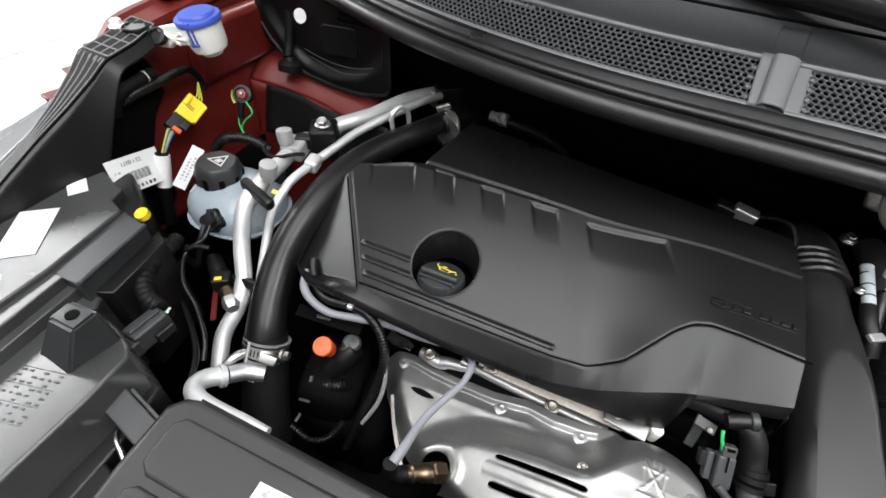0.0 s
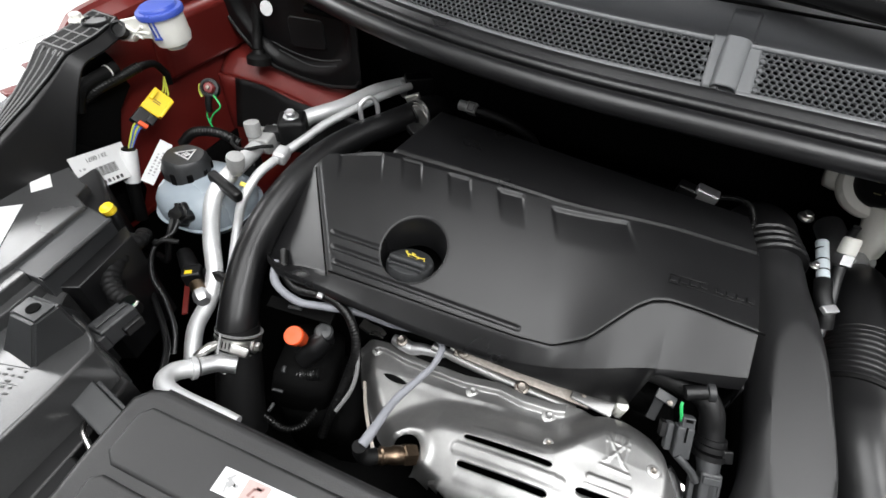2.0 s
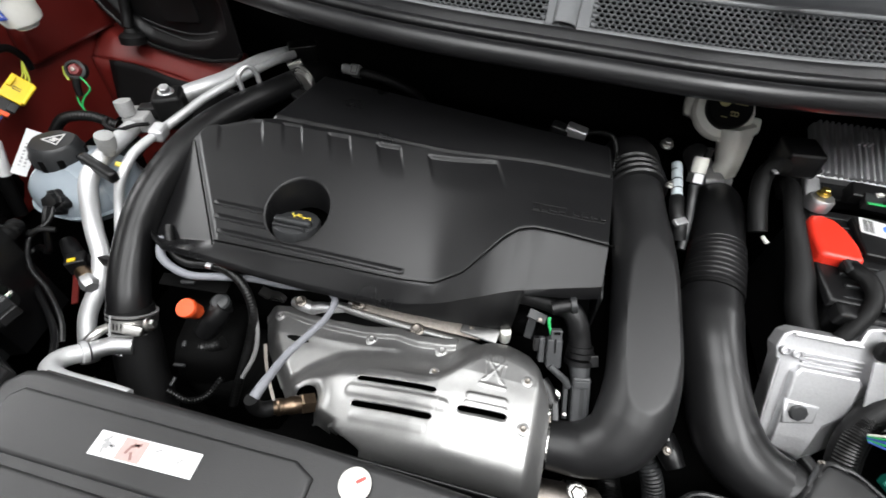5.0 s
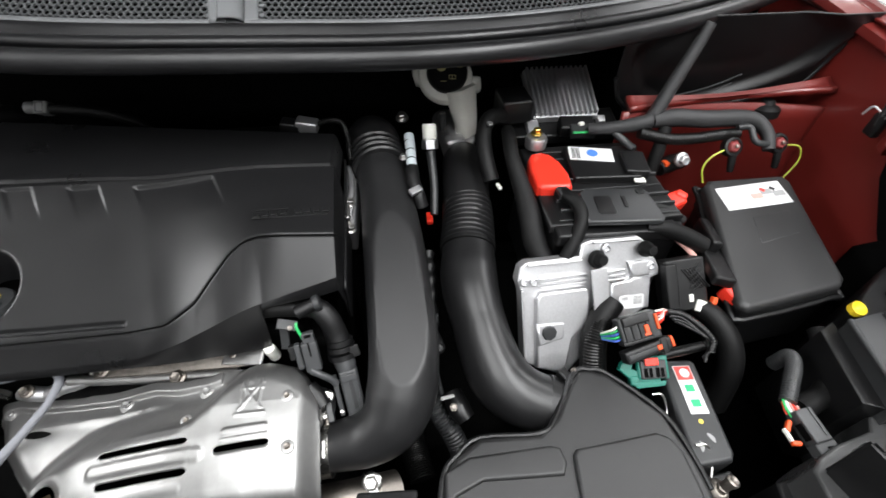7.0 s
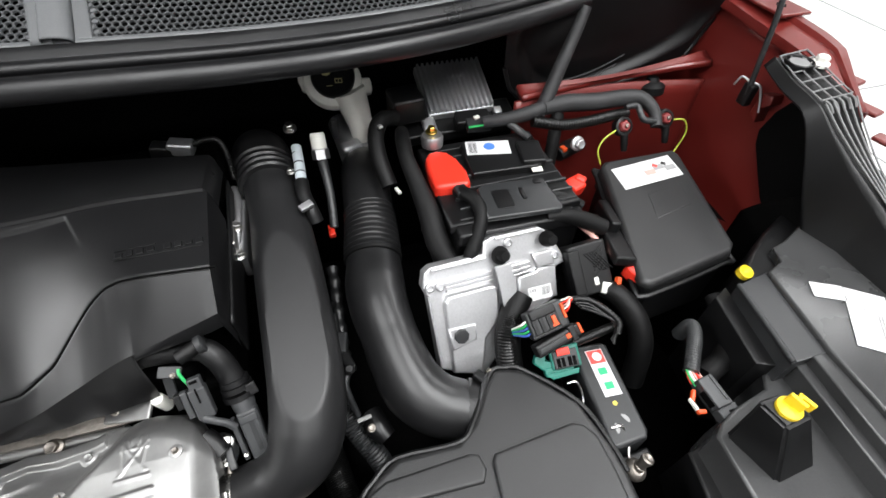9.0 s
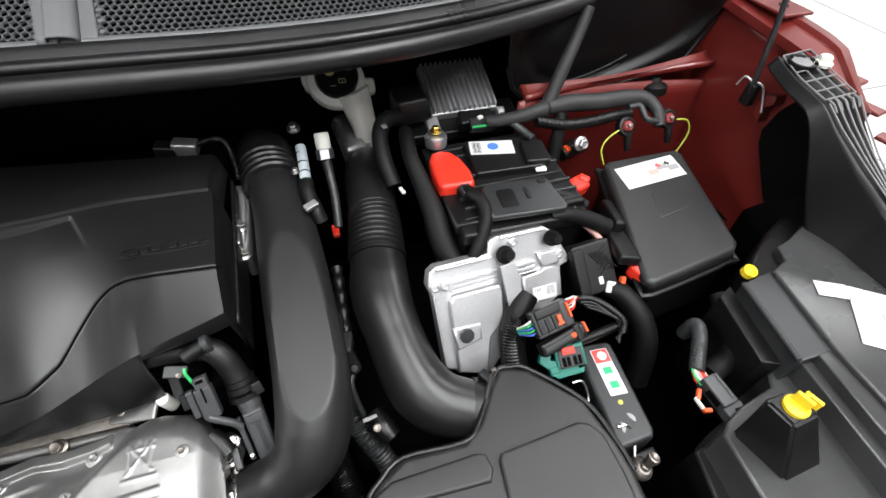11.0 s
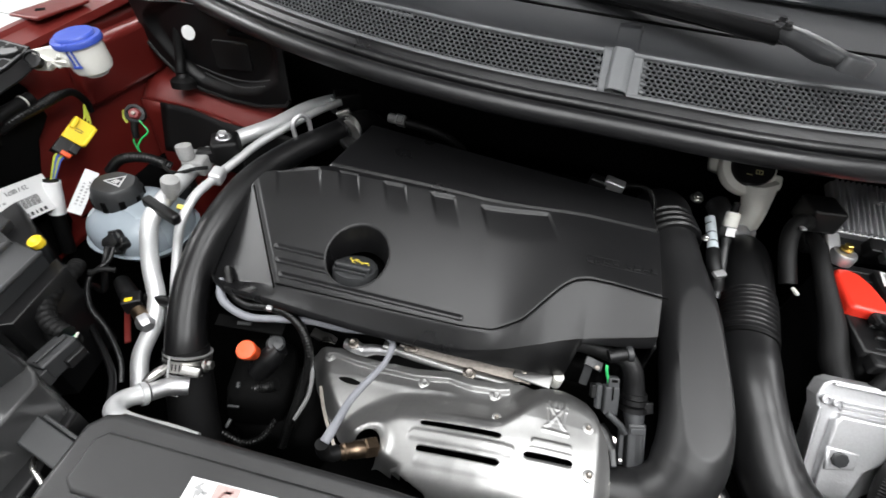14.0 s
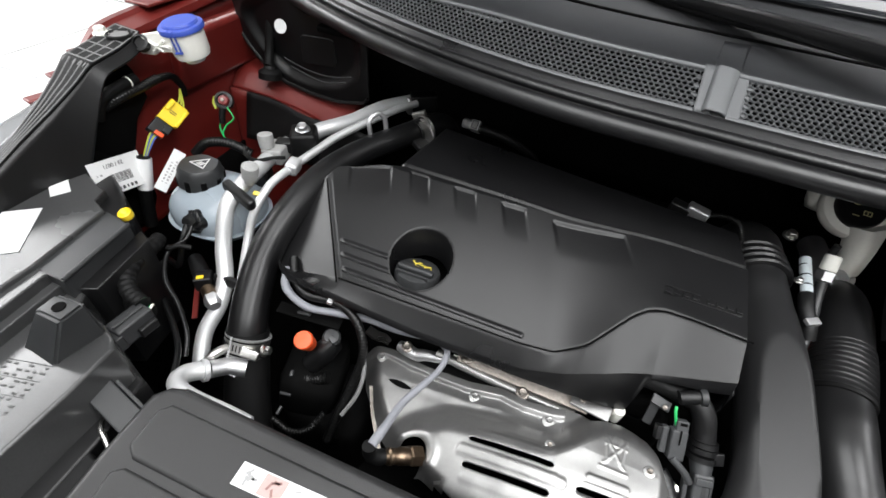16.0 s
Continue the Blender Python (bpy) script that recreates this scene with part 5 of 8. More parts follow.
def egg(c, r, p=2.4, n=40, m=24, squash_low=1.0):
    verts, faces = [], []
    for j in range(m + 1):
        b = math.pi * (j / m - 0.5)
        for i in range(n):
            a = 2 * math.pi * i / n
            def pw(v):
                return math.copysign(abs(v) ** (2 / p), v)
            verts.append((c[0] + r[0] * pw(math.cos(a)) * pw(math.cos(b)), c[1] + r[1] * pw(math.sin(a)) * pw(math.cos(b)), c[2] + r[2] * pw(math.sin(b))))
    for j in range(m):
        for i in range(n):
            a, b = j * n + i, j * n + (i + 1) % n
            faces.append((a, b, b + n, a + n))
    return verts, faces


v, f = egg((-0.709, 0.132, 0.909), (0.076, 0.067, 0.047), 2.25)
link_mesh("body", v, f, TANK, tank, "milky translucent tank body")
v, f = egg((-0.709, 0.132, 0.900), (0.0790, 0.0700, 0.0035), 2.5, 44, 6)
link_mesh("weld_seam", v, f, TANK, tank)
TC = pose(-0.731, 0.132, 0.948, -4, 4) @ Matrix.Diagonal((0.88, 0.88, 1.0, 1.0))
lathe("neck", [(0.030, -0.02), (0.030, 0.012), (0.028, 0.014)], TC, TANK, tank, seg=30)
lathe("cap", [(0.034, 0.0), (0.039, 0.002), (0.0395, 0.018), (0.036, 0.024), (0.035, 0.030), (0.031, 0.034), (0.0, 0.035)], TC, GREYPLASTIC, tank, "black notched screw cap", seg=72, lobes=6, lobe=0.025)
# Near-black blocks round the rim stand for the shaded grip notches.
for k in range(9):
    local_box("grip_notch", TC @ pose(0, 0, 0, 0, 0, 40 * k), (0.0385, 0, 0.010), (0.004, 0.0095, 0.018), PIT, tank, 0.0015)
TM2 = TC @ pose(0.004, 0.002, 0.0353, 0, 0, -8)


def triangle_mark(owner, m, r, mat, name="warning_mark"):
    bm = bmesh.new()
    out = [bm.verts.new((r * math.cos(a), r * math.sin(a), 0)) for a in (math.pi / 2, math.pi * 7 / 6, math.pi * 11 / 6)]
    inn = [bm.verts.new((0.82 * r * math.cos(a), 0.82 * r * math.sin(a), 0)) for a in (math.pi / 2, math.pi * 7 / 6, math.pi * 11 / 6)]
    for i in range(3):
        bm.faces.new((out[i], out[(i + 1) % 3], inn[(i + 1) % 3], inn[i]))
    for k in (-1, 0, 1):
        x = 0.2 * r * k
        a, b = -0.30 * r, 0.20 * r
        vs = [bm.verts.new((x - 0.05 * r, a, 0)), bm.verts.new((x + 0.05 * r, a, 0)), bm.verts.new((x + 0.13 * r, b, 0)), bm.verts.new((x + 0.03 * r, b, 0))]
        bm.faces.new(vs)
    rr = bmesh.ops.extrude_face_region(bm, geom=bm.faces[:])
    bmesh.ops.translate(bm, verts=[q for q in rr["geom"] if isinstance(q, bmesh.types.BMVert)], vec=(0, 0, 0.0006))
    bm.transform(m)
    return part(name, bm, mat, owner, "white printed warning triangle", smooth=False)


triangle_mark(tank, TM2, 0.020, WHITE)
LS = aim((-0.693, 0.070, 0.927), (0.05, -0.72, 0.68))
lathe("level_sensor", [(0.016, -0.012), (0.0165, 0.004), (0.014, 0.008), (0.011, 0.009), (0.010, 0.016), (0.0, 0.017)], LS, PLASTIC, tank, "black lobed level sensor plug", seg=32, lobes=4, lobe=0.14)
for k in range(4):
    bm = box_bm((0.005, 0.008, 0.012), 0.001)
    bm.transform(LS @ pose(0, 0, 0, 0, 0, 90 * k + 20) @ pose(0.0135, 0, 0.006))
    part("sensor_latch", bm, PLASTIC, tank)
tube("lead", [(-0.690, 0.052, 0.935), (-0.690, 0.034, 0.915), (-0.70, 0.02, 0.875), (-0.735, 0.030, 0.862), (-0.742, 0.018, 0.858), (-0.722, -0.006, 0.858), (-0.68, -0.034, 0.855), (-0.64, -0.060, 0.850), (-0.61, -0.085, 0.845), (-0.59, -0.115, 0.84)], 0.0045, GLOSSHOSE, tank, "thin black sensor lead", seg=8)
box("hose_stub", (-0.668, 0.19, 0.945), (0.04, 0.03, 0.03), PLASTIC, tank, (0, 0, 20), 0.006)

# ---- aluminium refrigerant pipes ----
ac = thing("refrigerant_pipes", "pair of dull aluminium refrigerant pipes with service ports", "pipes")
tube("suction_pipe", [(-0.515, 0.490, 0.988), (-0.560, 0.430, 0.988), (-0.588, 0.363, 0.985), (-0.606, 0.326, 0.986), (-0.622, 0.300, 0.985), (-0.626, 0.280, 0.980)], 0.0128, ALU, ac, "thick aluminium pipe", seg=22)
tube("suction_pipe", [(-0.655, 0.258, 0.974), (-0.655, 0.235, 0.975), (-0.649, 0.182, 0.975), (-0.645, 0.132, 0.972), (-0.647, 0.104, 0.962), (-0.646, 0.085, 0.945), (-0.639, 0.058, 0.905), (-0.622, 0.030, 0.872), (-0.612, -0.002, 0.850), (-0.616, -0.036, 0.824), (-0.605, -0.066, 0.80), (-0.59, -0.085, 0.79)], [0.012, 0.0125, 0.0125, 0.0122, 0.0120, 0.0118, 0.0118, 0.0120, 0.0115, 0.0115, 0.0115, 0.0115], ALU, ac, "thick aluminium pipe", seg=22, sub=9)
tube("liquid_pipe", [(-0.505, 0.455, 0.998), (-0.528, 0.411, 0.998), (-0.555, 0.346, 0.995), (-0.578, 0.290, 0.990), (-0.590, 0.245, 0.984), (-0.600, 0.205, 0.979)], 0.0068, ALU, ac, "thin aluminium pipe", seg=16)
tube("liquid_pipe", [(-0.600, 0.198, 0.979), (-0.605, 0.155, 0.976), (-0.606, 0.129, 0.968), (-0.609, 0.106, 0.950), (-0.612, 0.088, 0.92), (-0.606, 0.054, 0.88), (-0.598, 0.03, 0.86), (-0.58, 0.0, 0.84)], 0.0066, ALU, ac, "thin aluminium pipe", seg=16)
box("union_block", (-0.619, 0.258, 0.982), (0.043, 0.045, 0.054), RUBBER, ac, (0, 0, 30), 0.007, "black rubber-capped union block")
bolt((-0.619, 0.258, 1.0085), (0.1, -0.2, 1), 0.0085, CAST, ac, "union_bolt")
for a, b in (((-0.656, 0.209, 0.982), (-0.659, 0.214, 1.02)), ((-0.630, 0.132, 0.980), (-0.620, 0.134, 1.02))):
    a, b = Vector(a), Vector(b)
    lathe("service_port", [(0.008, 0), (0.008, 0.008), (0.0115, 0.010), (0.0125, 0.024), (0.0120, 0.031), (0.010, 0.032), (0.0, 0.0325)], aim(a, b - a), DULLALU, ac, "grey capped service port", seg=12)
box("adapter", (-0.650, 0.222, 0.978), (0.034, 0.040, 0.026), DULLALU, ac, (0, 0, 12), 0.004)
box("adapter_clip", (-0.642, 0.238, 0.984), (0.030, 0.020, 0.020), PLASTIC, ac, (0, 0, 20), 0.003)
box("pipe_clip", (-0.632, 0.108, 0.972), (0.062, 0.014, 0.018), PLASTIC, ac, (0, 12, -14), 0.005, "black plastic pipe clip")
box("pipe_clip", (-0.608, 0.026, 0.874), (0.056, 0.012, 0.014), PLASTIC, ac, (-30, 0, 0), 0.004)
box("hex_union", (-0.600, 0.198, 0.979), (0.020, 0.028, 0.020), ALU, ac, (0, 10, 12), 0.005)
lathe("yellow_ring", [(0.0088, -0.003), (0.0088, 0.003)], aim((-0.613, 0.127, 0.966), (0, -0.8, -0.6)), YELLOWINK, ac, "thin yellow marking ring", seg=16)
tube("return_pipe", [(-0.520, -0.062, 0.826), (-0.540, -0.072, 0.833), (-0.552, -0.090, 0.843)], 0.0118, CAST, ac, "dull grey pipe into the elbow", seg=20)
lathe("pipe_collar", [(0.0125, -0.004), (0.0148, -0.003), (0.0148, 0.003), (0.0125, 0.004)], aim((-0.555, -0.095, 0.846), (-0.45, -0.75, 0.45)), ALU, ac, "swaged aluminium collar", seg=24)
tube("fitting", [(-0.564, -0.082, 0.848), (-0.559, -0.074, 0.850), (-0.555, -0.064, 0.850), (-0.551, -0.054, 0.848)], [0.004, 0.0062, 0.0065, 0.005], STEEL, ac, "shiny bent fitting", seg=12)
tube("lower_pipe", [(-0.553, -0.091, 0.844), (-0.565, -0.110, 0.855), (-0.563, -0.126, 0.862), (-0.546, -0.136, 0.867), (-0.515, -0.138, 0.871), (-0.470, -0.136, 0.873), (-0.441, -0.135, 0.872)], [0.0120, 0.0120, 0.0118, 0.0112, 0.0095, 0.0075, 0.0060], ALU, ac, "bent aluminium elbow pipe", seg=22)
tube("wire_loop", [(-0.690, 0.20, 0.985), (-0.68, 0.185, 0.985), (-0.655, 0.178, 0.985), (-0.63, 0.19, 0.99), (-0.62, 0.205, 0.985)], 0.003, RUBBER, ac, seg=8)
tube("support_eye", [(-0.528, 0.318, 0.995), (-0.530, 0.322, 1.018), (-0.522, 0.338, 1.026), (-0.514, 0.345, 1.015), (-0.512, 0.345, 0.99)], 0.004, CAST, ac, seg=10)
box("pipe_end_block", (-0.500, 0.478, 0.992), (0.05, 0.03, 0.035), PLASTIC, ac, (0, 0, 35), 0.004)
lathe("pipe_end_ring", [(0.014, -0.004), (0.0165, -0.003), (0.0165, 0.003), (0.014, 0.004)], aim((-0.524, 0.464, 0.985), (0.5, 0.8, 0)), CAST, ac)

# ---- charge air hose ----
hose = thing("charge_hose", "glossy black charge air hose with steel clamps", "hose")
tube("upper_hose", [(-0.472, 0.392, 0.982), (-0.495, 0.344, 0.982), (-0.517, 0.306, 0.980), (-0.540, 0.255, 0.975), (-0.554, 0.205, 0.968), (-0.561, 0.151, 0.955), (-0.565, 0.098, 0.935), (-0.566, 0.054, 0.905), (-0.557, 0.014, 0.880), (-0.548, -0.012, 0.860), (-0.544, -0.026, 0.845)], [0.0200, 0.0200, 0.0205, 0.0215, 0.0225, 0.0235, 0.0240, 0.0250, 0.0255, 0.0265, 0.0270], GLOSSHOSE, hose, "smooth glossy black hose", seg=36, sub=10)
tube("lower_hose", [(-0.546, -0.020, 0.850), (-0.541, -0.035, 0.826), (-0.535, -0.051, 0.80), (-0.523, -0.079, 0.76), (-0.508, -0.107, 0.72)], [0.0290, 0.0300, 0.0310, 0.032, 0.033], RUBBER, hose, "matt black rubber lower hose", seg=34)
HW = Vector((0.05, -0.62, -0.78)).normalized()
lathe("clamp", [(0.0300, -0.008), (0.0308, -0.0075), (0.0308, 0.0075), (0.0300, 0.008)], aim((-0.5425, -0.031, 0.833), HW), STEEL, hose, "steel worm-drive clamp", seg=40)
lathe("clamp_edge", [(0.0290, -0.0012), (0.0312, -0.001), (0.0312, 0.001), (0.0290, 0.0012)], aim(Vector((-0.5425, -0.031, 0.833)) - HW * 0.012, HW), STEEL, hose, seg=40)
HV = Vector((0.0, -0.78, 0.62))
# Near-black bars on the band stand for its slots.
for k in range(9):
    a = math.radians(-52 + 9 * k)
    side_way = Vector((1, 0.05, 0.02)).normalized()
    c = Vector((-0.5425, -0.031, 0.833)) + (HV * math.cos(a) + side_way * math.sin(a)) * 0.0310
    bm = box_bm((0.0016, 0.0090, 0.0008), 0)
    bm.transform(Matrix.Translation(c) @ basis((0, 0, 0), side_way * math.cos(a) - HV * math.sin(a), -HW).to_3x3().to_4x4())
    part("band_slot", bm, PIT, hose, smooth=False)
for k in (-0.0135, 0.0125):
    lathe("sleeve_line", [(0.0302, -0.0009), (0.0316, -0.0007), (0.0316, 0.0007), (0.0302, 0.0009)], aim(Vector((-0.5425, -0.031, 0.833)) + HW * k, HW), RIBGREY, hose, "thin pale sleeve line", seg=40)
bm = box_bm((0.0030, 0.044, 0.0008), 0)
bm.transform(Matrix.Translation(Vector((-0.546, -0.031, 0.833)) + HW * 0.008 + HV * 0.0318) @ basis((0, 0, 0), (1, 0.05, 0.02), -HW).to_3x3().to_4x4())
part("sleeve_tick", bm, PALEINK, hose, "pale assembly mark", smooth=False)
box("worm_housing", (-0.519, -0.050, 0.846), (0.026, 0.014, 0.012), STEEL, hose, (40, 15, 10), 0.003, "clamp worm housing")
bolt((-0.503, -0.038, 0.848), (1, 0.25, 0.1), 0.0065, STEEL, hose, "clamp_screw")
PM = basis((-0.5360, -0.0685, 0.822), (1, 0.05, 0.02), (0, 0.62, 0.78))
for i, (px, py, pw, ph) in enumerate(((-0.020, 0.004, 0.010, 0.006), (-0.008, 0.0, 0.004, 0.012), (0.002, 0.003, 0.012, 0.0025), (0.002, -0.002, 0.010, 0.0025), (-0.010, -0.007, 0.030, 0.004))):
    bm = box_bm((pw, ph, 0.0006), 0)
    bm.transform(PM @ pose(px, py, 0.0032))
    part("print_bar", bm, WHITE, hose, smooth=False)
for k, dy in enumerate((0.0, 0.011, 0.020)):
    lathe("upper_clamp", [(0.0205, -0.0028), (0.0235, -0.0022), (0.0243, 0.0), (0.0235, 0.0022), (0.0205, 0.0028)], aim((-0.462 + 0.004 * k, 0.400 - dy, 0.983), (0.35, 0.93, 0.05)), STEEL, hose, "steel spring clamp", seg=36)
box("clamp_ear", (-0.478, 0.408, 1.004), (0.026, 0.008, 0.010), STEEL, hose, (0, -20, 20), 0.002)
tube("plastic_end", [(-0.474, 0.380, 0.982), (-0.458, 0.418, 0.982), (-0.444, 0.450, 0.965), (-0.435, 0.475, 0.92)], [0.0215, 0.022, 0.024, 0.024], PLASTIC, hose, seg=28)
box("end_bracket", (-0.452, 0.372, 0.972), (0.030, 0.040, 0.012), PLASTIC, hose, (0, 14, -30), 0.003)

# ---- parts between hose and shield ----
orange = thing("orange_cap", "round orange plastic protective cap", "cap")
lathe("cap", [(0.0105, -0.02), (0.0115, -0.002), (0.0128, 0.0), (0.0130, 0.007), (0.0118, 0.0092), (0.0, 0.0098)], aim((-0.452, -0.013, 0.868), (0.1, -0.45, 1)), ORANGE, orange, seg=30)
lathe("stem", [(0.0075, -0.06), (0.008, -0.02)], aim((-0.452, -0.013, 0.868), (0.1, -0.45, 1)), PLASTIC, orange)
cable("ribbed black conduit below the engine cover", [(-0.522, 0.074, 0.918), (-0.512, 0.060, 0.915), (-0.498, 0.044, 0.905), (-0.475, 0.036, 0.900), (-0.443, 0.040, 0.900), (-0.417, 0.040, 0.895), (-0.392, 0.030, 0.880), (-0.378, 0.012, 0.850), (-0.382, -0.012, 0.812), (-0.391, -0.044, 0.770), (-0.40, -0.07, 0.73)], 0.0062, CONDUIT, ridges=60, name="conduit")
cable("grey wire beside a ribbed conduit", [(-0.377, 0.014, 0.845), (-0.370, -0.004, 0.825), (-0.371, -0.024, 0.802), (-0.383, -0.048, 0.778)], 0.0030, RIBGREY)
bits = thing("coolant_outlet", "dark thermostat housing with plug connectors and clips", "housing")
# Near-black housing: the shade around it is put into its colour.
box("housing", (-0.46, 0.0, 0.76), (0.09, 0.11, 0.10), PIT, bits, (0, 10, 15), 0.03)
tube("black_plug", [(-0.452, -0.012, 0.810), (-0.436, 0.004, 0.832), (-0.425, 0.016, 0.845)], [0.015, 0.017, 0.013], PLASTIC, bits, "black round plug")
lathe("grey_boss", [(0.012, -0.01), (0.013, 0.006), (0.010, 0.009), (0.0, 0.010)], aim((-0.432, 0.018, 0.846), (0.2, -0.2, 1)), GREYPLASTIC, bits)
tube("ribbed_stub", [(-0.448, -0.030, 0.80), (-0.432, -0.026, 0.805), (-0.418, -0.020, 0.81)], 0.008, CONDUIT, bits, ridges=8, ridge=0.0012)
box("grey_clip", (-0.462, -0.062, 0.80), (0.016, 0.004, 0.004), GREYPLASTIC, bits, (0, 0, 10), 0.001)
box("grey_clip", (-0.455, -0.085, 0.80), (0.004, 0.012, 0.004), GREYPLASTIC, bits, (10, 0, 0), 0.001)
box("grey_clip", (-0.468, -0.036, 0.81), (0.006, 0.010, 0.006), GREYPLASTIC, bits, (10, 0, 20), 0.002)
tube("bottom_wire", [(-0.46, -0.095, 0.79), (-0.43, -0.098, 0.785), (-0.41, -0.085, 0.785), (-0.402, -0.06, 0.79)], 0.004, CONDUIT, bits, ridges=20, ridge=0.0006)
# Plate in near-black too, for the shade under the cover.
box("bracket_plate", (-0.475, 0.030, 0.862), (0.10, 0.018, 0.004), PIT, bits, (15, 0, 5), 0.002)
box("tab", (-0.480, 0.026, 0.868), (0.02, 0.005, 0.003), GREYPLASTIC, bits, (15, 0, 10), 0.001)
tube("shield_stay", [(-0.352, -0.015, 0.826), (-0.330, -0.05, 0.824), (-0.298, -0.090, 0.820)], 0.0022, MANIFOLD, bits, flat=lambda f: 0.4)

cable("thin black lead hanging from the coolant level sensor", [(-0.690, 0.064, 0.935), (-0.686, 0.040, 0.920), (-0.697, 0.011, 0.910), (-0.674, -0.022, 0.895), (-0.640, -0.040, 0.880), (-0.604, -0.067, 0.865), (-0.590, -0.090, 0.850)], 0.0033, GLOSSHOSE, name="wire")
cable("grey fabric strap round the sensor lead", [(-0.703, 0.020, 0.912), (-0.695, 0.014, 0.916), (-0.684, 0.022, 0.920), (-0.668, 0.030, 0.916)], 0.0038, RUBBER, name="strap", category="strap")
tg4 = box("conduit_clip", (-0.438, 0.036, 0.907), (0.008, 0.012, 0.006), CAST, None, (0, 20, 10), 0.002)
tagged(tg4, "small bright clip on a ribbed conduit", "clip")

sens_l = thing("pressure_sensor", "black pressure sensor with yellow mark on brass stub", "sensor")
tube("plug", [(-0.695, 0.045, 0.868), (-0.672, 0.030, 0.868), (-0.648, 0.014, 0.866)], [0.011, 0.013, 0.012], PLASTIC, sens_l)
box("plug_head", (-0.650, 0.016, 0.868), (0.026, 0.022, 0.024), PLASTIC, sens_l, (0, 0, 35), 0.003)
box("yellow_mark", (-0.648, 0.010, 0.8815), (0.010, 0.006, 0.002), YELLOW, sens_l, (0, 0, 35), 0.0005)
lathe("stub", [(0.010, 0), (0.010, 0.016), (0.008, 0.018)], aim((-0.636, 0.006, 0.866), (0.8, -0.5, -0.1)), BRONZE, sens_l, "brass coloured stub")
lathe("fitting", [(0.011, 0), (0.012, 0.012), (0.009, 0.02)], aim((-0.622, -0.003, 0.864), (0.8, -0.5, -0.1)), CAST, sens_l, seg=6)
box("red_strip", (-0.665, 0.0, 0.83), (0.008, 0.07, 0.004), PAINT, sens_l, (0, 0, 40), 0.001)


# ---- headlamps ----
def headlamp(mx, mz, side, label):
    """Headlamp unit: grey top housing, dark stepped seam, pyramid support and yellow vent cap. mx: mirrors the plan."""
    lamp = thing("headlamp", label, "headlamp", "headlamps")

    def o(pts):
        q = [(mx(x), y) for x, y in pts]
        return q if side < 0 else q[::-1]

    H = o([(-0.95, 0.085), (-0.885, 0.058), (-0.812, 0.028), (-0.788, 0.022), (-0.780, 0.0), (-0.752, -0.010), (-0.735, -0.116), (-0.733, -0.178), (-0.722, -0.30), (-0.71, -0.42), (-1.0, -0.42), (-1.0, 0.02)])
    prism("housing", H, mz(0.80), mz(0.985), LIGHTPLASTIC, lamp, 0.003, "dusty grey lamp housing")
    prism("rear_trim", o([(-0.97, 0.115), (-0.89, 0.090), (-0.815, 0.058), (-0.765, 0.028), (-0.735, 0.004), (-0.745, -0.02), (-0.99, 0.0)]), mz(0.80), mz(0.972), PLASTIC, lamp, 0.006, "curved black rear trim")
    prism("dark_band", o([(-0.756, -0.006), (-0.708, -0.013), (-0.690, -0.118), (-0.740, -0.118)]), mz(0.80), mz(0.979), GREYPLASTIC, lamp, 0.002, "dark flat band")
    tube("band_rib", [(mx(-0.706), -0.014, mz(0.980)), (mx(-0.698), -0.066, mz(0.980)), (mx(-0.690), -0.117, mz(0.980))], 0.0032, GREYPLASTIC, lamp, seg=10)
    prism("lower_step", o([(-0.712, 0.0), (-0.688, -0.010), (-0.672, -0.10), (-0.70, -0.112)]), mz(0.80), mz(0.956), PLASTIC, lamp, 0.002, "black lower step")
    prism("outer_ledge", o([(-0.742, -0.110), (-0.719, -0.107), (-0.711, -0.19), (-0.698, -0.42), (-0.728, -0.42), (-0.735, -0.19)]), mz(0.84), mz(0.978), LIGHTPLASTIC, lamp, 0.002)
    prism("inner_ledge", o([(-0.724, -0.102), (-0.707, -0.102), (-0.699, -0.188), (-0.683, -0.42), (-0.700, -0.42), (-0.716, -0.188)]), mz(0.84), mz(0.964), LIGHTPLASTIC, lamp, 0.002)
    prism("support_plate", o([(-0.745, -0.104), (-0.686, -0.108), (-0.676, -0.123), (-0.627, -0.132), (-0.600, -0.142), (-0.585, -0.153), (-0.580, -0.21), (-0.576, -0.42), (-0.75, -0.42)]), mz(0.86), lambda x, y: mz((0.951 if side < 0 else 0.938) + 0.05 * (mx(x) + 0.655)), LIGHTPLASTIC, lamp, 0.004, "grey support plate")
    prism("side_rail", o([(-0.61, -0.145), (-0.575, -0.150), (-0.560, -0.22), (-0.548, -0.42), (-0.60, -0.42)]), mz(0.80), mz(0.893), PLASTIC, lamp, 0.004, "black lower rail")
    # pyramid
    bm = bmesh.new()
    low = [(-0.692, -0.197), (-0.630, -0.204), (-0.614, -0.138), (-0.676, -0.114)]
    top = [(-0.640, -0.170), (-0.604, -0.170), (-0.604, -0.143), (-0.642, -0.146)]
    if side > 0:
        low = [(-0.668, -0.209), (-0.613, -0.214), (-0.594, -0.155), (-0.668, -0.130)]
        top = [(-0.636, -0.174), (-0.603, -0.177), (-0.5965, -0.149), (-0.630, -0.149)]
    a = [bm.verts.new((mx(x), y, mz(0.926))) for x, y in low]
    b = [bm.verts.new((mx(x), y, mz(1.010))) for x, y in top]
    for i in range(4):
        bm.faces.new((a[i], a[(i + 1) % 4], b[(i + 1) % 4], b[i]))
    cap = bm.faces.new(b)
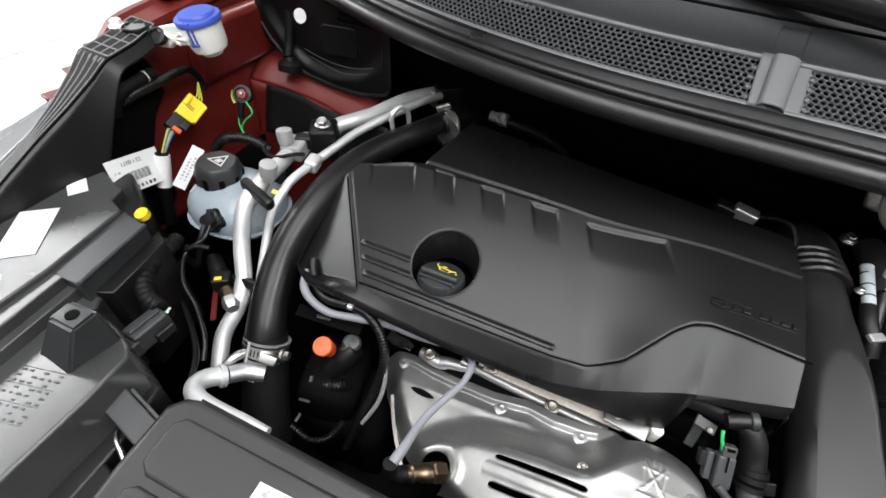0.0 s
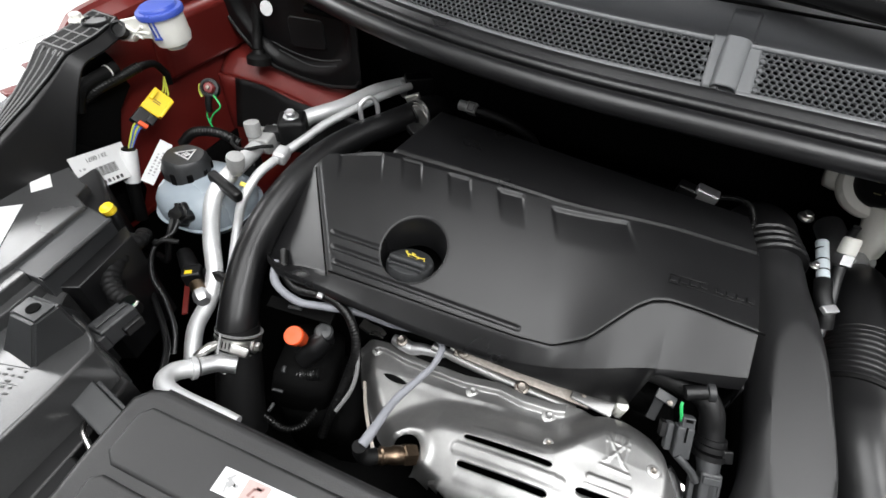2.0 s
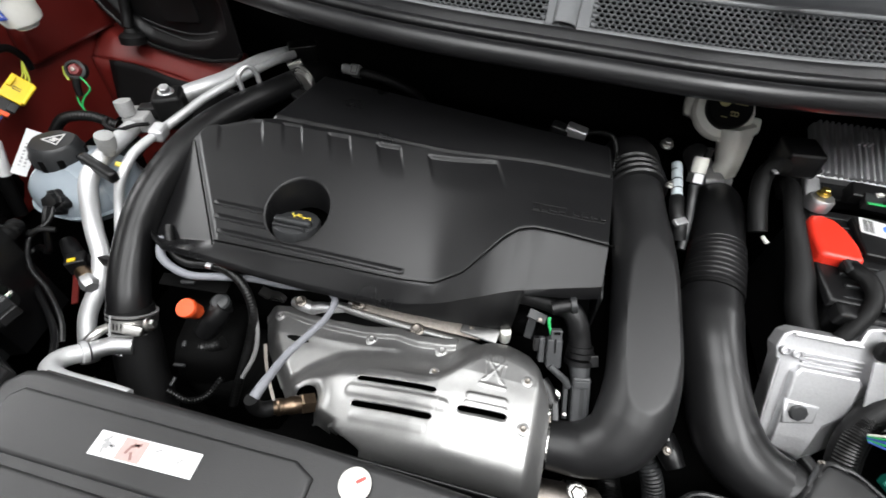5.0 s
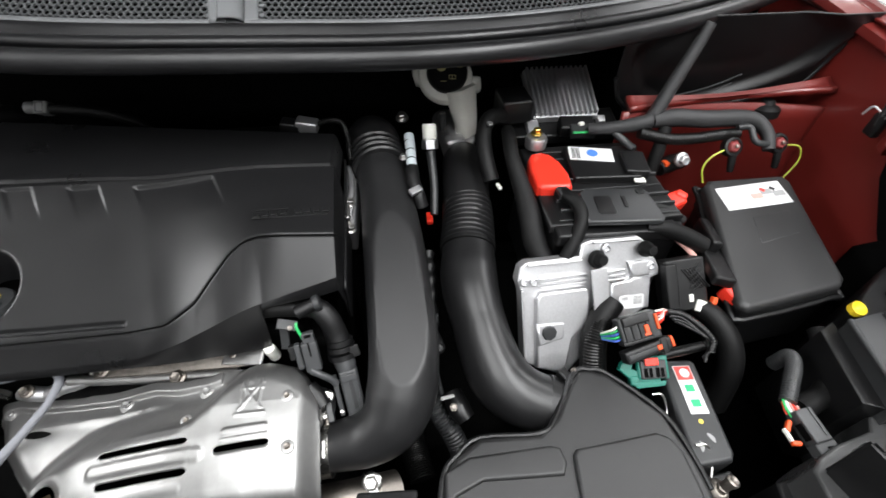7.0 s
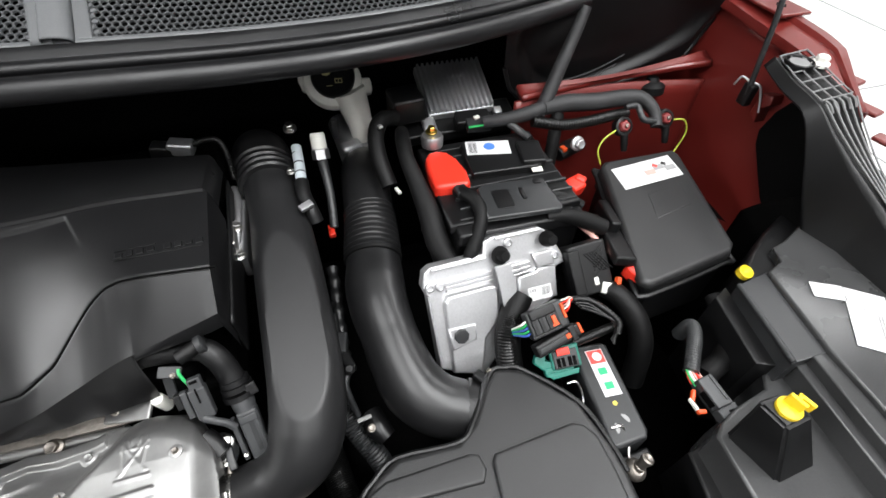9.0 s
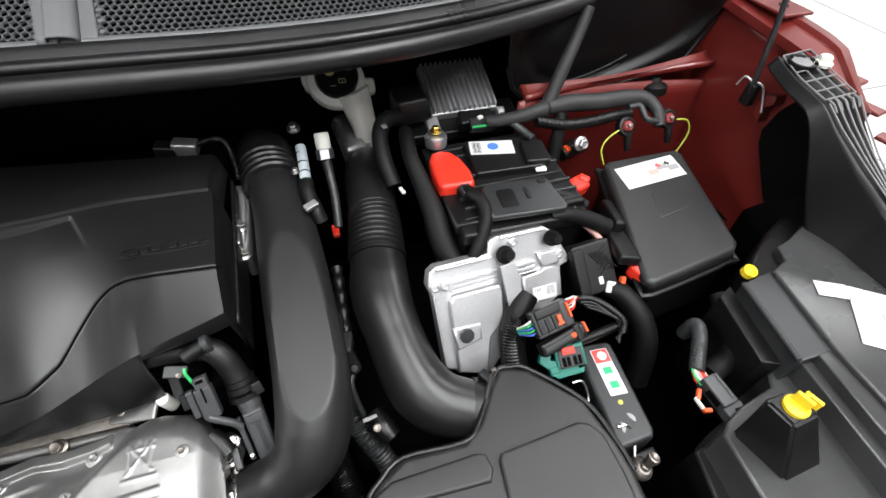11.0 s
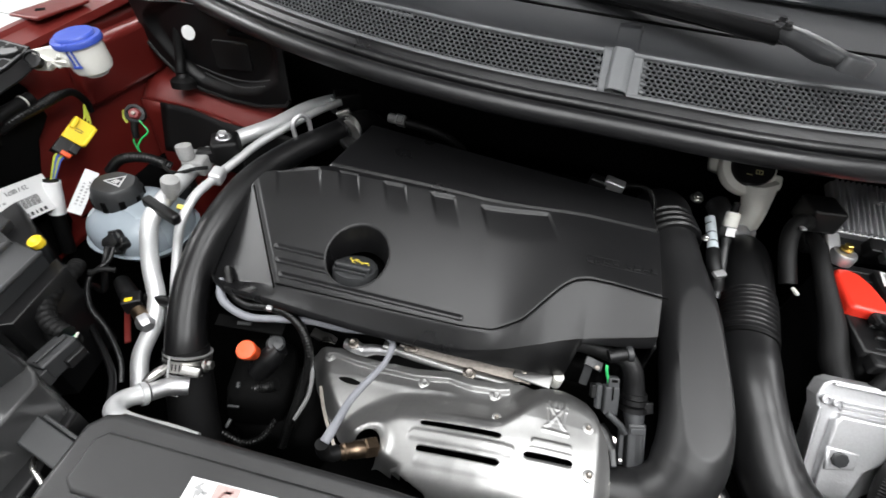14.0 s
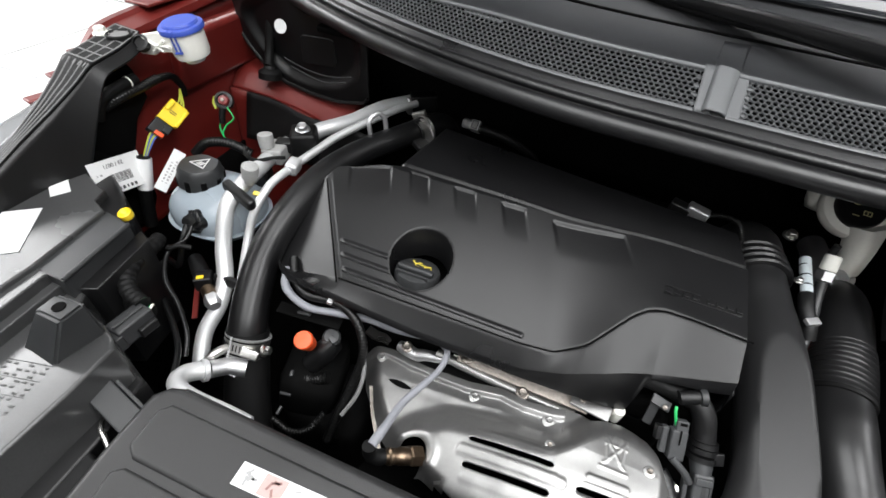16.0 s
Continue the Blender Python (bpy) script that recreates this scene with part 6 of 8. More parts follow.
    bmesh.ops.recalc_face_normals(bm, faces=bm.faces)
    bmesh.ops.bevel(bm, geom=[e for e in bm.edges if not e.is_boundary], offset=0.003, segments=2, affect="EDGES")
    part("pyramid_stop", bm, GREYPLASTIC if side < 0 else PLASTIC, lamp, "dark tapered bonnet stop")
    c = (mx(-0.622 if side < 0 else -0.6175), -0.157 if side < 0 else -0.1625, mz(1.0100))
    if side < 0:
        # Near-black disc on top stands for the socket hole's shade.
        lathe("socket_hole", [(0.0065, 0.0), (0.0065, 0.0012), (0.0, 0.0012)], pose(*c), PIT, lamp, seg=18)
    else:
        lathe("yellow_pad", [(0.0115, 0.0), (0.0115, 0.004), (0.010, 0.005), (0.0, 0.005)], pose(*c), YELLOW, lamp, "yellow plastic stop insert", seg=24)
        box("yellow_key", (c[0] + 0.003, c[1] + 0.001, c[2] + 0.010), (0.004, 0.016, 0.014), YELLOW, lamp, (0, 0, 18), 0.0012)
        box("yellow_key", (c[0] + 0.012, c[1] - 0.001, c[2] + 0.009), (0.004, 0.016, 0.012), YELLOW, lamp, (0, 0, 18), 0.0012)
        box("yellow_key", (c[0] + 0.0075, c[1] + 0.003, c[2] + 0.010), (0.009, 0.004, 0.010), YELLOW, lamp, (0, 0, 18), 0.0010)
    lathe("vent_cap", [(0.0086, -0.008), (0.0090, 0.0005), (0.0078, 0.0015), (0.0048, -0.003), (0.0, -0.005)], pose(mx(-0.729), 0.0, mz(0.981), 16, 0, 0), YELLOW, lamp, "yellow vent cap", seg=22)
    tube("rear_hose", [(mx(-0.712), 0.004, mz(0.93)), (mx(-0.705), -0.02, mz(0.925)), (mx(-0.700), -0.045, mz(0.915)), (mx(-0.680), -0.068, mz(0.908)), (mx(-0.652), -0.078, mz(0.905)), (mx(-0.640), -0.082, mz(0.905))], [0.012, 0.012, 0.012, 0.013, 0.014, 0.014], RUBBER, lamp, "black lamp harness boot")
    return lamp


def lens(mx, mz, lamp):
    """Clear outer lens with fine ribs, beside the wing bracket."""
    def place(u, v):
        y = 0.105 - 0.42 * u
        wide = 0.035 + 0.14 * step(0.0, 0.4, u)
        x = -0.882 - wide * v
        z = lerp_line([(-0.32, 0.93), (-0.07, 1.010), (0.0, 1.036), (0.06, 1.066), (0.105, 1.085)], y) + 0.014
        return (mx(x), y + 0.01 * v, mz(z - 0.010 * v - 0.04 * v**3))
    sheet("lens", 30, 12, place, LENS, lamp, "ribbed grey lens edge", thick=0.003)
    for k in range(14):
        v = 0.50 + 0.035 * k
        tube("lens_rib", [Vector(place(i / 12, v)) + Vector((0, 0, 0.001)) for i in range(13)], 0.0013, LENS, lamp, seg=6, sub=1)


lamp_l = headlamp(lambda x: x, lambda z: z, -1, "headlamp unit with grey housing, white labels and dark support")
lamp_r = headlamp(lambda x: -0.068 - x, lambda z: z - 0.061, 1, "headlamp unit with grey housing, white label and yellow insert")
for m in (((-0.846, -0.001, 0.9858), -32, 0.038, 0.024), ((-0.814, -0.090, 0.9858), -52, 0.086, 0.046)):
    lb = thing("lamp_label", "blank white paper label on the headlamp housing", "label", "lamp labels")
    label_plate(lb, pose(*m[0], 0, 0, m[1]), m[2], m[3])
lens(lambda x: x, lambda z: z, lamp_l)
lens(lambda x: -0.068 - x, lambda z: z - 0.061, lamp_r)
TB = pose(-0.642, -0.227, 0.9504, 0, -2.9, 12)
for i in range(6):
    for j in range(9):
        if (i * 3 + j * 2) % 7 < 5:
            bm = box_bm((0.0058 - 0.0012 * ((i + j) % 3), 0.0022, 0.0003), 0)
            bm.transform(TB @ pose(-0.024 + 0.0092 * i, 0.025 - 0.0062 * j, 0.0016))
            part("print_bar", bm, INK, lamp_l, smooth=False)
for j in range(4):
    bm = box_bm((0.056, 0.0005, 0.0003), 0)
    bm.transform(TB @ pose(-0.001, 0.0285 - 0.0186 * j, 0.0016))
    part("print_line", bm, INK, lamp_l, smooth=False)
box("connector", (-0.631, -0.106, 0.916), (0.026, 0.046, 0.028), GREYPLASTIC, lamp_l, (0, 0, -4), 0.003, "dark grey wiring connector")
tube("lamp_hose", [(-0.712, 0.016, 0.926), (-0.703, 0.002, 0.930), (-0.695, -0.030, 0.935), (-0.679, -0.062, 0.935), (-0.658, -0.077, 0.930), (-0.636, -0.081, 0.925)], [0.0105, 0.0105, 0.0105, 0.0110, 0.0105, 0.0100], RUBBER, lamp_l, "black hose into the lamp connector", ridges=16, ridge=0.0005)
box("connector_step", (-0.634, -0.131, 0.914), (0.032, 0.012, 0.022), GREYPLASTIC, lamp_l, (0, 0, -4), 0.002)
box("connector_rib", (-0.631, -0.106, 0.931), (0.006, 0.040, 0.003), GREYPLASTIC, lamp_l, (0, 0, -4), 0.001)
box("connector_tab", (-0.616, -0.098, 0.910), (0.010, 0.024, 0.014), PLASTIC, lamp_l, (0, 0, -4), 0.002)
for i, mm in enumerate((WHITEPL, BLUEWIRE, GREENWIRE, WHITEPL)):
    tube("wire", [(-0.622, -0.094 + 0.004 * i, 0.926), (-0.630, -0.083 + 0.003 * i, 0.920), (-0.642, -0.080 + 0.002 * i, 0.906)], 0.0017, mm, lamp_l, seg=6)
lab = thing("lamp_label", "white printed label on the headlamp housing", "label", "lamp labels")
LM = pose(0.742, -0.102, 0.9252, 0, 0, -37)
label_plate(lab, LM, 0.044, 0.084)
bars(lab, LM, 0.004, -0.008, 0.016, 0.036, 5, PALEINK, "barcode_bar")
for k in range(6):
    bars(lab, LM, -0.018, -0.030 + 0.011 * k, 0.018, 0.0016, 3, PALEINK, "print_bar", 0.8)
lab = thing("lamp_label", "blank white paper label on the headlamp housing", "label", "lamp labels")
label_plate(lab, pose(0.728, -0.055, 0.9252, 0, 0, -28), 0.036, 0.022)

# ---- front panel over the radiator ----
front = thing("radiator_cover", "black moulded plastic cover over the radiator", "front cover")
F = [(-0.518, -0.172), (-0.506, -0.157), (-0.490, -0.152), (-0.20, -0.150), (-0.05, -0.156), (0.06, -0.172), (0.075, -0.19), (0.08, -0.44), (-0.47, -0.44), (-0.505, -0.30), (-0.514, -0.235)]
prism("panel", F, 0.900, 0.943, MATTE, front, 0.010, "black moulded panel")
prism("raised_field", [(-0.494, -0.185), (-0.484, -0.174), (-0.20, -0.170), (-0.18, -0.18), (-0.18, -0.226), (-0.478, -0.230), (-0.490, -0.222)], 0.93, 0.9475, MATTE, front, 0.004)
prism("raised_field", [(-0.486, -0.246), (-0.476, -0.238), (-0.10, -0.236), (-0.09, -0.25), (-0.09, -0.40), (-0.45, -0.40)], 0.93, 0.9475, MATTE, front, 0.004)
box("side_bracket", (-0.560, -0.192, 0.915), (0.075, 0.028, 0.006), GREYPLASTIC, front, (0, 12, -12), 0.002, "grey side bracket")
box("side_bracket", (-0.548, -0.178, 0.905), (0.060, 0.004, 0.035), GREYPLASTIC, front, (0, 12, -12), 0.001)
tube("bracket_wire", [(-0.572, -0.200, 0.90), (-0.560, -0.214, 0.905), (-0.545, -0.222, 0.90), (-0.53, -0.232, 0.89)], 0.003, STEEL, front)
box("lower_lip", (-0.545, -0.262, 0.885), (0.06, 0.05, 0.012), PLASTIC, front, (0, 0, -10), 0.004)
sheet("rear_lip", 40, 3, lambda u, v: (-0.50 + 0.50 * u, -0.148 + 0.006 * v, 0.925 - 0.05 * v), PLASTIC, front, thick=0.003)
stick = thing("warning_sticker", "white and pink four-field warning sticker on the front cover", "sticker")
SM = pose(-0.330, -0.1995, 0.9480, 0, 0, 2.2) @ Matrix.Scale(0.88, 4)
label_plate(stick, SM, 0.114, 0.024)
BROWNINK = material("faded_red_brown_ink", (0.24, 0.13, 0.12), 0.5, bump=0.0)
PINKFIELD = material("dusty_pink_ink", (0.40, 0.30, 0.28), 0.5, bump=0.0)
for i in range(4):
    bm = box_bm((0.0265, 0.0215, 0.0004), 0)
    bm.transform(SM @ pose(-0.0425 + 0.0283 * i, 0, 0.0005))
    part("field", bm, (WHITE, PINKFIELD, WHITE, WHITE)[i], stick, smooth=False)
    for k in range(4):
        a = 2.1 * k + i
        bm = box_bm((0.010 - 0.001 * k, 0.0010 if i > 1 else 0.0026, 0.0003), 0)
        bm.transform(SM @ pose(-0.0425 + 0.0283 * i + 0.004 * math.cos(a), 0.006 * math.sin(a), 0.0008, 0, 0, 50 * k + 20 * i))
        part("print_mark", bm, (PALEINK, BROWNINK, PALEINK, PALEINK)[i], stick, smooth=False)
for rr in (0.0062, 0.0078, 0.0094):
    n = 26
    ring_v = [SM @ Vector((-0.0425 + q * math.cos(2 * math.pi * k / n), q * math.sin(2 * math.pi * k / n), 0.0010)) for q in (rr, rr + 0.0006) for k in range(n)]
    link_mesh("print_ring", ring_v, [(k, (k + 1) % n, n + (k + 1) % n, n + k) for k in range(n) if k % 7 < 5], PALEINK, stick, smooth=False)
for k in range(4):
    lathe("fan_blade", [(0.0020, 0), (0.0020, 0.0004), (0.0, 0.0004)], SM @ pose(-0.0425 + 0.0027 * math.cos(0.4 + k * math.pi / 2), 0.0027 * math.sin(0.4 + k * math.pi / 2), 0.0008), PALEINK, stick, seg=12)
seal_cap = thing("push_rivet", "round white plastic push rivet with a red mark", "rivet")
lathe("cap", [(0.0140, 0.0), (0.0140, 0.003), (0.011, 0.006), (0.008, 0.005), (0.0, 0.005)], pose(-0.143, -0.176, 0.946), WHITEPL, seal_cap, seg=30)
bm = box_bm((0.010, 0.003, 0.0006), 0)
bm.transform(pose(-0.138, -0.172, 0.9515, 0, 0, 40))
part("mark", bm, REDINK, seal_cap, smooth=False)
low = thing("bracket_tab", "dark steel bracket tab with a round hole below the shield", "bracket")
box("plate", (0.088, -0.150, 0.870), (0.060, 0.070, 0.008), PLASTIC, low, (-8, 0, -4), 0.003)
# Near-black disc laid on the plate stands for the hole.
lathe("hole", [(0.007, 0), (0.007, 0.0012), (0.0, 0.0012)], aim((0.085, -0.138, 0.876), (0, -0.14, 1)), PIT, low)
box("leg", (0.088, -0.15, 0.80), (0.03, 0.05, 0.14), PIT, low)
cat_pipe = thing("exhaust_pipe", "dull grey exhaust elbow with a clamp under the shield", "exhaust")
tube("elbow", [(-0.03, -0.102, 0.778), (0.02, -0.100, 0.784), (0.06, -0.097, 0.784), (0.095, -0.090, 0.770)], 0.0235, MANIFOLD, cat_pipe, seg=26)
lathe("clamp", [(0.0245, -0.006), (0.0265, -0.005), (0.0265, 0.005), (0.0245, 0.006)], aim((0.066, -0.096, 0.7835), (0.9, 0.15, -0.2)), STEEL, cat_pipe, "steel band clamp", seg=28)
bolt((0.070, -0.088, 0.806), (0, -0.3, 1), 0.008, STEEL, cat_pipe)


# ---- small parts behind and beside the cover ----
vent = thing("breather_pipe", "grey quick-connector on a thin black breather pipe", "pipe")
lathe("connector", [(0.0075, -0.016), (0.0088, -0.015), (0.0088, 0.002), (0.0082, 0.003)], aim((-0.384, 0.4275, 0.998), (1, -0.10, -0.03)), RIBGREY, vent, "grey quick connector", seg=16)
VC = basis((-0.3755, 0.427, 0.9975), (1, -0.10, -0.03), (0, 0.7, 0.7))
local_box("socket", VC, (0, 0, 0), (0.018, 0.019, 0.019), RIBGREY, vent, 0.0025, "square grey socket")
for a, b, w, h in ((0, 0.0065, 0.011, 0.0012), (0, -0.0065, 0.011, 0.0012), (0.0052, 0, 0.0012, 0.014), (-0.0052, 0, 0.0012, 0.014)):
    local_box("window_line", VC, (a, b, 0.0097), (w, h, 0.0006), GREYPLASTIC, vent, 0)
tube("pipe", [(-0.378, 0.427, 0.996), (-0.35, 0.427, 0.994), (-0.31, 0.43, 0.985), (-0.27, 0.44, 0.96), (-0.25, 0.445, 0.92)], 0.008, RUBBER, vent)
plug_r = thing("solenoid_plug", "grey solenoid plug with a thin twisted lead", "connector")
box("plug", (0.004, 0.366, 0.982), (0.032, 0.020, 0.018), CAST, plug_r, (0, 8, -10), 0.003)
box("plug_tip", (-0.02, 0.37, 0.978), (0.03, 0.02, 0.02), PLASTIC, plug_r, (0, 8, -10), 0.003)
tube("lead", [(0.018, 0.364, 0.984), (0.038, 0.362, 0.990), (0.056, 0.350, 0.992), (0.064, 0.328, 0.980), (0.064, 0.312, 0.955)], 0.0035, CONDUIT, plug_r, ridges=34, ridge=0.0006)
side = thing("throttle_flange", "shiny metal flange and bolts at the cover's end", "flange")
box("plate", (0.064, 0.25, 0.905), (0.010, 0.10, 0.05), CAST, side, (0, 0, -3), 0.004)
for y, z in ((0.300, 0.92), (0.235, 0.93), (0.20, 0.915)):
    bolt((0.060, y, z + 0.008), (0.3, 0, 1), 0.006, STEEL, side)
tube("stay", [(0.058, 0.318, 0.935), (0.063, 0.28, 0.936), (0.062, 0.24, 0.934), (0.057, 0.20, 0.925)], 0.005, CAST, side)
s = bolt((0.146, 0.404, 0.962), (0, -0.2, 1), 0.007, STEEL, None, "loose_bolt")
tagged(s, "shiny flanged bolt head beside the duct", "bolt")

# breather hose and solenoid below the cover's corner
purge = thing("purge_valve", "dark grey purge valve with a connector on a black hose", "valve")
tube("hose", [(-0.045, 0.085, 0.915), (-0.030, 0.074, 0.932), (-0.010, 0.074, 0.930), (0.010, 0.072, 0.928), (0.024, 0.068, 0.930)], 0.0105, RUBBER, purge, "black rubber hose", seg=20)
tube("elbow_hose", [(0.018, 0.070, 0.930), (0.028, 0.066, 0.930), (0.037, 0.058, 0.921), (0.042, 0.050, 0.908), (0.0455, 0.042, 0.897)], [0.011, 0.0125, 0.0125, 0.0128, 0.0132], PLASTIC, purge, "dark grey elbow", seg=20)
tube("side_stub", [(0.004, 0.060, 0.937), (0.016, 0.064, 0.940), (0.028, 0.067, 0.943)], 0.0078, PLASTIC, purge, seg=14)
lathe("small_clip", [(0.0085, -0.004), (0.0100, -0.003), (0.0100, 0.003), (0.0085, 0.004)], aim((0.027, 0.067, 0.943), (0.9, 0.2, 0.2)), GREYPLASTIC, purge, seg=16)
VW = Vector((0.12, -0.62, -0.75))
for k, r in ((0.0, 0.0150), (0.007, 0.0162), (0.016, 0.0172)):
    lathe("collar", [(0.0125, -0.0035), (r, -0.003), (r, 0.003), (0.0125, 0.0035)], aim(Vector((0.0460, 0.042, 0.898)) + VW * k, VW), PLASTIC, purge, seg=24)
box("clamp_tab", (0.062, 0.029, 0.896), (0.012, 0.004, 0.014), PLASTIC, purge, (-40, 0, 20), 0.0015)
VB = basis((0.0555, -0.001, 0.861), (0.985, 0.17, 0.02), (-0.20, 0.66, 0.73))
tube("neck", [(0.0480, 0.030, 0.886), (0.0500, 0.023, 0.881), (0.0515, 0.016, 0.876)], [0.0125, 0.0120, 0.0105], FADED, purge, "grey valve neck", seg=20)
local_box("body", VB, (0, -0.002, 0), (0.021, 0.056, 0.016), FADED, purge, 0.003, "grey slender valve body")
local_box("body_groove", VB, (0.001, 0.0, 0.0079), (0.005, 0.040, 0.0010), GREYPLASTIC, purge, 0.0004)
local_box("body_rib", VB, (0.0075, 0.0, 0.0083), (0.0022, 0.046, 0.0022), FADED, purge, 0.0006)
local_box("body_step", VB, (0.0, 0.018, 0.0085), (0.018, 0.008, 0.003), FADED, purge, 0.001)
local_box("guide", VB, (-0.0165, -0.002, -0.001), (0.0052, 0.048, 0.009), FADED, purge, 0.0012, "grey guide bar")
bolt(VB @ Vector((-0.0165, -0.020, 0.0040)), (0, -0.3, 1), 0.0018, STEEL, purge, "guide_screw")
local_box("body_clip", VB, (0.004, -0.024, 0.0088), (0.022, 0.0030, 0.003), PLASTIC, purge, 0.0006, rot=(0, 0, 38))
CW = basis((0.013, 0.028, 0.904), (0.985, 0.17, 0.02), (-0.17, 0.62, 0.77))
local_box("connector", CW, (0.002, -0.004, 0.0), (0.017, 0.034, 0.014), FADED, purge, 0.002, "grey plug connector")
local_box("connector_head", CW, (0.003, 0.017, 0.001), (0.013, 0.014, 0.011), FADED, purge, 0.0015)
# Slot and groove are near-black insets, shade put into colour.
local_box("connector_slot", CW, (0.003, 0.021, 0.0078), (0.007, 0.003, 0.001), PIT, purge, 0)
local_box("connector_groove", CW, (0.002, 0.006, 0.0082), (0.0015, 0.016, 0.001), PIT, purge, 0)
local_box("connector_ear", CW, (-0.0115, -0.002, -0.003), (0.007, 0.030, 0.010), FADED, purge, 0.002)
local_box("connector_ear", CW, (-0.018, 0.004, -0.004), (0.006, 0.016, 0.010), PLASTIC, purge, 0.001)
tube("link", [(0.014, 0.012, 0.893), (0.024, 0.008, 0.888), (0.034, 0.005, 0.881), (0.040, 0.002, 0.874)], [0.0045, 0.0040, 0.0040, 0.0045], FADED, purge, "grey link arm", seg=10)
tube("wire", [(0.003, 0.050, 0.933), (0.003, 0.046, 0.931), (0.005, 0.042, 0.926), (0.009, 0.037, 0.918)], 0.0017, GREENWIRE, purge, "green wire", seg=8)
stay = thing("plug_stay", "small bent dark grey stay behind the plug", "bracket")
bm = box_bm((0.010, 0.030, 0.003), 0.001)
bm.transform(pose(-0.015, 0.050, 0.906, 62, 0, -8))
part("arm", bm, GREYPLASTIC, stay)
bm = box_bm((0.022, 0.012, 0.003), 0.001)
bm.transform(pose(-0.010, 0.056, 0.922, 20, 12, -8))
part("foot", bm, GREYPLASTIC, stay)
bolt((-0.006, 0.050, 0.924), (0, -0.4, 1), 0.002, MANIFOLD, stay)
tube("elbow", [(0.008, 0.002, 0.872), (0.016, -0.006, 0.868), (0.024, -0.018, 0.862)], 0.010, PLASTIC, purge)
cap_b = thing("actuator_rod", "dark actuator housing with small bolts beside the turbo", "actuator")
lathe("housing", [(0.018, 0), (0.020, 0.01), (0.016, 0.016), (0.0, 0.017)], aim((0.012, -0.008, 0.846), (0.6, -0.3, 0.6)), GREYPLASTIC, cap_b)
box("arm", (0.030, -0.022, 0.858), (0.008, 0.026, 0.006), GREYPLASTIC, cap_b, (20, 0, 10), 0.002)
bolt((0.027, -0.006, 0.862), (0.2, -0.3, 1), 0.0055, STEEL, cap_b)
tube("tie", [(0.027, -0.012, 0.860), (0.027, -0.024, 0.852), (0.026, -0.034, 0.848)], [0.0035, 0.0030, 0.0035], MANIFOLD, cap_b, seg=10)

braid2 = thing("braided_hose", "dark braided hose below the turbo duct", "hose")
tube("hose", [(0.115, 0.0, 0.74), (0.120, -0.03, 0.735), (0.128, -0.07, 0.73)], 0.017, CONDUIT, braid2, ridges=30, ridge=0.0008)
rail = thing("wiring_rail", "black clipped wiring rail beside the turbo duct", "wiring")
tube("rail", [(0.165, 0.20, 0.86), (0.163, 0.15, 0.85), (0.160, 0.10, 0.835), (0.158, 0.07, 0.82)], 0.008, PLASTIC, rail, ridges=7, ridge=0.0015)

# ---- brake fluid reservoir ----
res = thing("brake_reservoir", "ivory brake fluid reservoir with a black screw cap", "reservoir")
RM = pose(0.2254, 0.4586, 1.006, 42, 4, 0)
lathe("cap", [(0.031, -0.006), (0.0335, -0.004), (0.0335, 0.006), (0.031, 0.010), (0.0, 0.0105)], RM, GLOSSHOSE, res, "black cap with printed symbols", seg=40)
lathe("neck", [(0.0, -0.040), (0.030, -0.040), (0.040, -0.034), (0.0455, -0.024), (0.0460, -0.016), (0.0435, -0.009), (0.035, -0.004)], RM, WHITEPL, res, "ivory flared neck", seg=40)
local_box("body", RM, (-0.006, 0.020, -0.044), (0.092, 0.056, 0.044), WHITEPL, res, 0.020, "ivory moulded tank")
local_box("side_lug", RM, (0.050, -0.010, -0.026), (0.022, 0.026, 0.022), WHITEPL, res, 0.007)
tube("column", [(0.245, 0.448, 0.985), (0.251, 0.440, 0.955), (0.2555, 0.436, 0.930), (0.2575, 0.434, 0.905)], [0.027, 0.023, 0.020, 0.0185], WHITEPL, res, "ivory tapered outlet column", seg=24, flat=lambda f: 0.8)
box("outlet_foot", (0.257, 0.428, 0.893), (0.030, 0.028, 0.030), DULLALU, res, (9, 0, -3), 0.006, "grey outlet foot")
lathe("nozzle", [(0.005, 0), (0.006, 0.02), (0.004, 0.03)], aim((0.212, 0.410, 0.962), (0, -0.1, -1)), GREYPLASTIC, res)
MM = RM @ pose(0, 0, 0.0106)
triangle_mark(res, MM @ pose(0.013, 0.010, 0), 0.011, CAPINK, "cap_mark")
lathe("cap_mark", [(0.0085, 0), (0.0085, 0.0005), (0.0, 0.0005)], MM @ pose(-0.011, 0.006, 0), CAPINK, res, seg=20)
for bx, by, bw, bh in ((0.006, -0.008, 0.010, 0.0012), (0.006, -0.014, 0.010, 0.0012), (0.0015, -0.011, 0.0012, 0.007), (0.0065, -0.011, 0.0012, 0.007), (0.0115, -0.011, 0.0012, 0.007), (-0.008, -0.018, 0.009, 0.0012)):
    bm = box_bm((bw, bh, 0.0005), 0)
    bm.transform(MM @ pose(bx, by, 0))
    part("cap_mark", bm, CAPINK, res, smooth=False)
master = thing("master_cylinder", "cast grey brake master cylinder under the reservoir", "cylinder")
tube("cylinder", [(0.225, 0.50, 0.895), (0.230, 0.44, 0.895), (0.234, 0.385, 0.888)], 0.020, CAST, master, seg=24)
box("lug", (0.232, 0.400, 0.915), (0.034, 0.022, 0.014), CAST, master, (0, 0, 15), 0.006)
nip = thing("fluid_union", "white capped fuel line union with a black lead", "union")
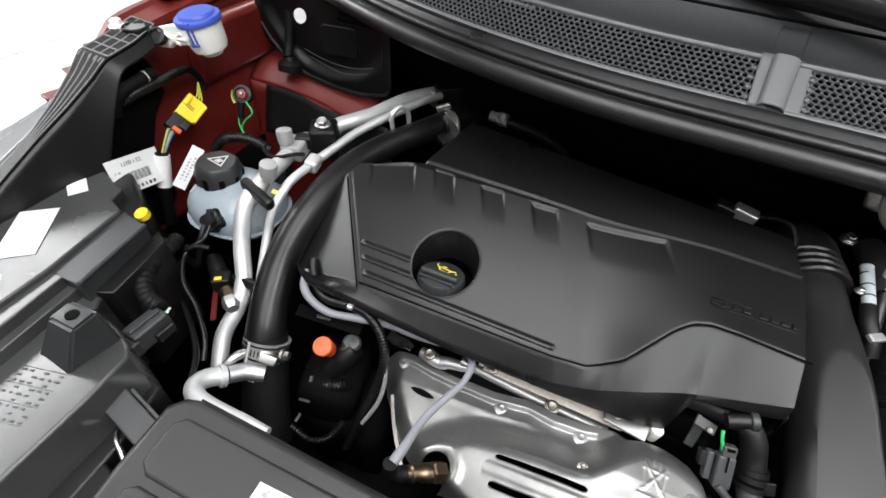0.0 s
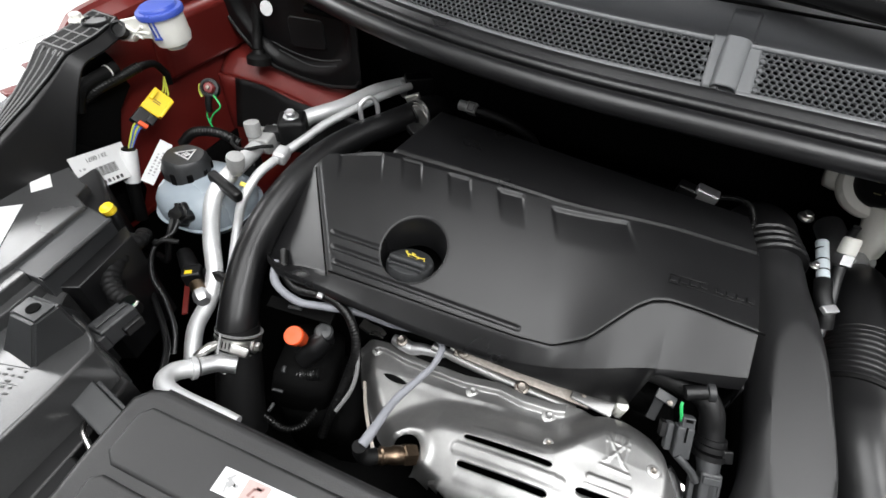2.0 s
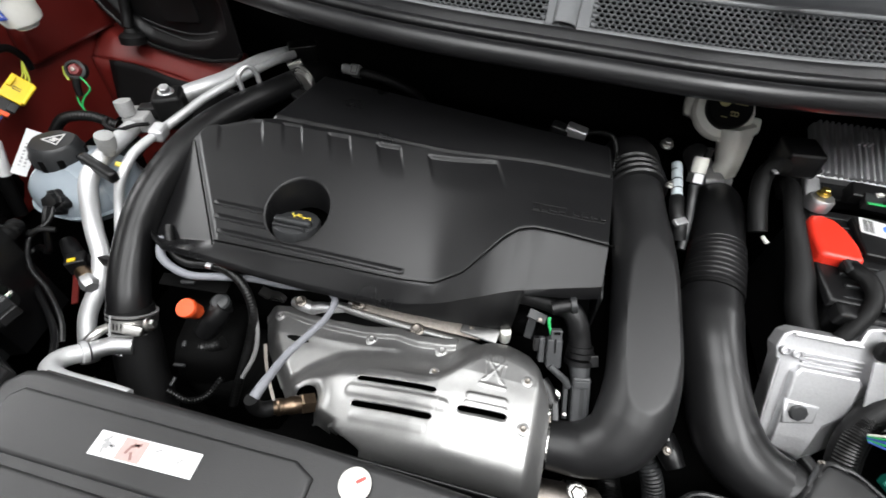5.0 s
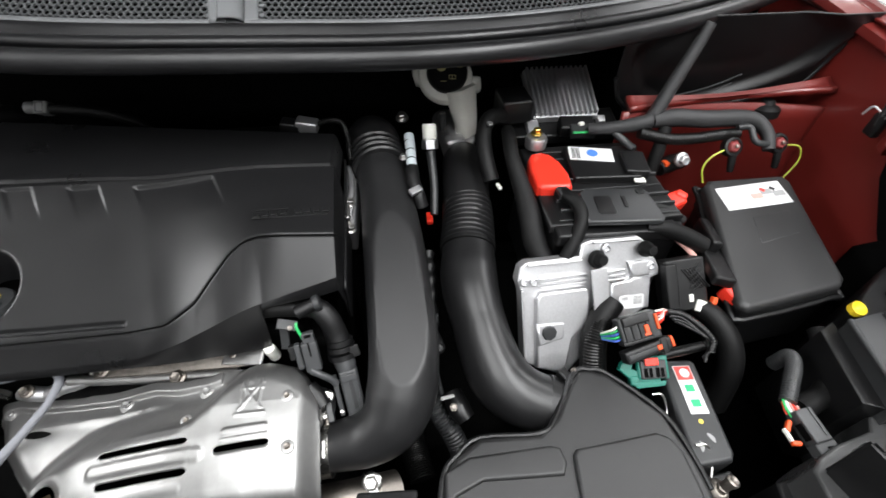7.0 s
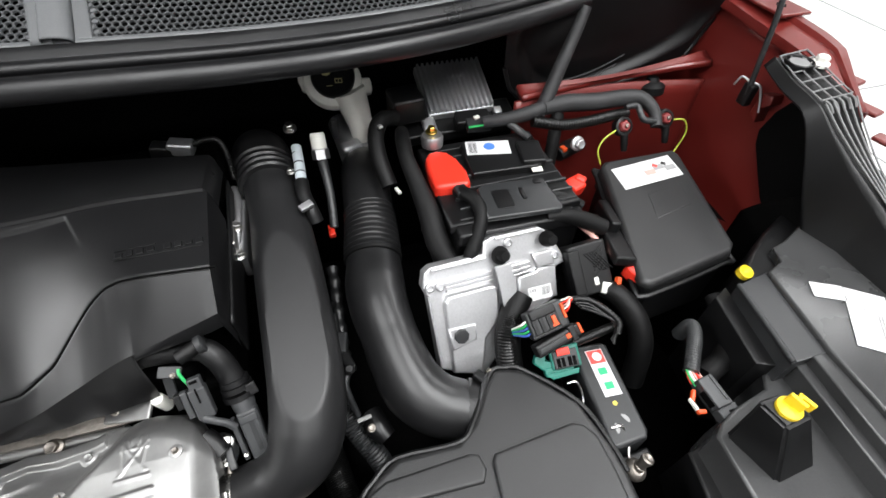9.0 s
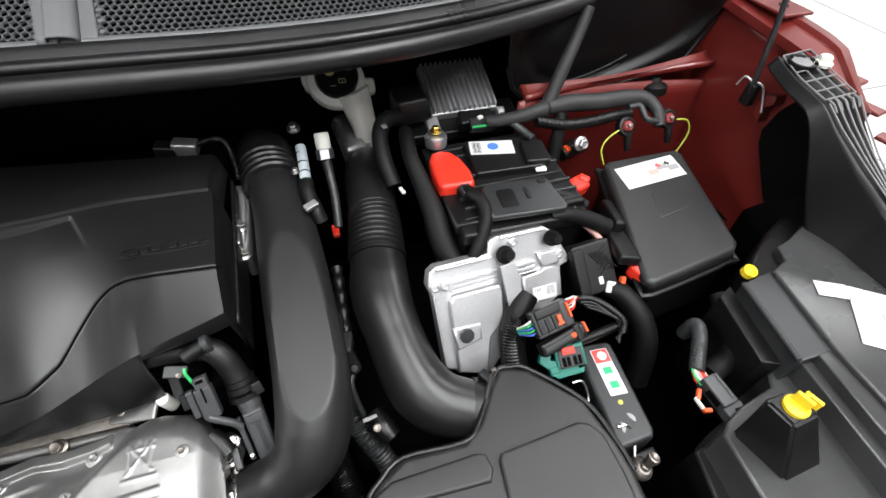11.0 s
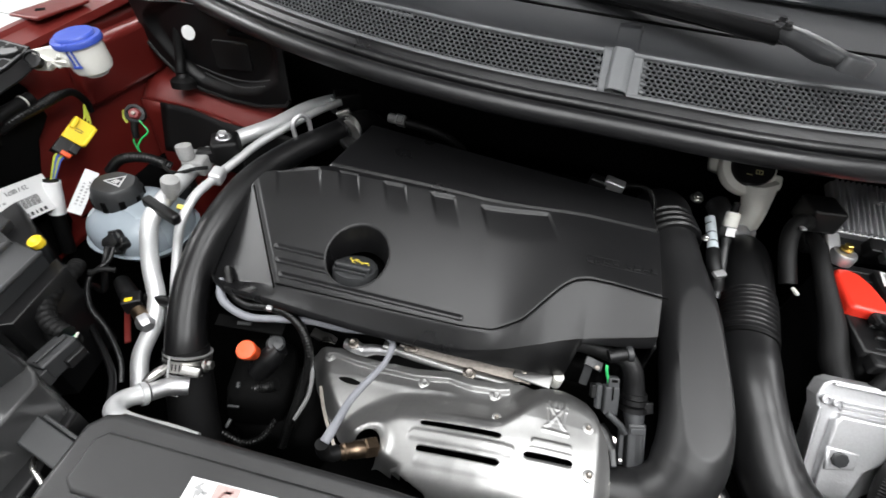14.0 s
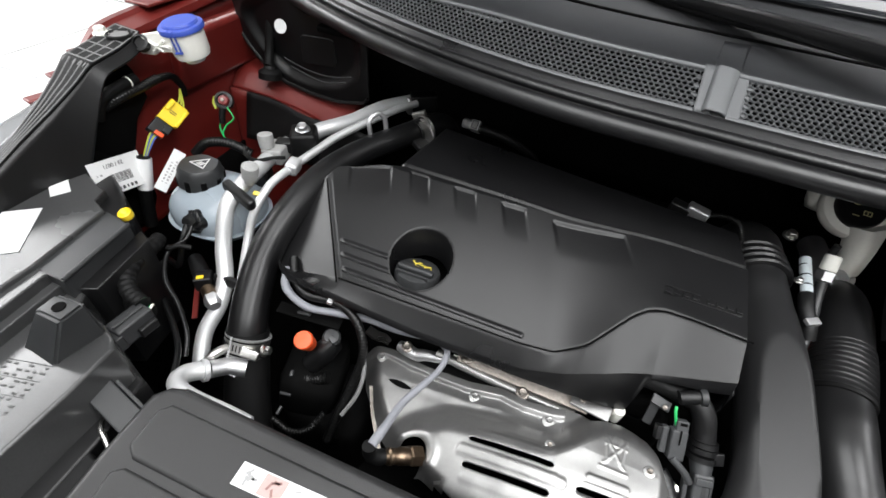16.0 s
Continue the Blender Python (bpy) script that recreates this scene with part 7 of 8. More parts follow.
NA = aim((0.183, 0.330, 0.956), (0.02, 0.55, 0.83))
lathe("cap", [(0.0095, 0.010), (0.0105, 0.012), (0.0105, 0.030), (0.009, 0.033), (0.0, 0.033)], NA, WHITEPL, nip, "white plastic cap", seg=20)
lathe("hexagon", [(0.0125, -0.004), (0.0125, 0.009), (0.010, 0.011)], NA, CAST, nip, seg=6)
tube("lead", [(0.183, 0.326, 0.950), (0.184, 0.312, 0.935), (0.184, 0.285, 0.915), (0.180, 0.25, 0.89)], [0.0075, 0.0065, 0.006, 0.006], GREYPLASTIC, nip)
wsl = thing("fuel_line", "white sleeved fuel line with a black elbow", "pipe")
tube("sleeve", [(0.152, 0.338, 0.972), (0.152, 0.31, 0.966), (0.151, 0.275, 0.960)], 0.0072, material("pale_blue_white_sleeve", (0.50, 0.55, 0.58), 0.5, grain=300, bump=0.1), wsl, "white printed sleeve")
for y in (0.325, 0.307, 0.290):
    lathe("tie", [(0.0076, -0.0009), (0.0076, 0.0009)], aim((0.1515, y, 0.9685 - 0.17 * (0.325 - y)), (0, 1, 0.17)), RUBBER, wsl, seg=14)
tube("elbow", [(0.151, 0.276, 0.960), (0.151, 0.255, 0.954), (0.156, 0.236, 0.945), (0.160, 0.225, 0.93)], 0.0095, PLASTIC, wsl, "black elbow")
box("clip", (0.152, 0.228, 0.958), (0.018, 0.010, 0.006), CAST, wsl, (10, 0, 30), 0.001)
r = box("red_tag", (0.175, 0.272, 0.862), (0.010, 0.022, 0.008), REDPL, None, bev=0.002)
tagged(r, "small red plastic tag between the hoses", "tag")

# ---- battery ----
bat = thing("battery", "black car battery with red terminal cover and paper label", "battery")
box("case", (0.420, 0.240, 0.845), (0.185, 0.185, 0.17), PLASTIC, bat, (0, 2, 0), 0.008, "black battery case")
prism("lid", [(0.325, 0.160), (0.512, 0.160), (0.512, 0.335), (0.325, 0.335)], 0.925, 0.938, PLASTIC, bat, 0.004)
for y in (0.185, 0.205, 0.248):
    box("lid_ridge", (0.428, y, 0.940), (0.165, 0.004, 0.006), GREYPLASTIC, bat, bev=0.0015)
for y in (0.168, 0.226, 0.300, 0.318):
    box("lid_line", (0.425, y, 0.9385), (0.170, 0.002, 0.0022), GREYPLASTIC, bat, bev=0.0006)
box("label_block", (0.435, 0.275, 0.943), (0.10, 0.075, 0.012), PLASTIC, bat, (0, 0, -4), 0.003)
BM = pose(0.424, 0.292, 0.9500, 0, 0, -12)
label_plate(bat, BM, 0.066, 0.032, name="paper_label")
bars(bat, BM, -0.030, 0.0, 0.014, 0.026, 7, name="barcode_bar")
lathe("blue_dot", [(0.0085, 0), (0.0085, 0.0006), (0.0, 0.0006)], BM @ pose(0.002, 0.002, 0.0005), BLUEINK, bat, "round blue printed mark", seg=22)
box("white_tag", (0.478, 0.232, 0.9435), (0.016, 0.010, 0.004), WHITEPL, bat, (0, 0, -8), 0.002)
box("terminal_block", (0.48, 0.262, 0.948), (0.035, 0.05, 0.016), PLASTIC, bat, (0, 0, -10), 0.003)


def rounded(w, h, r, n=6):
    pts = []
    for cx, cy, a0 in ((w / 2 - r, h / 2 - r, 0), (-w / 2 + r, h / 2 - r, 90), (-w / 2 + r, -h / 2 + r, 180), (w / 2 - r, -h / 2 + r, 270)):
        for i in range(n + 1):
            a = radians(a0 + 90 * i / n)
            pts.append((cx + r * math.cos(a), cy + r * math.sin(a)))
    return pts


red = thing("terminal_cover", "bright red plastic cover over the battery terminal", "terminal cover")
prism("shell", [(-0.019, -0.040), (0.020, -0.042), (0.025, -0.036), (0.027, -0.010), (0.022, 0.020), (0.012, 0.040), (-0.002, 0.047), (-0.016, 0.044), (-0.024, 0.030), (-0.027, 0.0), (-0.025, -0.034)], -0.010, lambda x, y: 0.009 - 0.05 * y, REDPL, red, 0.007, m=pose(0.349, 0.260, 0.944, 0, 0, -2), seg=4)
cable("taped black battery lead below the red cover", [(0.352, 0.216, 0.945), (0.358, 0.200, 0.952), (0.366, 0.182, 0.952), (0.366, 0.160, 0.945), (0.354, 0.140, 0.930), (0.338, 0.122, 0.91), (0.33, 0.11, 0.87)], 0.0095, RUBBER, name="battery_lead")
cc = box("cable_collar", (0.354, 0.208, 0.952), (0.016, 0.016, 0.010), GREYPLASTIC, None, (0, 0, 10), 0.002)
tagged(cc, "grey crimp collar on the battery lead", "crimp")
cable("thick taped black cable beside the battery", [(0.305, 0.345, 0.965), (0.300, 0.315, 0.972), (0.297, 0.28, 0.965), (0.303, 0.24, 0.945), (0.308, 0.20, 0.925), (0.310, 0.165, 0.905), (0.322, 0.135, 0.885), (0.34, 0.125, 0.87)], [0.010, 0.011, 0.011, 0.013, 0.016, 0.017, 0.015, 0.013], RUBBER, name="battery_lead")
cable("black corrugated hose loop behind the battery", [(0.300, 0.37, 0.975), (0.278, 0.352, 0.985), (0.264, 0.33, 0.975), (0.262, 0.30, 0.955), (0.268, 0.27, 0.93)], 0.012, RUBBER, name="heater_hose", category="hose")
tg = box("white_tie", (0.278, 0.262, 0.925), (0.005, 0.014, 0.004), WHITEPL, None, (0, 0, 15), 0.001)
tagged(tg, "white plastic tie on a black hose", "tie")
tg2 = box("white_clip", (0.271, 0.326, 0.992), (0.007, 0.008, 0.003), CAST, None, (0, 0, 15), 0.001)
tagged(tg2, "small white clip on a black hose", "clip")
clampb = thing("battery_clamp", "grey-black battery retainer plate with windows", "retainer")
CM = pose(0.424, 0.176, 0.945, -4, 2, -3)


prism("plate", [(-0.052, -0.030), (0.050, -0.030), (0.055, -0.024), (0.048, 0.030), (0.040, 0.034), (-0.040, 0.034), (-0.050, 0.026)], -0.004, lambda x, y: 0.006 + 0.10 * y, GREYPLASTIC, clampb, 0.003, "smooth dark grey plate", m=CM)
# Black inlays stand for recesses; their shade is put into the colour.
prism("recess", rounded(0.024, 0.034, 0.004), 0.0, 0.0010, PLASTIC, clampb, 0.0004, "black inlay laid for a rounded recess", m=CM @ pose(-0.022, 0.000, 0.0062, 5.7))
prism("recess", rounded(0.006, 0.022, 0.002), 0.0, 0.0010, PLASTIC, clampb, 0.0004, m=CM @ pose(0.008, 0.006, 0.0068, 5.7))
prism("recess", rounded(0.012, 0.010, 0.003), 0.0, 0.0010, PLASTIC, clampb, 0.0004, m=CM @ pose(0.036, 0.026, 0.0088, 5.7))
box("front_bar", (0.415, 0.150, 0.925), (0.17, 0.022, 0.02), PLASTIC, clampb, (0, 2, 0), 0.004)

# ---- finned control unit behind the battery ----
fin = thing("finned_control_unit", "cast aluminium control unit with cooling fins", "control unit")
FM = basis((0.417, 0.445, 0.974), (1, 0.02, -0.02), (0.06, 0.93, 0.40))
local_box("base", FM, (0, -0.006, -0.008), (0.114, 0.098, 0.016), CAST, fin, 0.003, "cast base plate")
for i in range(13):
    x = -0.052 + 0.0087 * i
    local_box("fin", FM, (x, -0.006, 0.004), (0.0040, 0.094, 0.010), CAST, fin, 0.0014)
for i in range(3):
    local_box("tab", FM, (-0.004 + 0.007 * i, 0.012, 0.016), (0.003, 0.022, 0.010), CAST, fin, 0.001)
local_box("foot", FM, (-0.058, -0.078, -0.010), (0.022, 0.050, 0.012), CAST, fin, 0.004, "cast mounting foot")
local_box("foot", FM, (0.062, -0.060, -0.008), (0.014, 0.014, 0.012), CAST, fin, 0.003)
lathe("foot_boss", [(0.016, -0.014), (0.017, 0.0), (0.015, 0.004), (0.0, 0.0045)], aim((0.348, 0.330, 0.958), (0, 0.1, 1)), CAST, fin, seg=24)
bolt((0.348, 0.333, 0.966), (0, 0.1, 1), 0.006, material("yellow_zinc", (0.62, 0.46, 0.12), 0.3, 1.0), fin, "mounting_nut")
box("bracket", (0.415, 0.40, 0.93), (0.19, 0.06, 0.02), PLASTIC, fin, (10, 0, 0), 0.004)
box("socket", (0.425, 0.368, 0.950), (0.055, 0.026, 0.022), PLASTIC, fin, (15, 0, -5), 0.003)
box("plug", (0.430, 0.350, 0.952), (0.040, 0.020, 0.014), GREYPLASTIC, fin, (15, 0, -5), 0.002)
tube("green_strip", [(0.410, 0.340, 0.957), (0.43, 0.338, 0.958), (0.446, 0.338, 0.958)], 0.002, GREENWIRE, fin, seg=6)
box("clip_white", (0.428, 0.356, 0.962), (0.009, 0.006, 0.004), WHITEPL, fin, (0, 0, 20), 0.001)
box("bracket_box", (0.325, 0.40, 0.975), (0.05, 0.05, 0.04), PLASTIC, fin, (0, 0, 5), 0.005)
cable("taped grey-black harness above the battery", [(0.435, 0.340, 0.962), (0.470, 0.325, 0.972), (0.505, 0.318, 0.982), (0.525, 0.322, 0.985)], [0.009, 0.010, 0.011, 0.011], TAPEGREY, name="harness")
cable("black flat tape tail under the harness", [(0.468, 0.322, 0.966), (0.482, 0.305, 0.958), (0.49, 0.29, 0.955)], 0.006, GREYPLASTIC, name="harness")
cable("smooth dark grey pipe along the red shelf", [(0.52, 0.318, 0.985), (0.56, 0.322, 0.985), (0.61, 0.318, 0.982), (0.66, 0.318, 0.98), (0.69, 0.312, 0.978), (0.705, 0.292, 0.966), (0.703, 0.272, 0.95)], [0.011, 0.0135, 0.0135, 0.0135, 0.012, 0.010, 0.009], TAPEGREY, name="pipe", category="pipe")
cable("ribbed black conduit along the red shelf", [(0.50, 0.308, 0.972), (0.545, 0.298, 0.964), (0.59, 0.298, 0.962), (0.635, 0.300, 0.964), (0.660, 0.298, 0.966)], 0.0085, ridges=30, name="conduit")
cable("bent grey pipe end on the shelf", [(0.655, 0.300, 0.975), (0.675, 0.298, 0.975), (0.680, 0.280, 0.962), (0.70, 0.275, 0.958)], 0.005, GREYPLASTIC, name="pipe", category="pipe")
cable("black hose going down beside the battery", [(0.545, 0.315, 0.975), (0.538, 0.300, 0.95), (0.53, 0.285, 0.91), (0.525, 0.27, 0.86)], 0.010, RUBBER, name="hose", category="hose")
hz = thing("screen_hose", "thin black screen-wash hose in front of the end panel", "hose")
tube("hose", [(0.590, 0.372, 1.105), (0.576, 0.362, 1.075), (0.553, 0.346, 1.036), (0.526, 0.326, 0.990), (0.513, 0.318, 0.976)], [0.008, 0.009, 0.010, 0.011, 0.011], TAPEGREY, hz)
stud = bolt((0.575, 0.286, 0.932), (0.1, -0.9, 0.4), 0.008, CAST, None, "earth_stud")
tagged(stud, "plain zinc stud on the red inner wing", "stud")
earth_terminal((0.650, 0.285, 0.951), (0.0, -0.75, 0.6), "red capped earth terminal with a yellow-green wire",
               [((-0.012, -0.003, -0.002), (-0.036, -0.010, -0.010), (-0.046, -0.016, -0.026), (-0.038, -0.022, -0.050))], YELLOWWIRE)
earth_terminal((0.726, 0.285, 0.952), (0.0, -0.75, 0.6), "red capped earth terminal with a yellow-green wire",
               [((0.012, -0.003, -0.002), (0.034, -0.008, -0.004), (0.042, -0.014, -0.026), (0.026, -0.022, -0.056))], YELLOWWIRE)

# near-black plate for a shaded opening, and a pressed tab, on the red wing
WO = basis((0.835, 0, 0), (0, -1, 0), (0, 0, 1))
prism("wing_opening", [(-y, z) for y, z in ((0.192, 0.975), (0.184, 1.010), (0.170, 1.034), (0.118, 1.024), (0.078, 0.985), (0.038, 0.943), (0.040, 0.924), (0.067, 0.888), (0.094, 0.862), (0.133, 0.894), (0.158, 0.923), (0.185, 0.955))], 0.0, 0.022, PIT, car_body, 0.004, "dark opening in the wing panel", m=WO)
prism("wing_tab", [(-y, z) for y, z in ((0.221, 0.985), (0.219, 1.018), (0.200, 1.024), (0.197, 1.012), (0.209, 0.999), (0.206, 0.978))], 0.0, 0.020, PAINT, car_body, 0.003, "red pressed tab", m=WO)

rodt = thing("bonnet_stay", "thin black bonnet stay rod in a wing bracket", "stay rod")
tube("rod", [(0.800, 0.228, 1.015), (0.800, 0.238, 1.075), (0.800, 0.250, 1.14), (0.80, 0.29, 1.30), (0.80, 0.33, 1.50)], 0.0038, GREYPLASTIC, rodt)
box("foot", (0.803, 0.230, 1.014), (0.013, 0.018, 0.032), PLASTIC, rodt, (0, 0, 0), 0.003)
tube("foot_clip", [(0.792, 0.250, 1.020), (0.796, 0.246, 1.034), (0.800, 0.234, 1.032), (0.808, 0.222, 1.030), (0.812, 0.214, 1.014), (0.812, 0.205, 0.996)], 0.0016, CAST, rodt, "bent wire clip")

# ---- engine control unit ----
ecu = thing("engine_control_unit", "ribbed cast aluminium engine control unit with a steel strap", "control unit")
U = Vector((0.985, 0.100, 0.085)).normalized()
V = Vector((0.10, 0.60, 0.78))
EM = basis((0.291, 0.097, 0.901), U, V)
prism("case", [(-0.0034, 0.0281), (0.0664, 0.0203), (0.072, 0.0354), (0.0836, 0.038), (0.1498, 0.029), (0.1614, 0.0182), (0.175, -0.0203), (0.1729, -0.0296), (0.1596, -0.0319), (0.1515, -0.069), (0.0609, -0.109), (0.022, -0.1388), (-0.0303, -0.1055), (-0.0176, -0.008), (-0.0201, 0.007), (-0.013, 0.0234)], -0.024, -0.003, CAST, ecu, 0.003, "cast aluminium case", m=EM)
prism("main_block", [(0.0045, -0.0130), (0.0665, -0.0200), (0.0714, -0.0290), (0.062, -0.0689), (0.0384, -0.0842), (0.0204, -0.1302), (-0.0166, -0.1135), (-0.0022, -0.0220)], -0.006, 0.007, CAST, ecu, 0.004, "flat raised block", m=EM)
prism("side_block", [(0.1020, -0.0240), (0.1279, -0.0245), (0.1330, -0.0220), (0.1572, -0.0270), (0.1495, -0.0687), (0.0940, -0.0600)], -0.006, 0.004, CAST, ecu, 0.003, m=EM)
prism("side_block", [(0.1290, -0.0010), (0.1600, -0.0050), (0.1570, -0.0250), (0.1320, -0.0220)], -0.006, 0.003, CAST, ecu, 0.003, m=EM)
prism("boss", [(-0.0071, -0.0530), (0.0290, -0.0590), (0.0250, -0.0800), (-0.0090, -0.0830)], 0.0, 0.0095, CAST, ecu, 0.0025, m=EM)
for k in range(3):
    local_box("ridge", EM, (0.040 - 0.0010 * k, -0.0006 - 0.0054 * k, -0.001), (0.064, 0.0026, 0.006), CAST, ecu, 0.001, rot=(0, 0, -6))
    local_box("ridge", EM, (0.1095 - 0.0010 * k, -0.0085 - 0.0060 * k, 0.001), (0.029, 0.0030, 0.005), CAST, ecu, 0.001, rot=(0, 0, -5))
local_box("rim", EM, (0.032, 0.0195, -0.002), (0.074, 0.0032, 0.008), CAST, ecu, 0.0014, rot=(0, 0, -7))
local_box("rim", EM, (-0.0225, -0.052, -0.002), (0.0036, 0.092, 0.008), CAST, ecu, 0.0014, rot=(0, 0, -7))
local_box("rim", EM, (0.118, 0.0300, -0.002), (0.064, 0.0030, 0.008), CAST, ecu, 0.0012, rot=(0, 0, -8))
for a, b in ((0.001, 0.001), (-0.0122, 0.0039), (0.1018, 0.0239), (0.1600, -0.0133)):
    lathe("corner_screw", [(0.0058, -0.004), (0.0058, 0.003), (0.0042, 0.0038), (0.0036, 0.0005), (0.0, 0.0005)], EM @ pose(a, b, 0.0), CAST, ecu, seg=18)
lathe("vent_plug", [(0.0100, 0), (0.0100, 0.003), (0.0085, 0.0045), (0.0, 0.005)], EM @ pose(0.0064, -0.067, 0.0093), GREYPLASTIC, ecu, "dark grey vent plug", seg=8)
EL = EM @ pose(0.1255, -0.0545, 0.0046, 0, 0, -8)
label_plate(ecu, EL, 0.034, 0.018, name="paper_label")
bars(ecu, EL, 0.002, 0.002, 0.013, 0.011, 7, PALEINK, "barcode_bar")
bars(ecu, EL, -0.015, 0.005, 0.010, 0.004, 3, PALEINK)
local_box("strap", EM, (0.0815, -0.0290, 0.013), (0.022, 0.064, 0.003), CAST, ecu, 0.001, "bent steel retaining strap", rot=(0, 0, -3))
lathe("strap_foot", [(0.0115, 0), (0.0115, 0.004), (0.0100, 0.007), (0.0, 0.008)], EM @ pose(0.0852, 0.0135, 0.005), RUBBER, ecu, "black rubber washer", seg=24)
for a, b in ((0.0861, 0.0150), (0.1527, 0.0125)):
    lathe("rubber_stud", [(0.0105, 0), (0.0105, 0.005), (0.0075, 0.009), (0.0075, 0.017), (0.0055, 0.020), (0.0, 0.020)], EM @ pose(a, b, 0.004), RUBBER, ecu, "black rubber stud", seg=18)

carrier = thing("relay_carrier", "black plastic relay carrier with a crossed grid", "relay carrier")
KM = basis((0.497, 0.090, 0.878), (0.96, 0.02, 0.05), (0.1, 0.7, 0.7))
local_box("case", KM, (0, 0, 0), (0.055, 0.070, 0.030), PLASTIC, carrier, 0.003)
for k in range(-2, 3):
    local_box("grid_bar", KM, (0.012 + 0.004 * k, 0.008, 0.0155), (0.0016, 0.034, 0.002), PLASTIC, carrier, 0, rot=(0, 0, 35))
    local_box("grid_bar", KM, (0.012, 0.008 + 0.007 * k, 0.0155), (0.020, 0.0016, 0.002), PLASTIC, carrier, 0, rot=(0, 0, 35))
local_box("flap", KM, (-0.022, 0.0, 0.012), (0.016, 0.060, 0.016), PLASTIC, carrier, 0.002)
local_box("spot", KM, (0.004, -0.018, 0.0155), (0.006, 0.010, 0.001), WHITEPL, carrier, 0)
wc = thing("white_connector", "ivory plastic plug with an orange edge", "connector")
local_box("plug", KM, (0.022, -0.034, 0.012), (0.028, 0.016, 0.014), WHITEPL, wc, 0.003, rot=(0, 0, -25))
local_box("lock", KM, (0.034, -0.026, 0.016), (0.006, 0.010, 0.008), ORANGE, wc, 0.001, rot=(0, 0, -25))

# ---- plugs and wiring in front of the control unit ----
pl = thing("ecu_plug", "black multi-way plug with orange locks and coloured wires", "connector", "control unit plugs")
PMx = basis((0.404, 0.027, 0.887), (0.985, 0.12, 0.12), (-0.1, 0.80, 0.6))
local_box("shell", PMx, (0, -0.002, 0), (0.050, 0.034, 0.018), GREYPLASTIC, pl, 0.003)
local_box("cover", PMx, (-0.004, 0.010, 0.009), (0.034, 0.012, 0.008), PLASTIC, pl, 0.002)
for k in range(4):
    local_box("ridge", PMx, (-0.018 + 0.0095 * k, -0.004, 0.0095), (0.0058, 0.020, 0.0030), PLASTIC, pl, 0.0008)
local_box("lever", PMx, (-0.006, -0.016, 0.008), (0.040, 0.0045, 0.006), PLASTIC, pl, 0.0012)
local_box("lock", PMx, (0.007, -0.004, 0.0108), (0.0055, 0.010, 0.0036), ORANGE, pl, 0.001, "orange lock")
local_box("lock_tip", PMx, (0.007, -0.0105, 0.0098), (0.0085, 0.0035, 0.0030), ORANGE, pl, 0.0008)
local_box("lock", PMx, (0.0220, 0.001, 0.0100), (0.0034, 0.019, 0.0044), ORANGE, pl, 0.001, "orange lock")
for i, mm in enumerate((REDPL, WHITEPL, PINKINK, REDPL, WHITEPL)):
    tube("wire", [PMx @ Vector((0.024, -0.004 + 0.004 * i, 0.002)), PMx @ Vector((0.031, 0.000 + 0.003 * i, 0.007)), (0.441, 0.036 + 0.0012 * i, 0.897), (0.447, 0.037, 0.897)], 0.0013, mm, pl, seg=6)
for i, mm in enumerate((BLUEWIRE, GREENWIRE, BLUEWIRE, GREENWIRE, WHITEPL)):
    tube("wire", [PMx @ Vector((-0.024, -0.010 + 0.004 * i, 0.002)), PMx @ Vector((-0.032, -0.010 + 0.0035 * i, 0.003)), (0.366, 0.026 + 0.002 * i, 0.866)], 0.0013, mm, pl, seg=6)
pl2 = thing("ecu_plug", "slim black plug with orange locks beside its twin", "connector", "control unit plugs")
PM2 = basis((0.414, 0.002, 0.874), (0.97, 0.20, 0.12), (-0.1, 0.80, 0.6))
local_box("shell", PM2, (-0.004, 0, 0), (0.062, 0.016, 0.018), PLASTIC, pl2, 0.003)
local_box("ridge", PM2, (-0.012, 0.0, 0.0095), (0.040, 0.006, 0.002), GREYPLASTIC, pl2, 0.0008)
local_box("collar", PM2, (0.016, 0, 0.001), (0.009, 0.020, 0.020), PLASTIC, pl2, 0.002)
local_box("lock", PM2, (0.0085, 0.0, 0.0105), (0.0060, 0.0060, 0.003), ORANGE, pl2, 0.001, "orange lock")
local_box("lock", PM2, (0.0275, 0.001, 0.0060), (0.0034, 0.0130, 0.007), ORANGE, pl2, 0.001, "orange lock")
cable("ribbed black conduit beside the control unit", [(0.380, 0.056, 0.868), (0.370, 0.046, 0.862), (0.360, 0.028, 0.848), (0.357, 0.006, 0.825), (0.36, -0.02, 0.79)], [0.012, 0.013, 0.013, 0.013, 0.013], ridges=22, name="conduit")
cable("wide taped black harness loop round the plugs", [(0.395, 0.075, 0.875), (0.375, 0.055, 0.862), (0.362, 0.03, 0.842), (0.36, 0.0, 0.81)], 0.017, RUBBER, name="harness")
cable("glossy black taped wires above the plugs", [(0.445, 0.037, 0.896), (0.458, 0.034, 0.896), (0.470, 0.026, 0.894), (0.482, 0.012, 0.890), (0.491, -0.002, 0.883), (0.487, -0.012, 0.874)], 0.0042, GLOSSHOSE, ridges=14, name="harness")
cable("ribbed black conduit beside the green plug", [(0.422, -0.003, 0.860), (0.442, -0.002, 0.863), (0.464, 0.000, 0.864), (0.484, 0.002, 0.865), (0.500, 0.004, 0.864)], 0.0058, ridges=24, name="conduit")
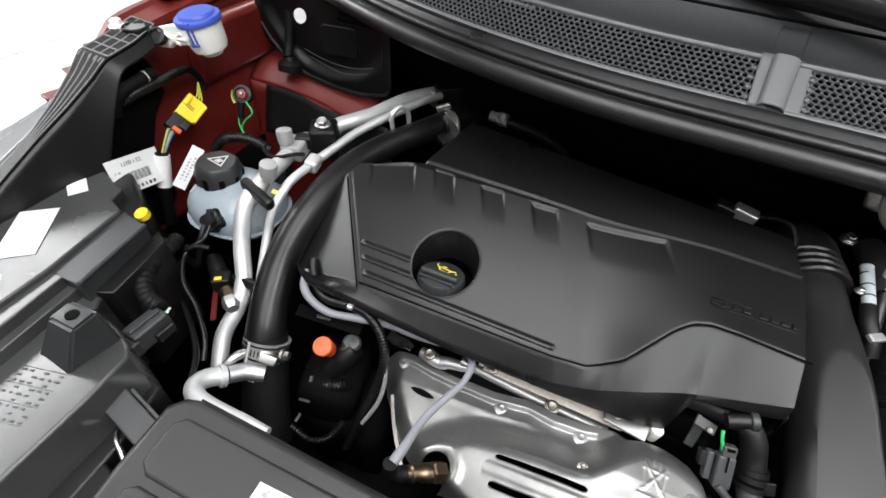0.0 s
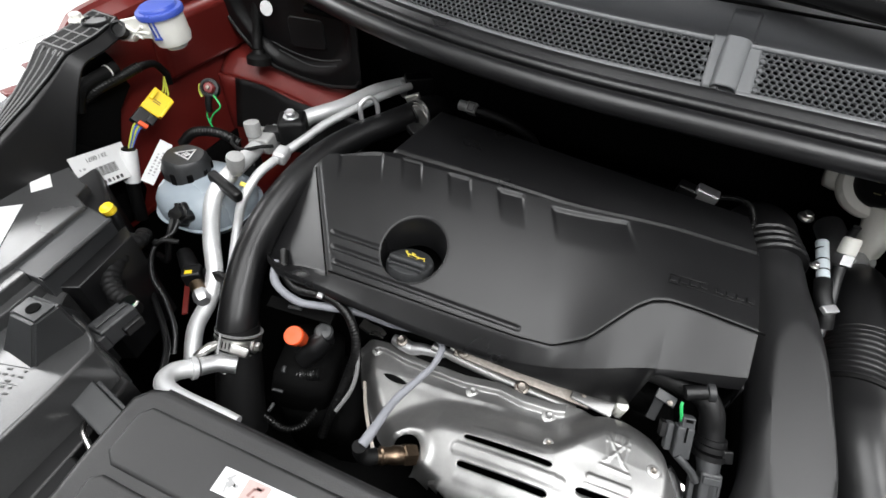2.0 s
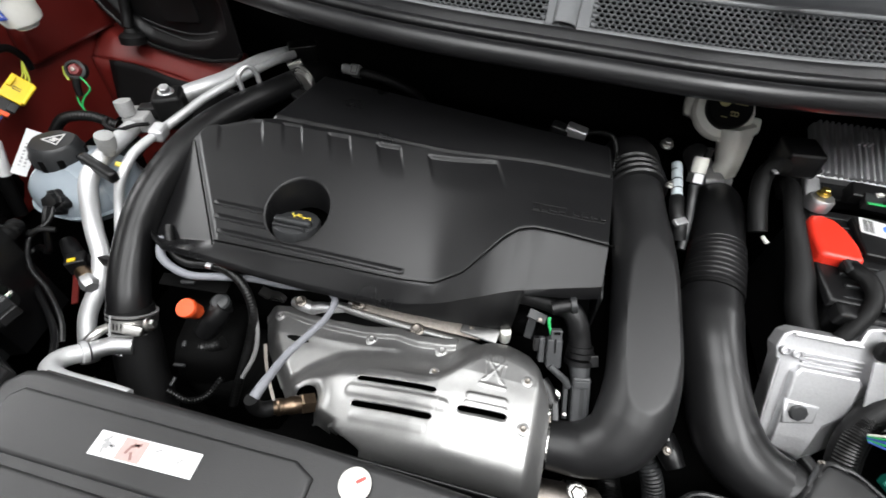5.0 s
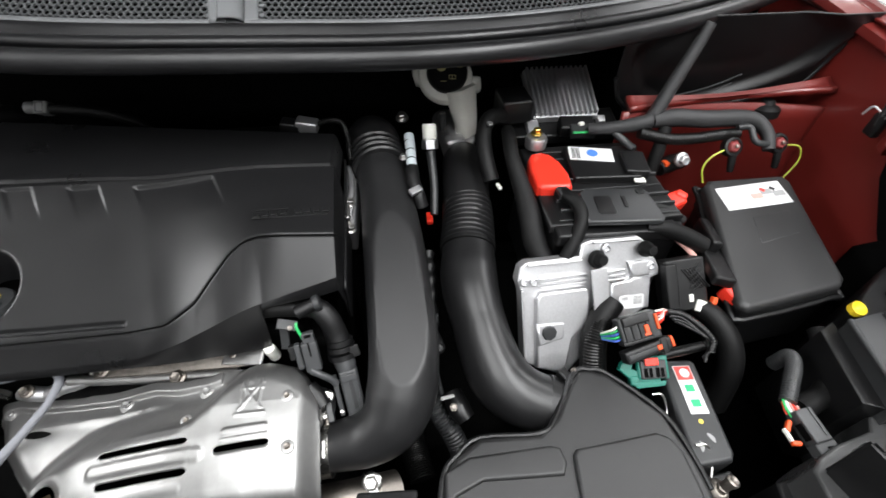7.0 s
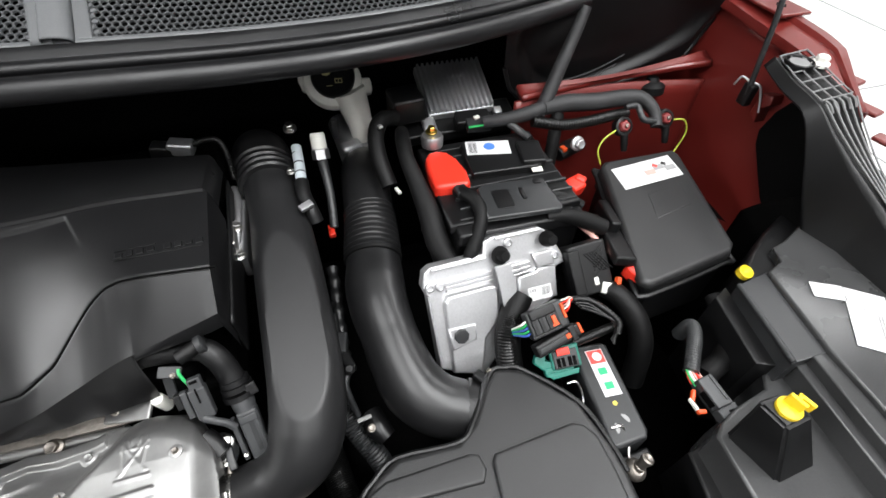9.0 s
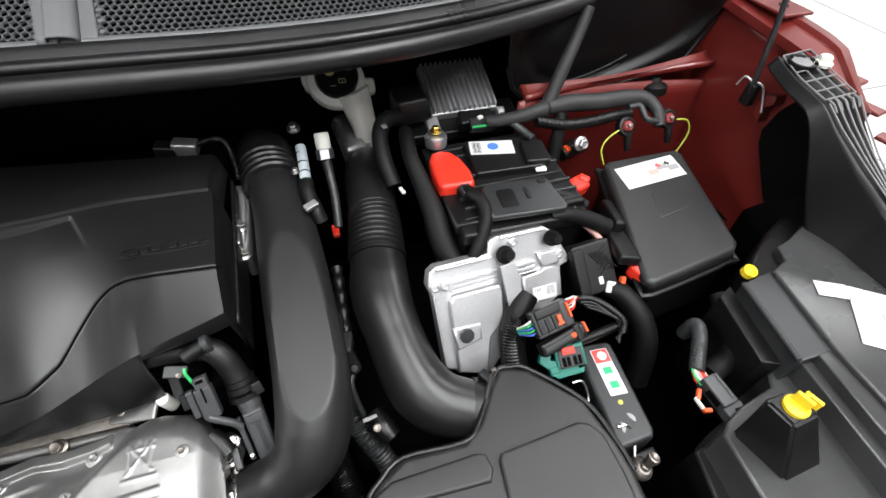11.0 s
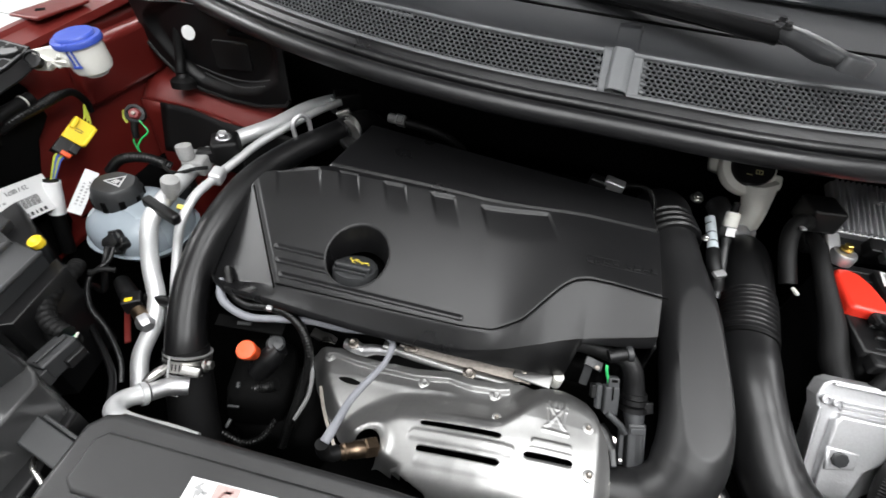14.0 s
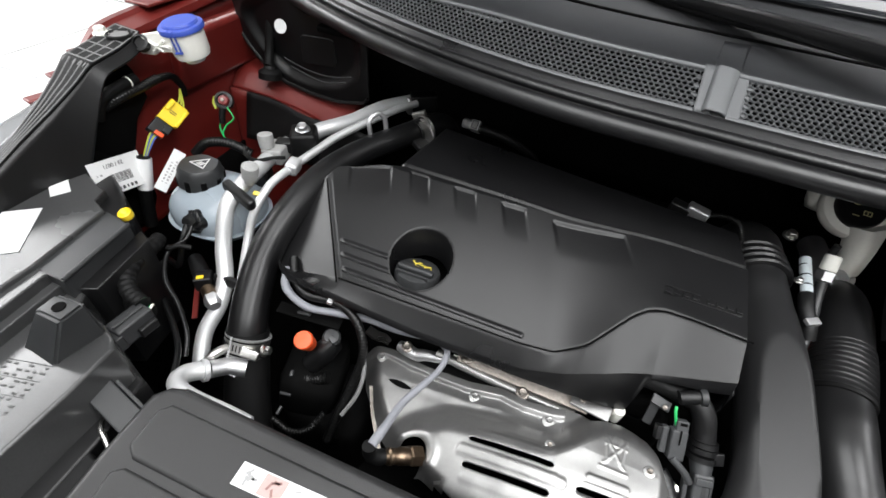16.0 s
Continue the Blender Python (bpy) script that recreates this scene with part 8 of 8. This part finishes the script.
cable("thick black hose beside the fuse box", [(0.515, 0.065, 0.860), (0.530, 0.045, 0.858), (0.542, 0.015, 0.842), (0.545, -0.010, 0.81), (0.54, -0.03, 0.75)], [0.013, 0.015, 0.016, 0.016, 0.016], RUBBER, name="hose", category="hose")
cable("red wires under the fuse box", [(0.500, 0.165, 0.905), (0.515, 0.145, 0.90), (0.525, 0.12, 0.895), (0.528, 0.10, 0.88)], 0.004, PINKINK, name="wire")
cable("black taped lead into the fuse box", [(0.455, 0.150, 0.93), (0.48, 0.148, 0.928), (0.51, 0.142, 0.918), (0.540, 0.130, 0.905)], [0.010, 0.011, 0.012, 0.012], RUBBER, name="harness")
cable("black lead from battery to fuse box", [(0.480, 0.185, 0.935), (0.500, 0.178, 0.93), (0.52, 0.165, 0.92)], 0.008, RUBBER, name="harness")

for k in range(3):
    cable("thin glossy black wire looped round the plugs", [(0.446 + 0.003 * k, 0.031 - 0.003 * k, 0.896 - 0.002 * k), (0.462 + 0.003 * k, 0.026 - 0.005 * k, 0.894 - 0.003 * k), (0.480 + 0.002 * k, 0.008 - 0.004 * k, 0.886), (0.492 - 0.002 * k, -0.006, 0.876 - 0.003 * k), (0.482, -0.012 - 0.003 * k, 0.862)], 0.0019, GLOSSHOSE, name="wire", group="looped wires")
gplug = thing("green_plug", "green plastic plug with a red lock", "connector")
GM = basis((0.411, -0.013, 0.849), (0.96, -0.14, 0.18), (0.10, 0.8, 0.55))
local_box("shell", GM, (-0.002, -0.012, -0.004), (0.036, 0.012, 0.018), GREENPL, gplug, 0.002)
prism("wing", [(-0.031, 0.002), (-0.027, 0.010), (-0.019, 0.016), (-0.013, 0.012), (-0.016, 0.002), (-0.009, 0.000), (-0.006, 0.014), (0.002, 0.016), (0.002, -0.018), (-0.012, -0.022), (-0.018, -0.012)], -0.010, 0.004, GREENPL, gplug, 0.002, "green forked wing", m=GM)
prism("guard", [(-0.020, -0.014), (-0.012, -0.021), (0.020, -0.019), (0.022, -0.013), (-0.010, -0.013)], 0.0, 0.007, GREENPL, gplug, 0.0012, m=GM)
local_box("frame", GM, (0.008, 0.003, 0.002), (0.036, 0.028, 0.010), GREENPL, gplug, 0.002)
local_box("insert", GM, (0.008, 0.001, 0.0065), (0.030, 0.022, 0.006), GREYPLASTIC, gplug, 0.0015)
local_box("lock", GM, (0.006, 0.0105, 0.0095), (0.016, 0.009, 0.006), REDPL, gplug, 0.001, "red lock")
# Sockets are near-black insets, not hollows; shade put into colour.
for a in (0.0015, 0.0150):
    local_box("socket", GM, (a, -0.0025, 0.0095), (0.0100, 0.0110, 0.0012), PIT, gplug, 0.0004, "near-black inset for an open socket")
    local_box("socket_pin", GM, (a, -0.0025, 0.0104), (0.0014, 0.0100, 0.0012), GREYPLASTIC, gplug, 0)
for a in (-0.007, 0.004, 0.012):
    local_box("notch", GM, (a, -0.0150, 0.0052), (0.0045, 0.0040, 0.0006), PIT, gplug, 0)
strip_box = thing("fuse_strip", "dark grey fuse strip housing with a printed sticker", "fuse strip")
prism("case", [(0.440, -0.002), (0.446, 0.004), (0.482, 0.001), (0.487, -0.005), (0.4765, -0.116), (0.471, -0.124), (0.432, -0.125), (0.427, -0.118)], 0.76, 0.836, GREYPLASTIC, strip_box, 0.005, "dark grey case")
SB = pose(0.4625, -0.0385, 0.8366, 0, 0, -5)
label_plate(strip_box, SB, 0.022, 0.062, name="sticker")
for cy, sy, mm in ((0.021, 0.018, REDINK), (0.001, 0.009, GREENINK), (-0.018, 0.009, GREENINK)):
    bm = box_bm((0.020 if mm is REDINK else 0.011, sy, 0.0004), 0)
    bm.transform(SB @ pose(0, cy, 0.0006))
    part("print_field", bm, mm, strip_box, smooth=False)
lathe("print_disc", [(0.006, 0), (0.006, 0.0004), (0.0, 0.0004)], SB @ pose(0.001, 0.021, 0.0008), WHITE, strip_box, seg=18)
lathe("yellow_dot", [(0.0028, 0), (0.0028, 0.0005), (0.0, 0.0005)], pose(0.456, -0.078, 0.8362), YELLOWINK, strip_box, seg=14)
for x, y, a in ((0.459, -0.097, 24), (0.443, -0.105, -14)):
    lathe("paint_fleck", [(0.0036, 0), (0.0032, 0.0005), (0.0, 0.0006)], pose(x, y, 0.8361, 0, 0, a) @ Matrix.Diagonal((0.75, 1.7, 1, 1)), PALEINK, strip_box, seg=14, lobes=3, lobe=0.12)
box("foot", (0.456, -0.136, 0.80), (0.04, 0.014, 0.03), PLASTIC, strip_box, (0, 0, 3), 0.003)
screw = thing("fixing_screw", "shiny fixing screw with a round washer", "screw")
lathe("washer", [(0.0125, -0.004), (0.0125, 0.0), (0.0095, 0.004), (0.007, 0.006)], aim((0.446, -0.147, 0.820), (0.1, -0.2, 1)), MANIFOLD, screw)
lathe("head", [(0.0064, 0.0), (0.0064, 0.006), (0.0055, 0.007), (0.0055, 0.016), (0.0068, 0.017), (0.0068, 0.022), (0.005, 0.023), (0.0, 0.021)], aim((0.447, -0.147, 0.823), (0.35, 0.1, 1)), MANIFOLD, screw, seg=14)

# ---- fuse box ----
fuse = thing("fuse_box", "black plastic fuse box with sticker and red latches", "fuse box")
def lid_top(x, y):
    return 0.905 + 0.14 * (y - 0.15) + 0.03 * (x - 0.65)


FB = [(0.551, 0.047), (0.562, 0.034), (0.698, 0.050), (0.711, 0.062), (0.734, 0.234), (0.727, 0.247), (0.608, 0.252), (0.597, 0.242)]
prism("lid", FB, 0.875, lid_top, MATTE, fuse, 0.008, "black box lid")
prism("base", [(x * 0.97 + 0.02, y * 0.98 + 0.002) for x, y in FB], 0.78, 0.876, PLASTIC, fuse, 0.003)
tube("lid_rim", [(x, y, lid_top(x, y) - 0.024) for x, y in FB + FB[:1]], 0.0045, PLASTIC, fuse, sub=3, seg=8)
FX = basis((0.660, 0.211, lid_top(0.660, 0.211) + 0.0006), (1, 0.045, 0.03), (0, 0.99, 0.14))
label_plate(fuse, FX, 0.104, 0.043, name="sticker")
for k in range(3):
    bm = box_bm((0.018, 0.010, 0.0004), 0)
    bm.transform(FX @ pose(0.004 + 0.018 * k, -0.002 + 0.006 * (k % 2), 0.0006))
    part("print_field", bm, (PINKINK, PALEINK, PALEINK)[k], fuse, smooth=False)
for k in range(2):
    bm = box_bm((0.006, 0.008, 0.0004), 0)
    bm.transform(FX @ pose(0.018 + 0.016 * k, 0.008, 0.0008, 0, 0, 45))
    part("print_mark", bm, (REDINK, INK)[k], fuse, smooth=False)
prism("lid_field", [(0.628, 0.128), (0.690, 0.138), (0.698, 0.178), (0.638, 0.172)], 0.895, lambda x, y: lid_top(x, y) + 0.0008, MATTE, fuse, 0.001)
box("side_flange", (0.553, 0.120, 0.888), (0.030, 0.10, 0.016), PLASTIC, fuse, (-8, 10, -14), 0.004)
box("side_bracket", (0.563, 0.155, 0.896), (0.016, 0.06, 0.022), PLASTIC, fuse, (-8, 10, -14), 0.004)
for c in ((0.545, 0.226, 0.899), (0.563, 0.068, 0.872)):
    box("latch", c, (0.026, 0.026, 0.024), REDPL, fuse, (10, 0, 20), 0.005, "red plastic latch")
    box("latch_tab", (c[0] + 0.010, c[1] + 0.004, c[2] + 0.006), (0.014, 0.018, 0.018), REDPL, fuse, (10, 0, 45), 0.004)
op = thing("small_plug", "black round plug with an orange edge", "connector")
tube("plug", [(0.553, 0.300, 0.905), (0.575, 0.308, 0.908), (0.60, 0.314, 0.910)], [0.012, 0.014, 0.013], PLASTIC, op)
box("lock", (0.560, 0.298, 0.917), (0.008, 0.012, 0.006), ORANGE, op, (0, 0, 15), 0.001)

# ---- harness plug at the lamp ----
cable("ribbed dark grey harness conduit to the lamp plug", [(0.592, -0.016, 0.830), (0.591, -0.021, 0.858), (0.585, -0.031, 0.869), (0.575, -0.045, 0.871), (0.562, -0.060, 0.870), (0.547, -0.079, 0.866)], 0.0088, GREYPLASTIC, ridges=24, name="conduit")
lp = thing("lamp_plug", "grey harness plug with coloured wires and orange lock", "connector")
for i, mm in enumerate((GREENWIRE, WHITEPL, PINKINK, REDPL, PINKINK)):
    tube("wire", [(0.543 + 0.003 * i, -0.074, 0.868), (0.541 + 0.0034 * i, -0.084, 0.866), (0.541 + 0.0036 * i, -0.096, 0.866)], 0.0015, mm, lp, seg=6)
for i, mm in enumerate((REDPL, PALEINK, PINKINK, REDPL)):
    tube("wire", [(0.545 + 0.003 * i, -0.075, 0.863), (0.542 + 0.003 * i, -0.086, 0.861), (0.543 + 0.0034 * i, -0.098, 0.861)], 0.0014, mm, lp, seg=6)
QM = basis((0.552, -0.108, 0.866), (0.93, 0.10, 0.05), (0.02, 0.95, 0.10))
local_box("shell", QM, (0.0, 0.0, 0), (0.020, 0.036, 0.020), FADED, lp, 0.002)
local_box("shell_rib", QM, (0.006, 0.002, 0.0105), (0.003, 0.030, 0.002), FADED, lp, 0.0006)
# Near-black inset stands for the recess shade, as at the tail notch.
local_box("shell_recess", QM, (-0.0105, -0.004, 0.002), (0.001, 0.018, 0.010), PIT, lp, 0)
local_box("lock", QM, (-0.021, 0.006, 0.000), (0.014, 0.005, 0.006), ORANGE, lp, 0.0015, "orange lock", rot=(0, 0, 42))
local_box("lock", QM, (-0.024, -0.012, 0.000), (0.010, 0.005, 0.006), ORANGE, lp, 0.0015, "orange lock", rot=(0, 0, -20))
local_box("lock_arm", QM, (-0.027, -0.002, 0.000), (0.003, 0.014, 0.005), WHITEPL, lp, 0.0008)
local_box("tail", QM, (0.002, -0.026, -0.002), (0.024, 0.018, 0.016), FADED, lp, 0.002)
local_box("tail_notch", QM, (0.004, -0.029, 0.0062), (0.006, 0.012, 0.001), PIT, lp, 0)


# ---- small pieces go under the part that carries them ----
CARRIED = {
    "brake_reservoir": {"cap": ("cap_mark",)},
    "coolant_tank": {"cap": ("grip_notch", "warning_mark"), "level_sensor": ("sensor_latch",), "body": ("weld_seam",)},
    "battery": {"paper_label": ("barcode_bar", "blue_dot"), "lid": ("lid_line", "lid_ridge")},
    "battery_clamp": {"plate": ("recess",)},
    "charge_hose": {"clamp": ("clamp_edge", "clamp_screw", "worm_housing", "band_slot", "sleeve_line", "sleeve_tick"), "lower_hose": ("print_bar",), "upper_clamp": ("clamp_ear",)},
    "engine_control_unit": {"paper_label": ("barcode_bar", "print_bar"), "boss": ("vent_plug",), "case": ("rim", "corner_screw"), "strap": ("strap_foot",)},
    "fuse_box": {"lid": ("lid_field", "lid_rim"), "sticker": ("print_field", "print_mark"), "latch": ("latch_tab",)},
    "fuse_strip": {"sticker": ("print_field", "print_disc"), "case": ("yellow_dot", "paint_fleck")},
    "green_plug": {"frame": ("lock", "insert"), "shell": ("guard", "notch")},
    "headlamp": {"connector": ("connector_rib", "connector_step", "connector_tab"), "lens": ("lens_rib",), "support_plate": ("print_bar", "print_line"), "pyramid_stop": ("socket_hole", "yellow_pad", "yellow_key"), "dark_band": ("band_rib",)},
    "lamp_bracket": {"top_plate": ("rib", "rib_end"), "fixing_ring": ("boss_disc",)},
    "lamp_label": {"paper": ("barcode_bar", "print_bar")},
    "part_label": {"paper": ("barcode_bar", "print_bar", "print_text")},
    "warning_sticker": {"paper": ("fan_blade", "field", "print_mark", "print_ring")},
    "oil_cap": {"knob": ("grip_bar", "grip_rib", "oil_can_mark")},
    "purge_valve": {"connector": ("connector_ear", "connector_groove", "connector_head", "connector_slot", "wire"), "body": ("body_groove", "body_rib", "body_step", "body_clip"), "guide": ("guide_screw",)},
    "airbag_connector": {"plug": ("lever", "lock"), "shell": ("shell_ridge", "print_bar")},
    "finned_control_unit": {"base": ("fin", "tab"), "foot_boss": ("mounting_nut",)},
    "turbo_duct": {"clamp": ("clamp_bolt", "clamp_screw")},
    "engine_cover": {"top_shell": ("embossed_bar", "joint_line")},
    "heat_shield": {"stamped_sheet": ("washer_boss", "bolt")},
    "relay_carrier": {"case": ("grid_bar", "spot")},
    "refrigerant_pipes": {"union_block": ("union_bolt",), "liquid_pipe": ("yellow_ring",)},
    "washer_filler": {"cap": ("clasp",)},
    "wiper_arm": {"head": ("pivot_pin",)},
    "push_rivet": {"cap": ("mark",)},
    "air_filter_box": {"lid": ("raised_panel", "lid_lip")},
    "fuel_line": {"sleeve": ("tie",)},
    "scuttle_end_panel": {"moulding": ("moulded_line", "white_dot")},
    "ecu_plug": {"shell": ("lock", "ridge")},
    "lamp_plug": {"shell": ("lock",)},
    "radiator_cover": {"panel": ("raised_field",)},
}
for ob in [o for o in scene.collection.all_objects if o.parent is None and o.type == "EMPTY" and o.children]:
    rules = CARRIED.get(ob.name.split(".")[0], {})
    kids = list(ob.children)
    for carrier_name, pieces in rules.items():
        owner = [k for k in kids if k.name.split(".")[0] == carrier_name]
        for k in kids:
            if owner and k.name.split(".")[0] in pieces:
                k.parent = owner[0]
    # stand each thing's origin at the middle of its base
    low, high = Vector((1e9,) * 3), Vector((-1e9,) * 3)
    for k in ob.children_recursive:
        for c in k.bound_box:
            p = k.matrix_basis @ Vector(c)
            low = Vector(map(min, low, p))
            high = Vector(map(max, high, p))
    base = Vector(((low.x + high.x) / 2, (low.y + high.y) / 2, low.z))
    ob.location = base
    for k in ob.children:
        k.matrix_parent_inverse = Matrix.Translation(-base)
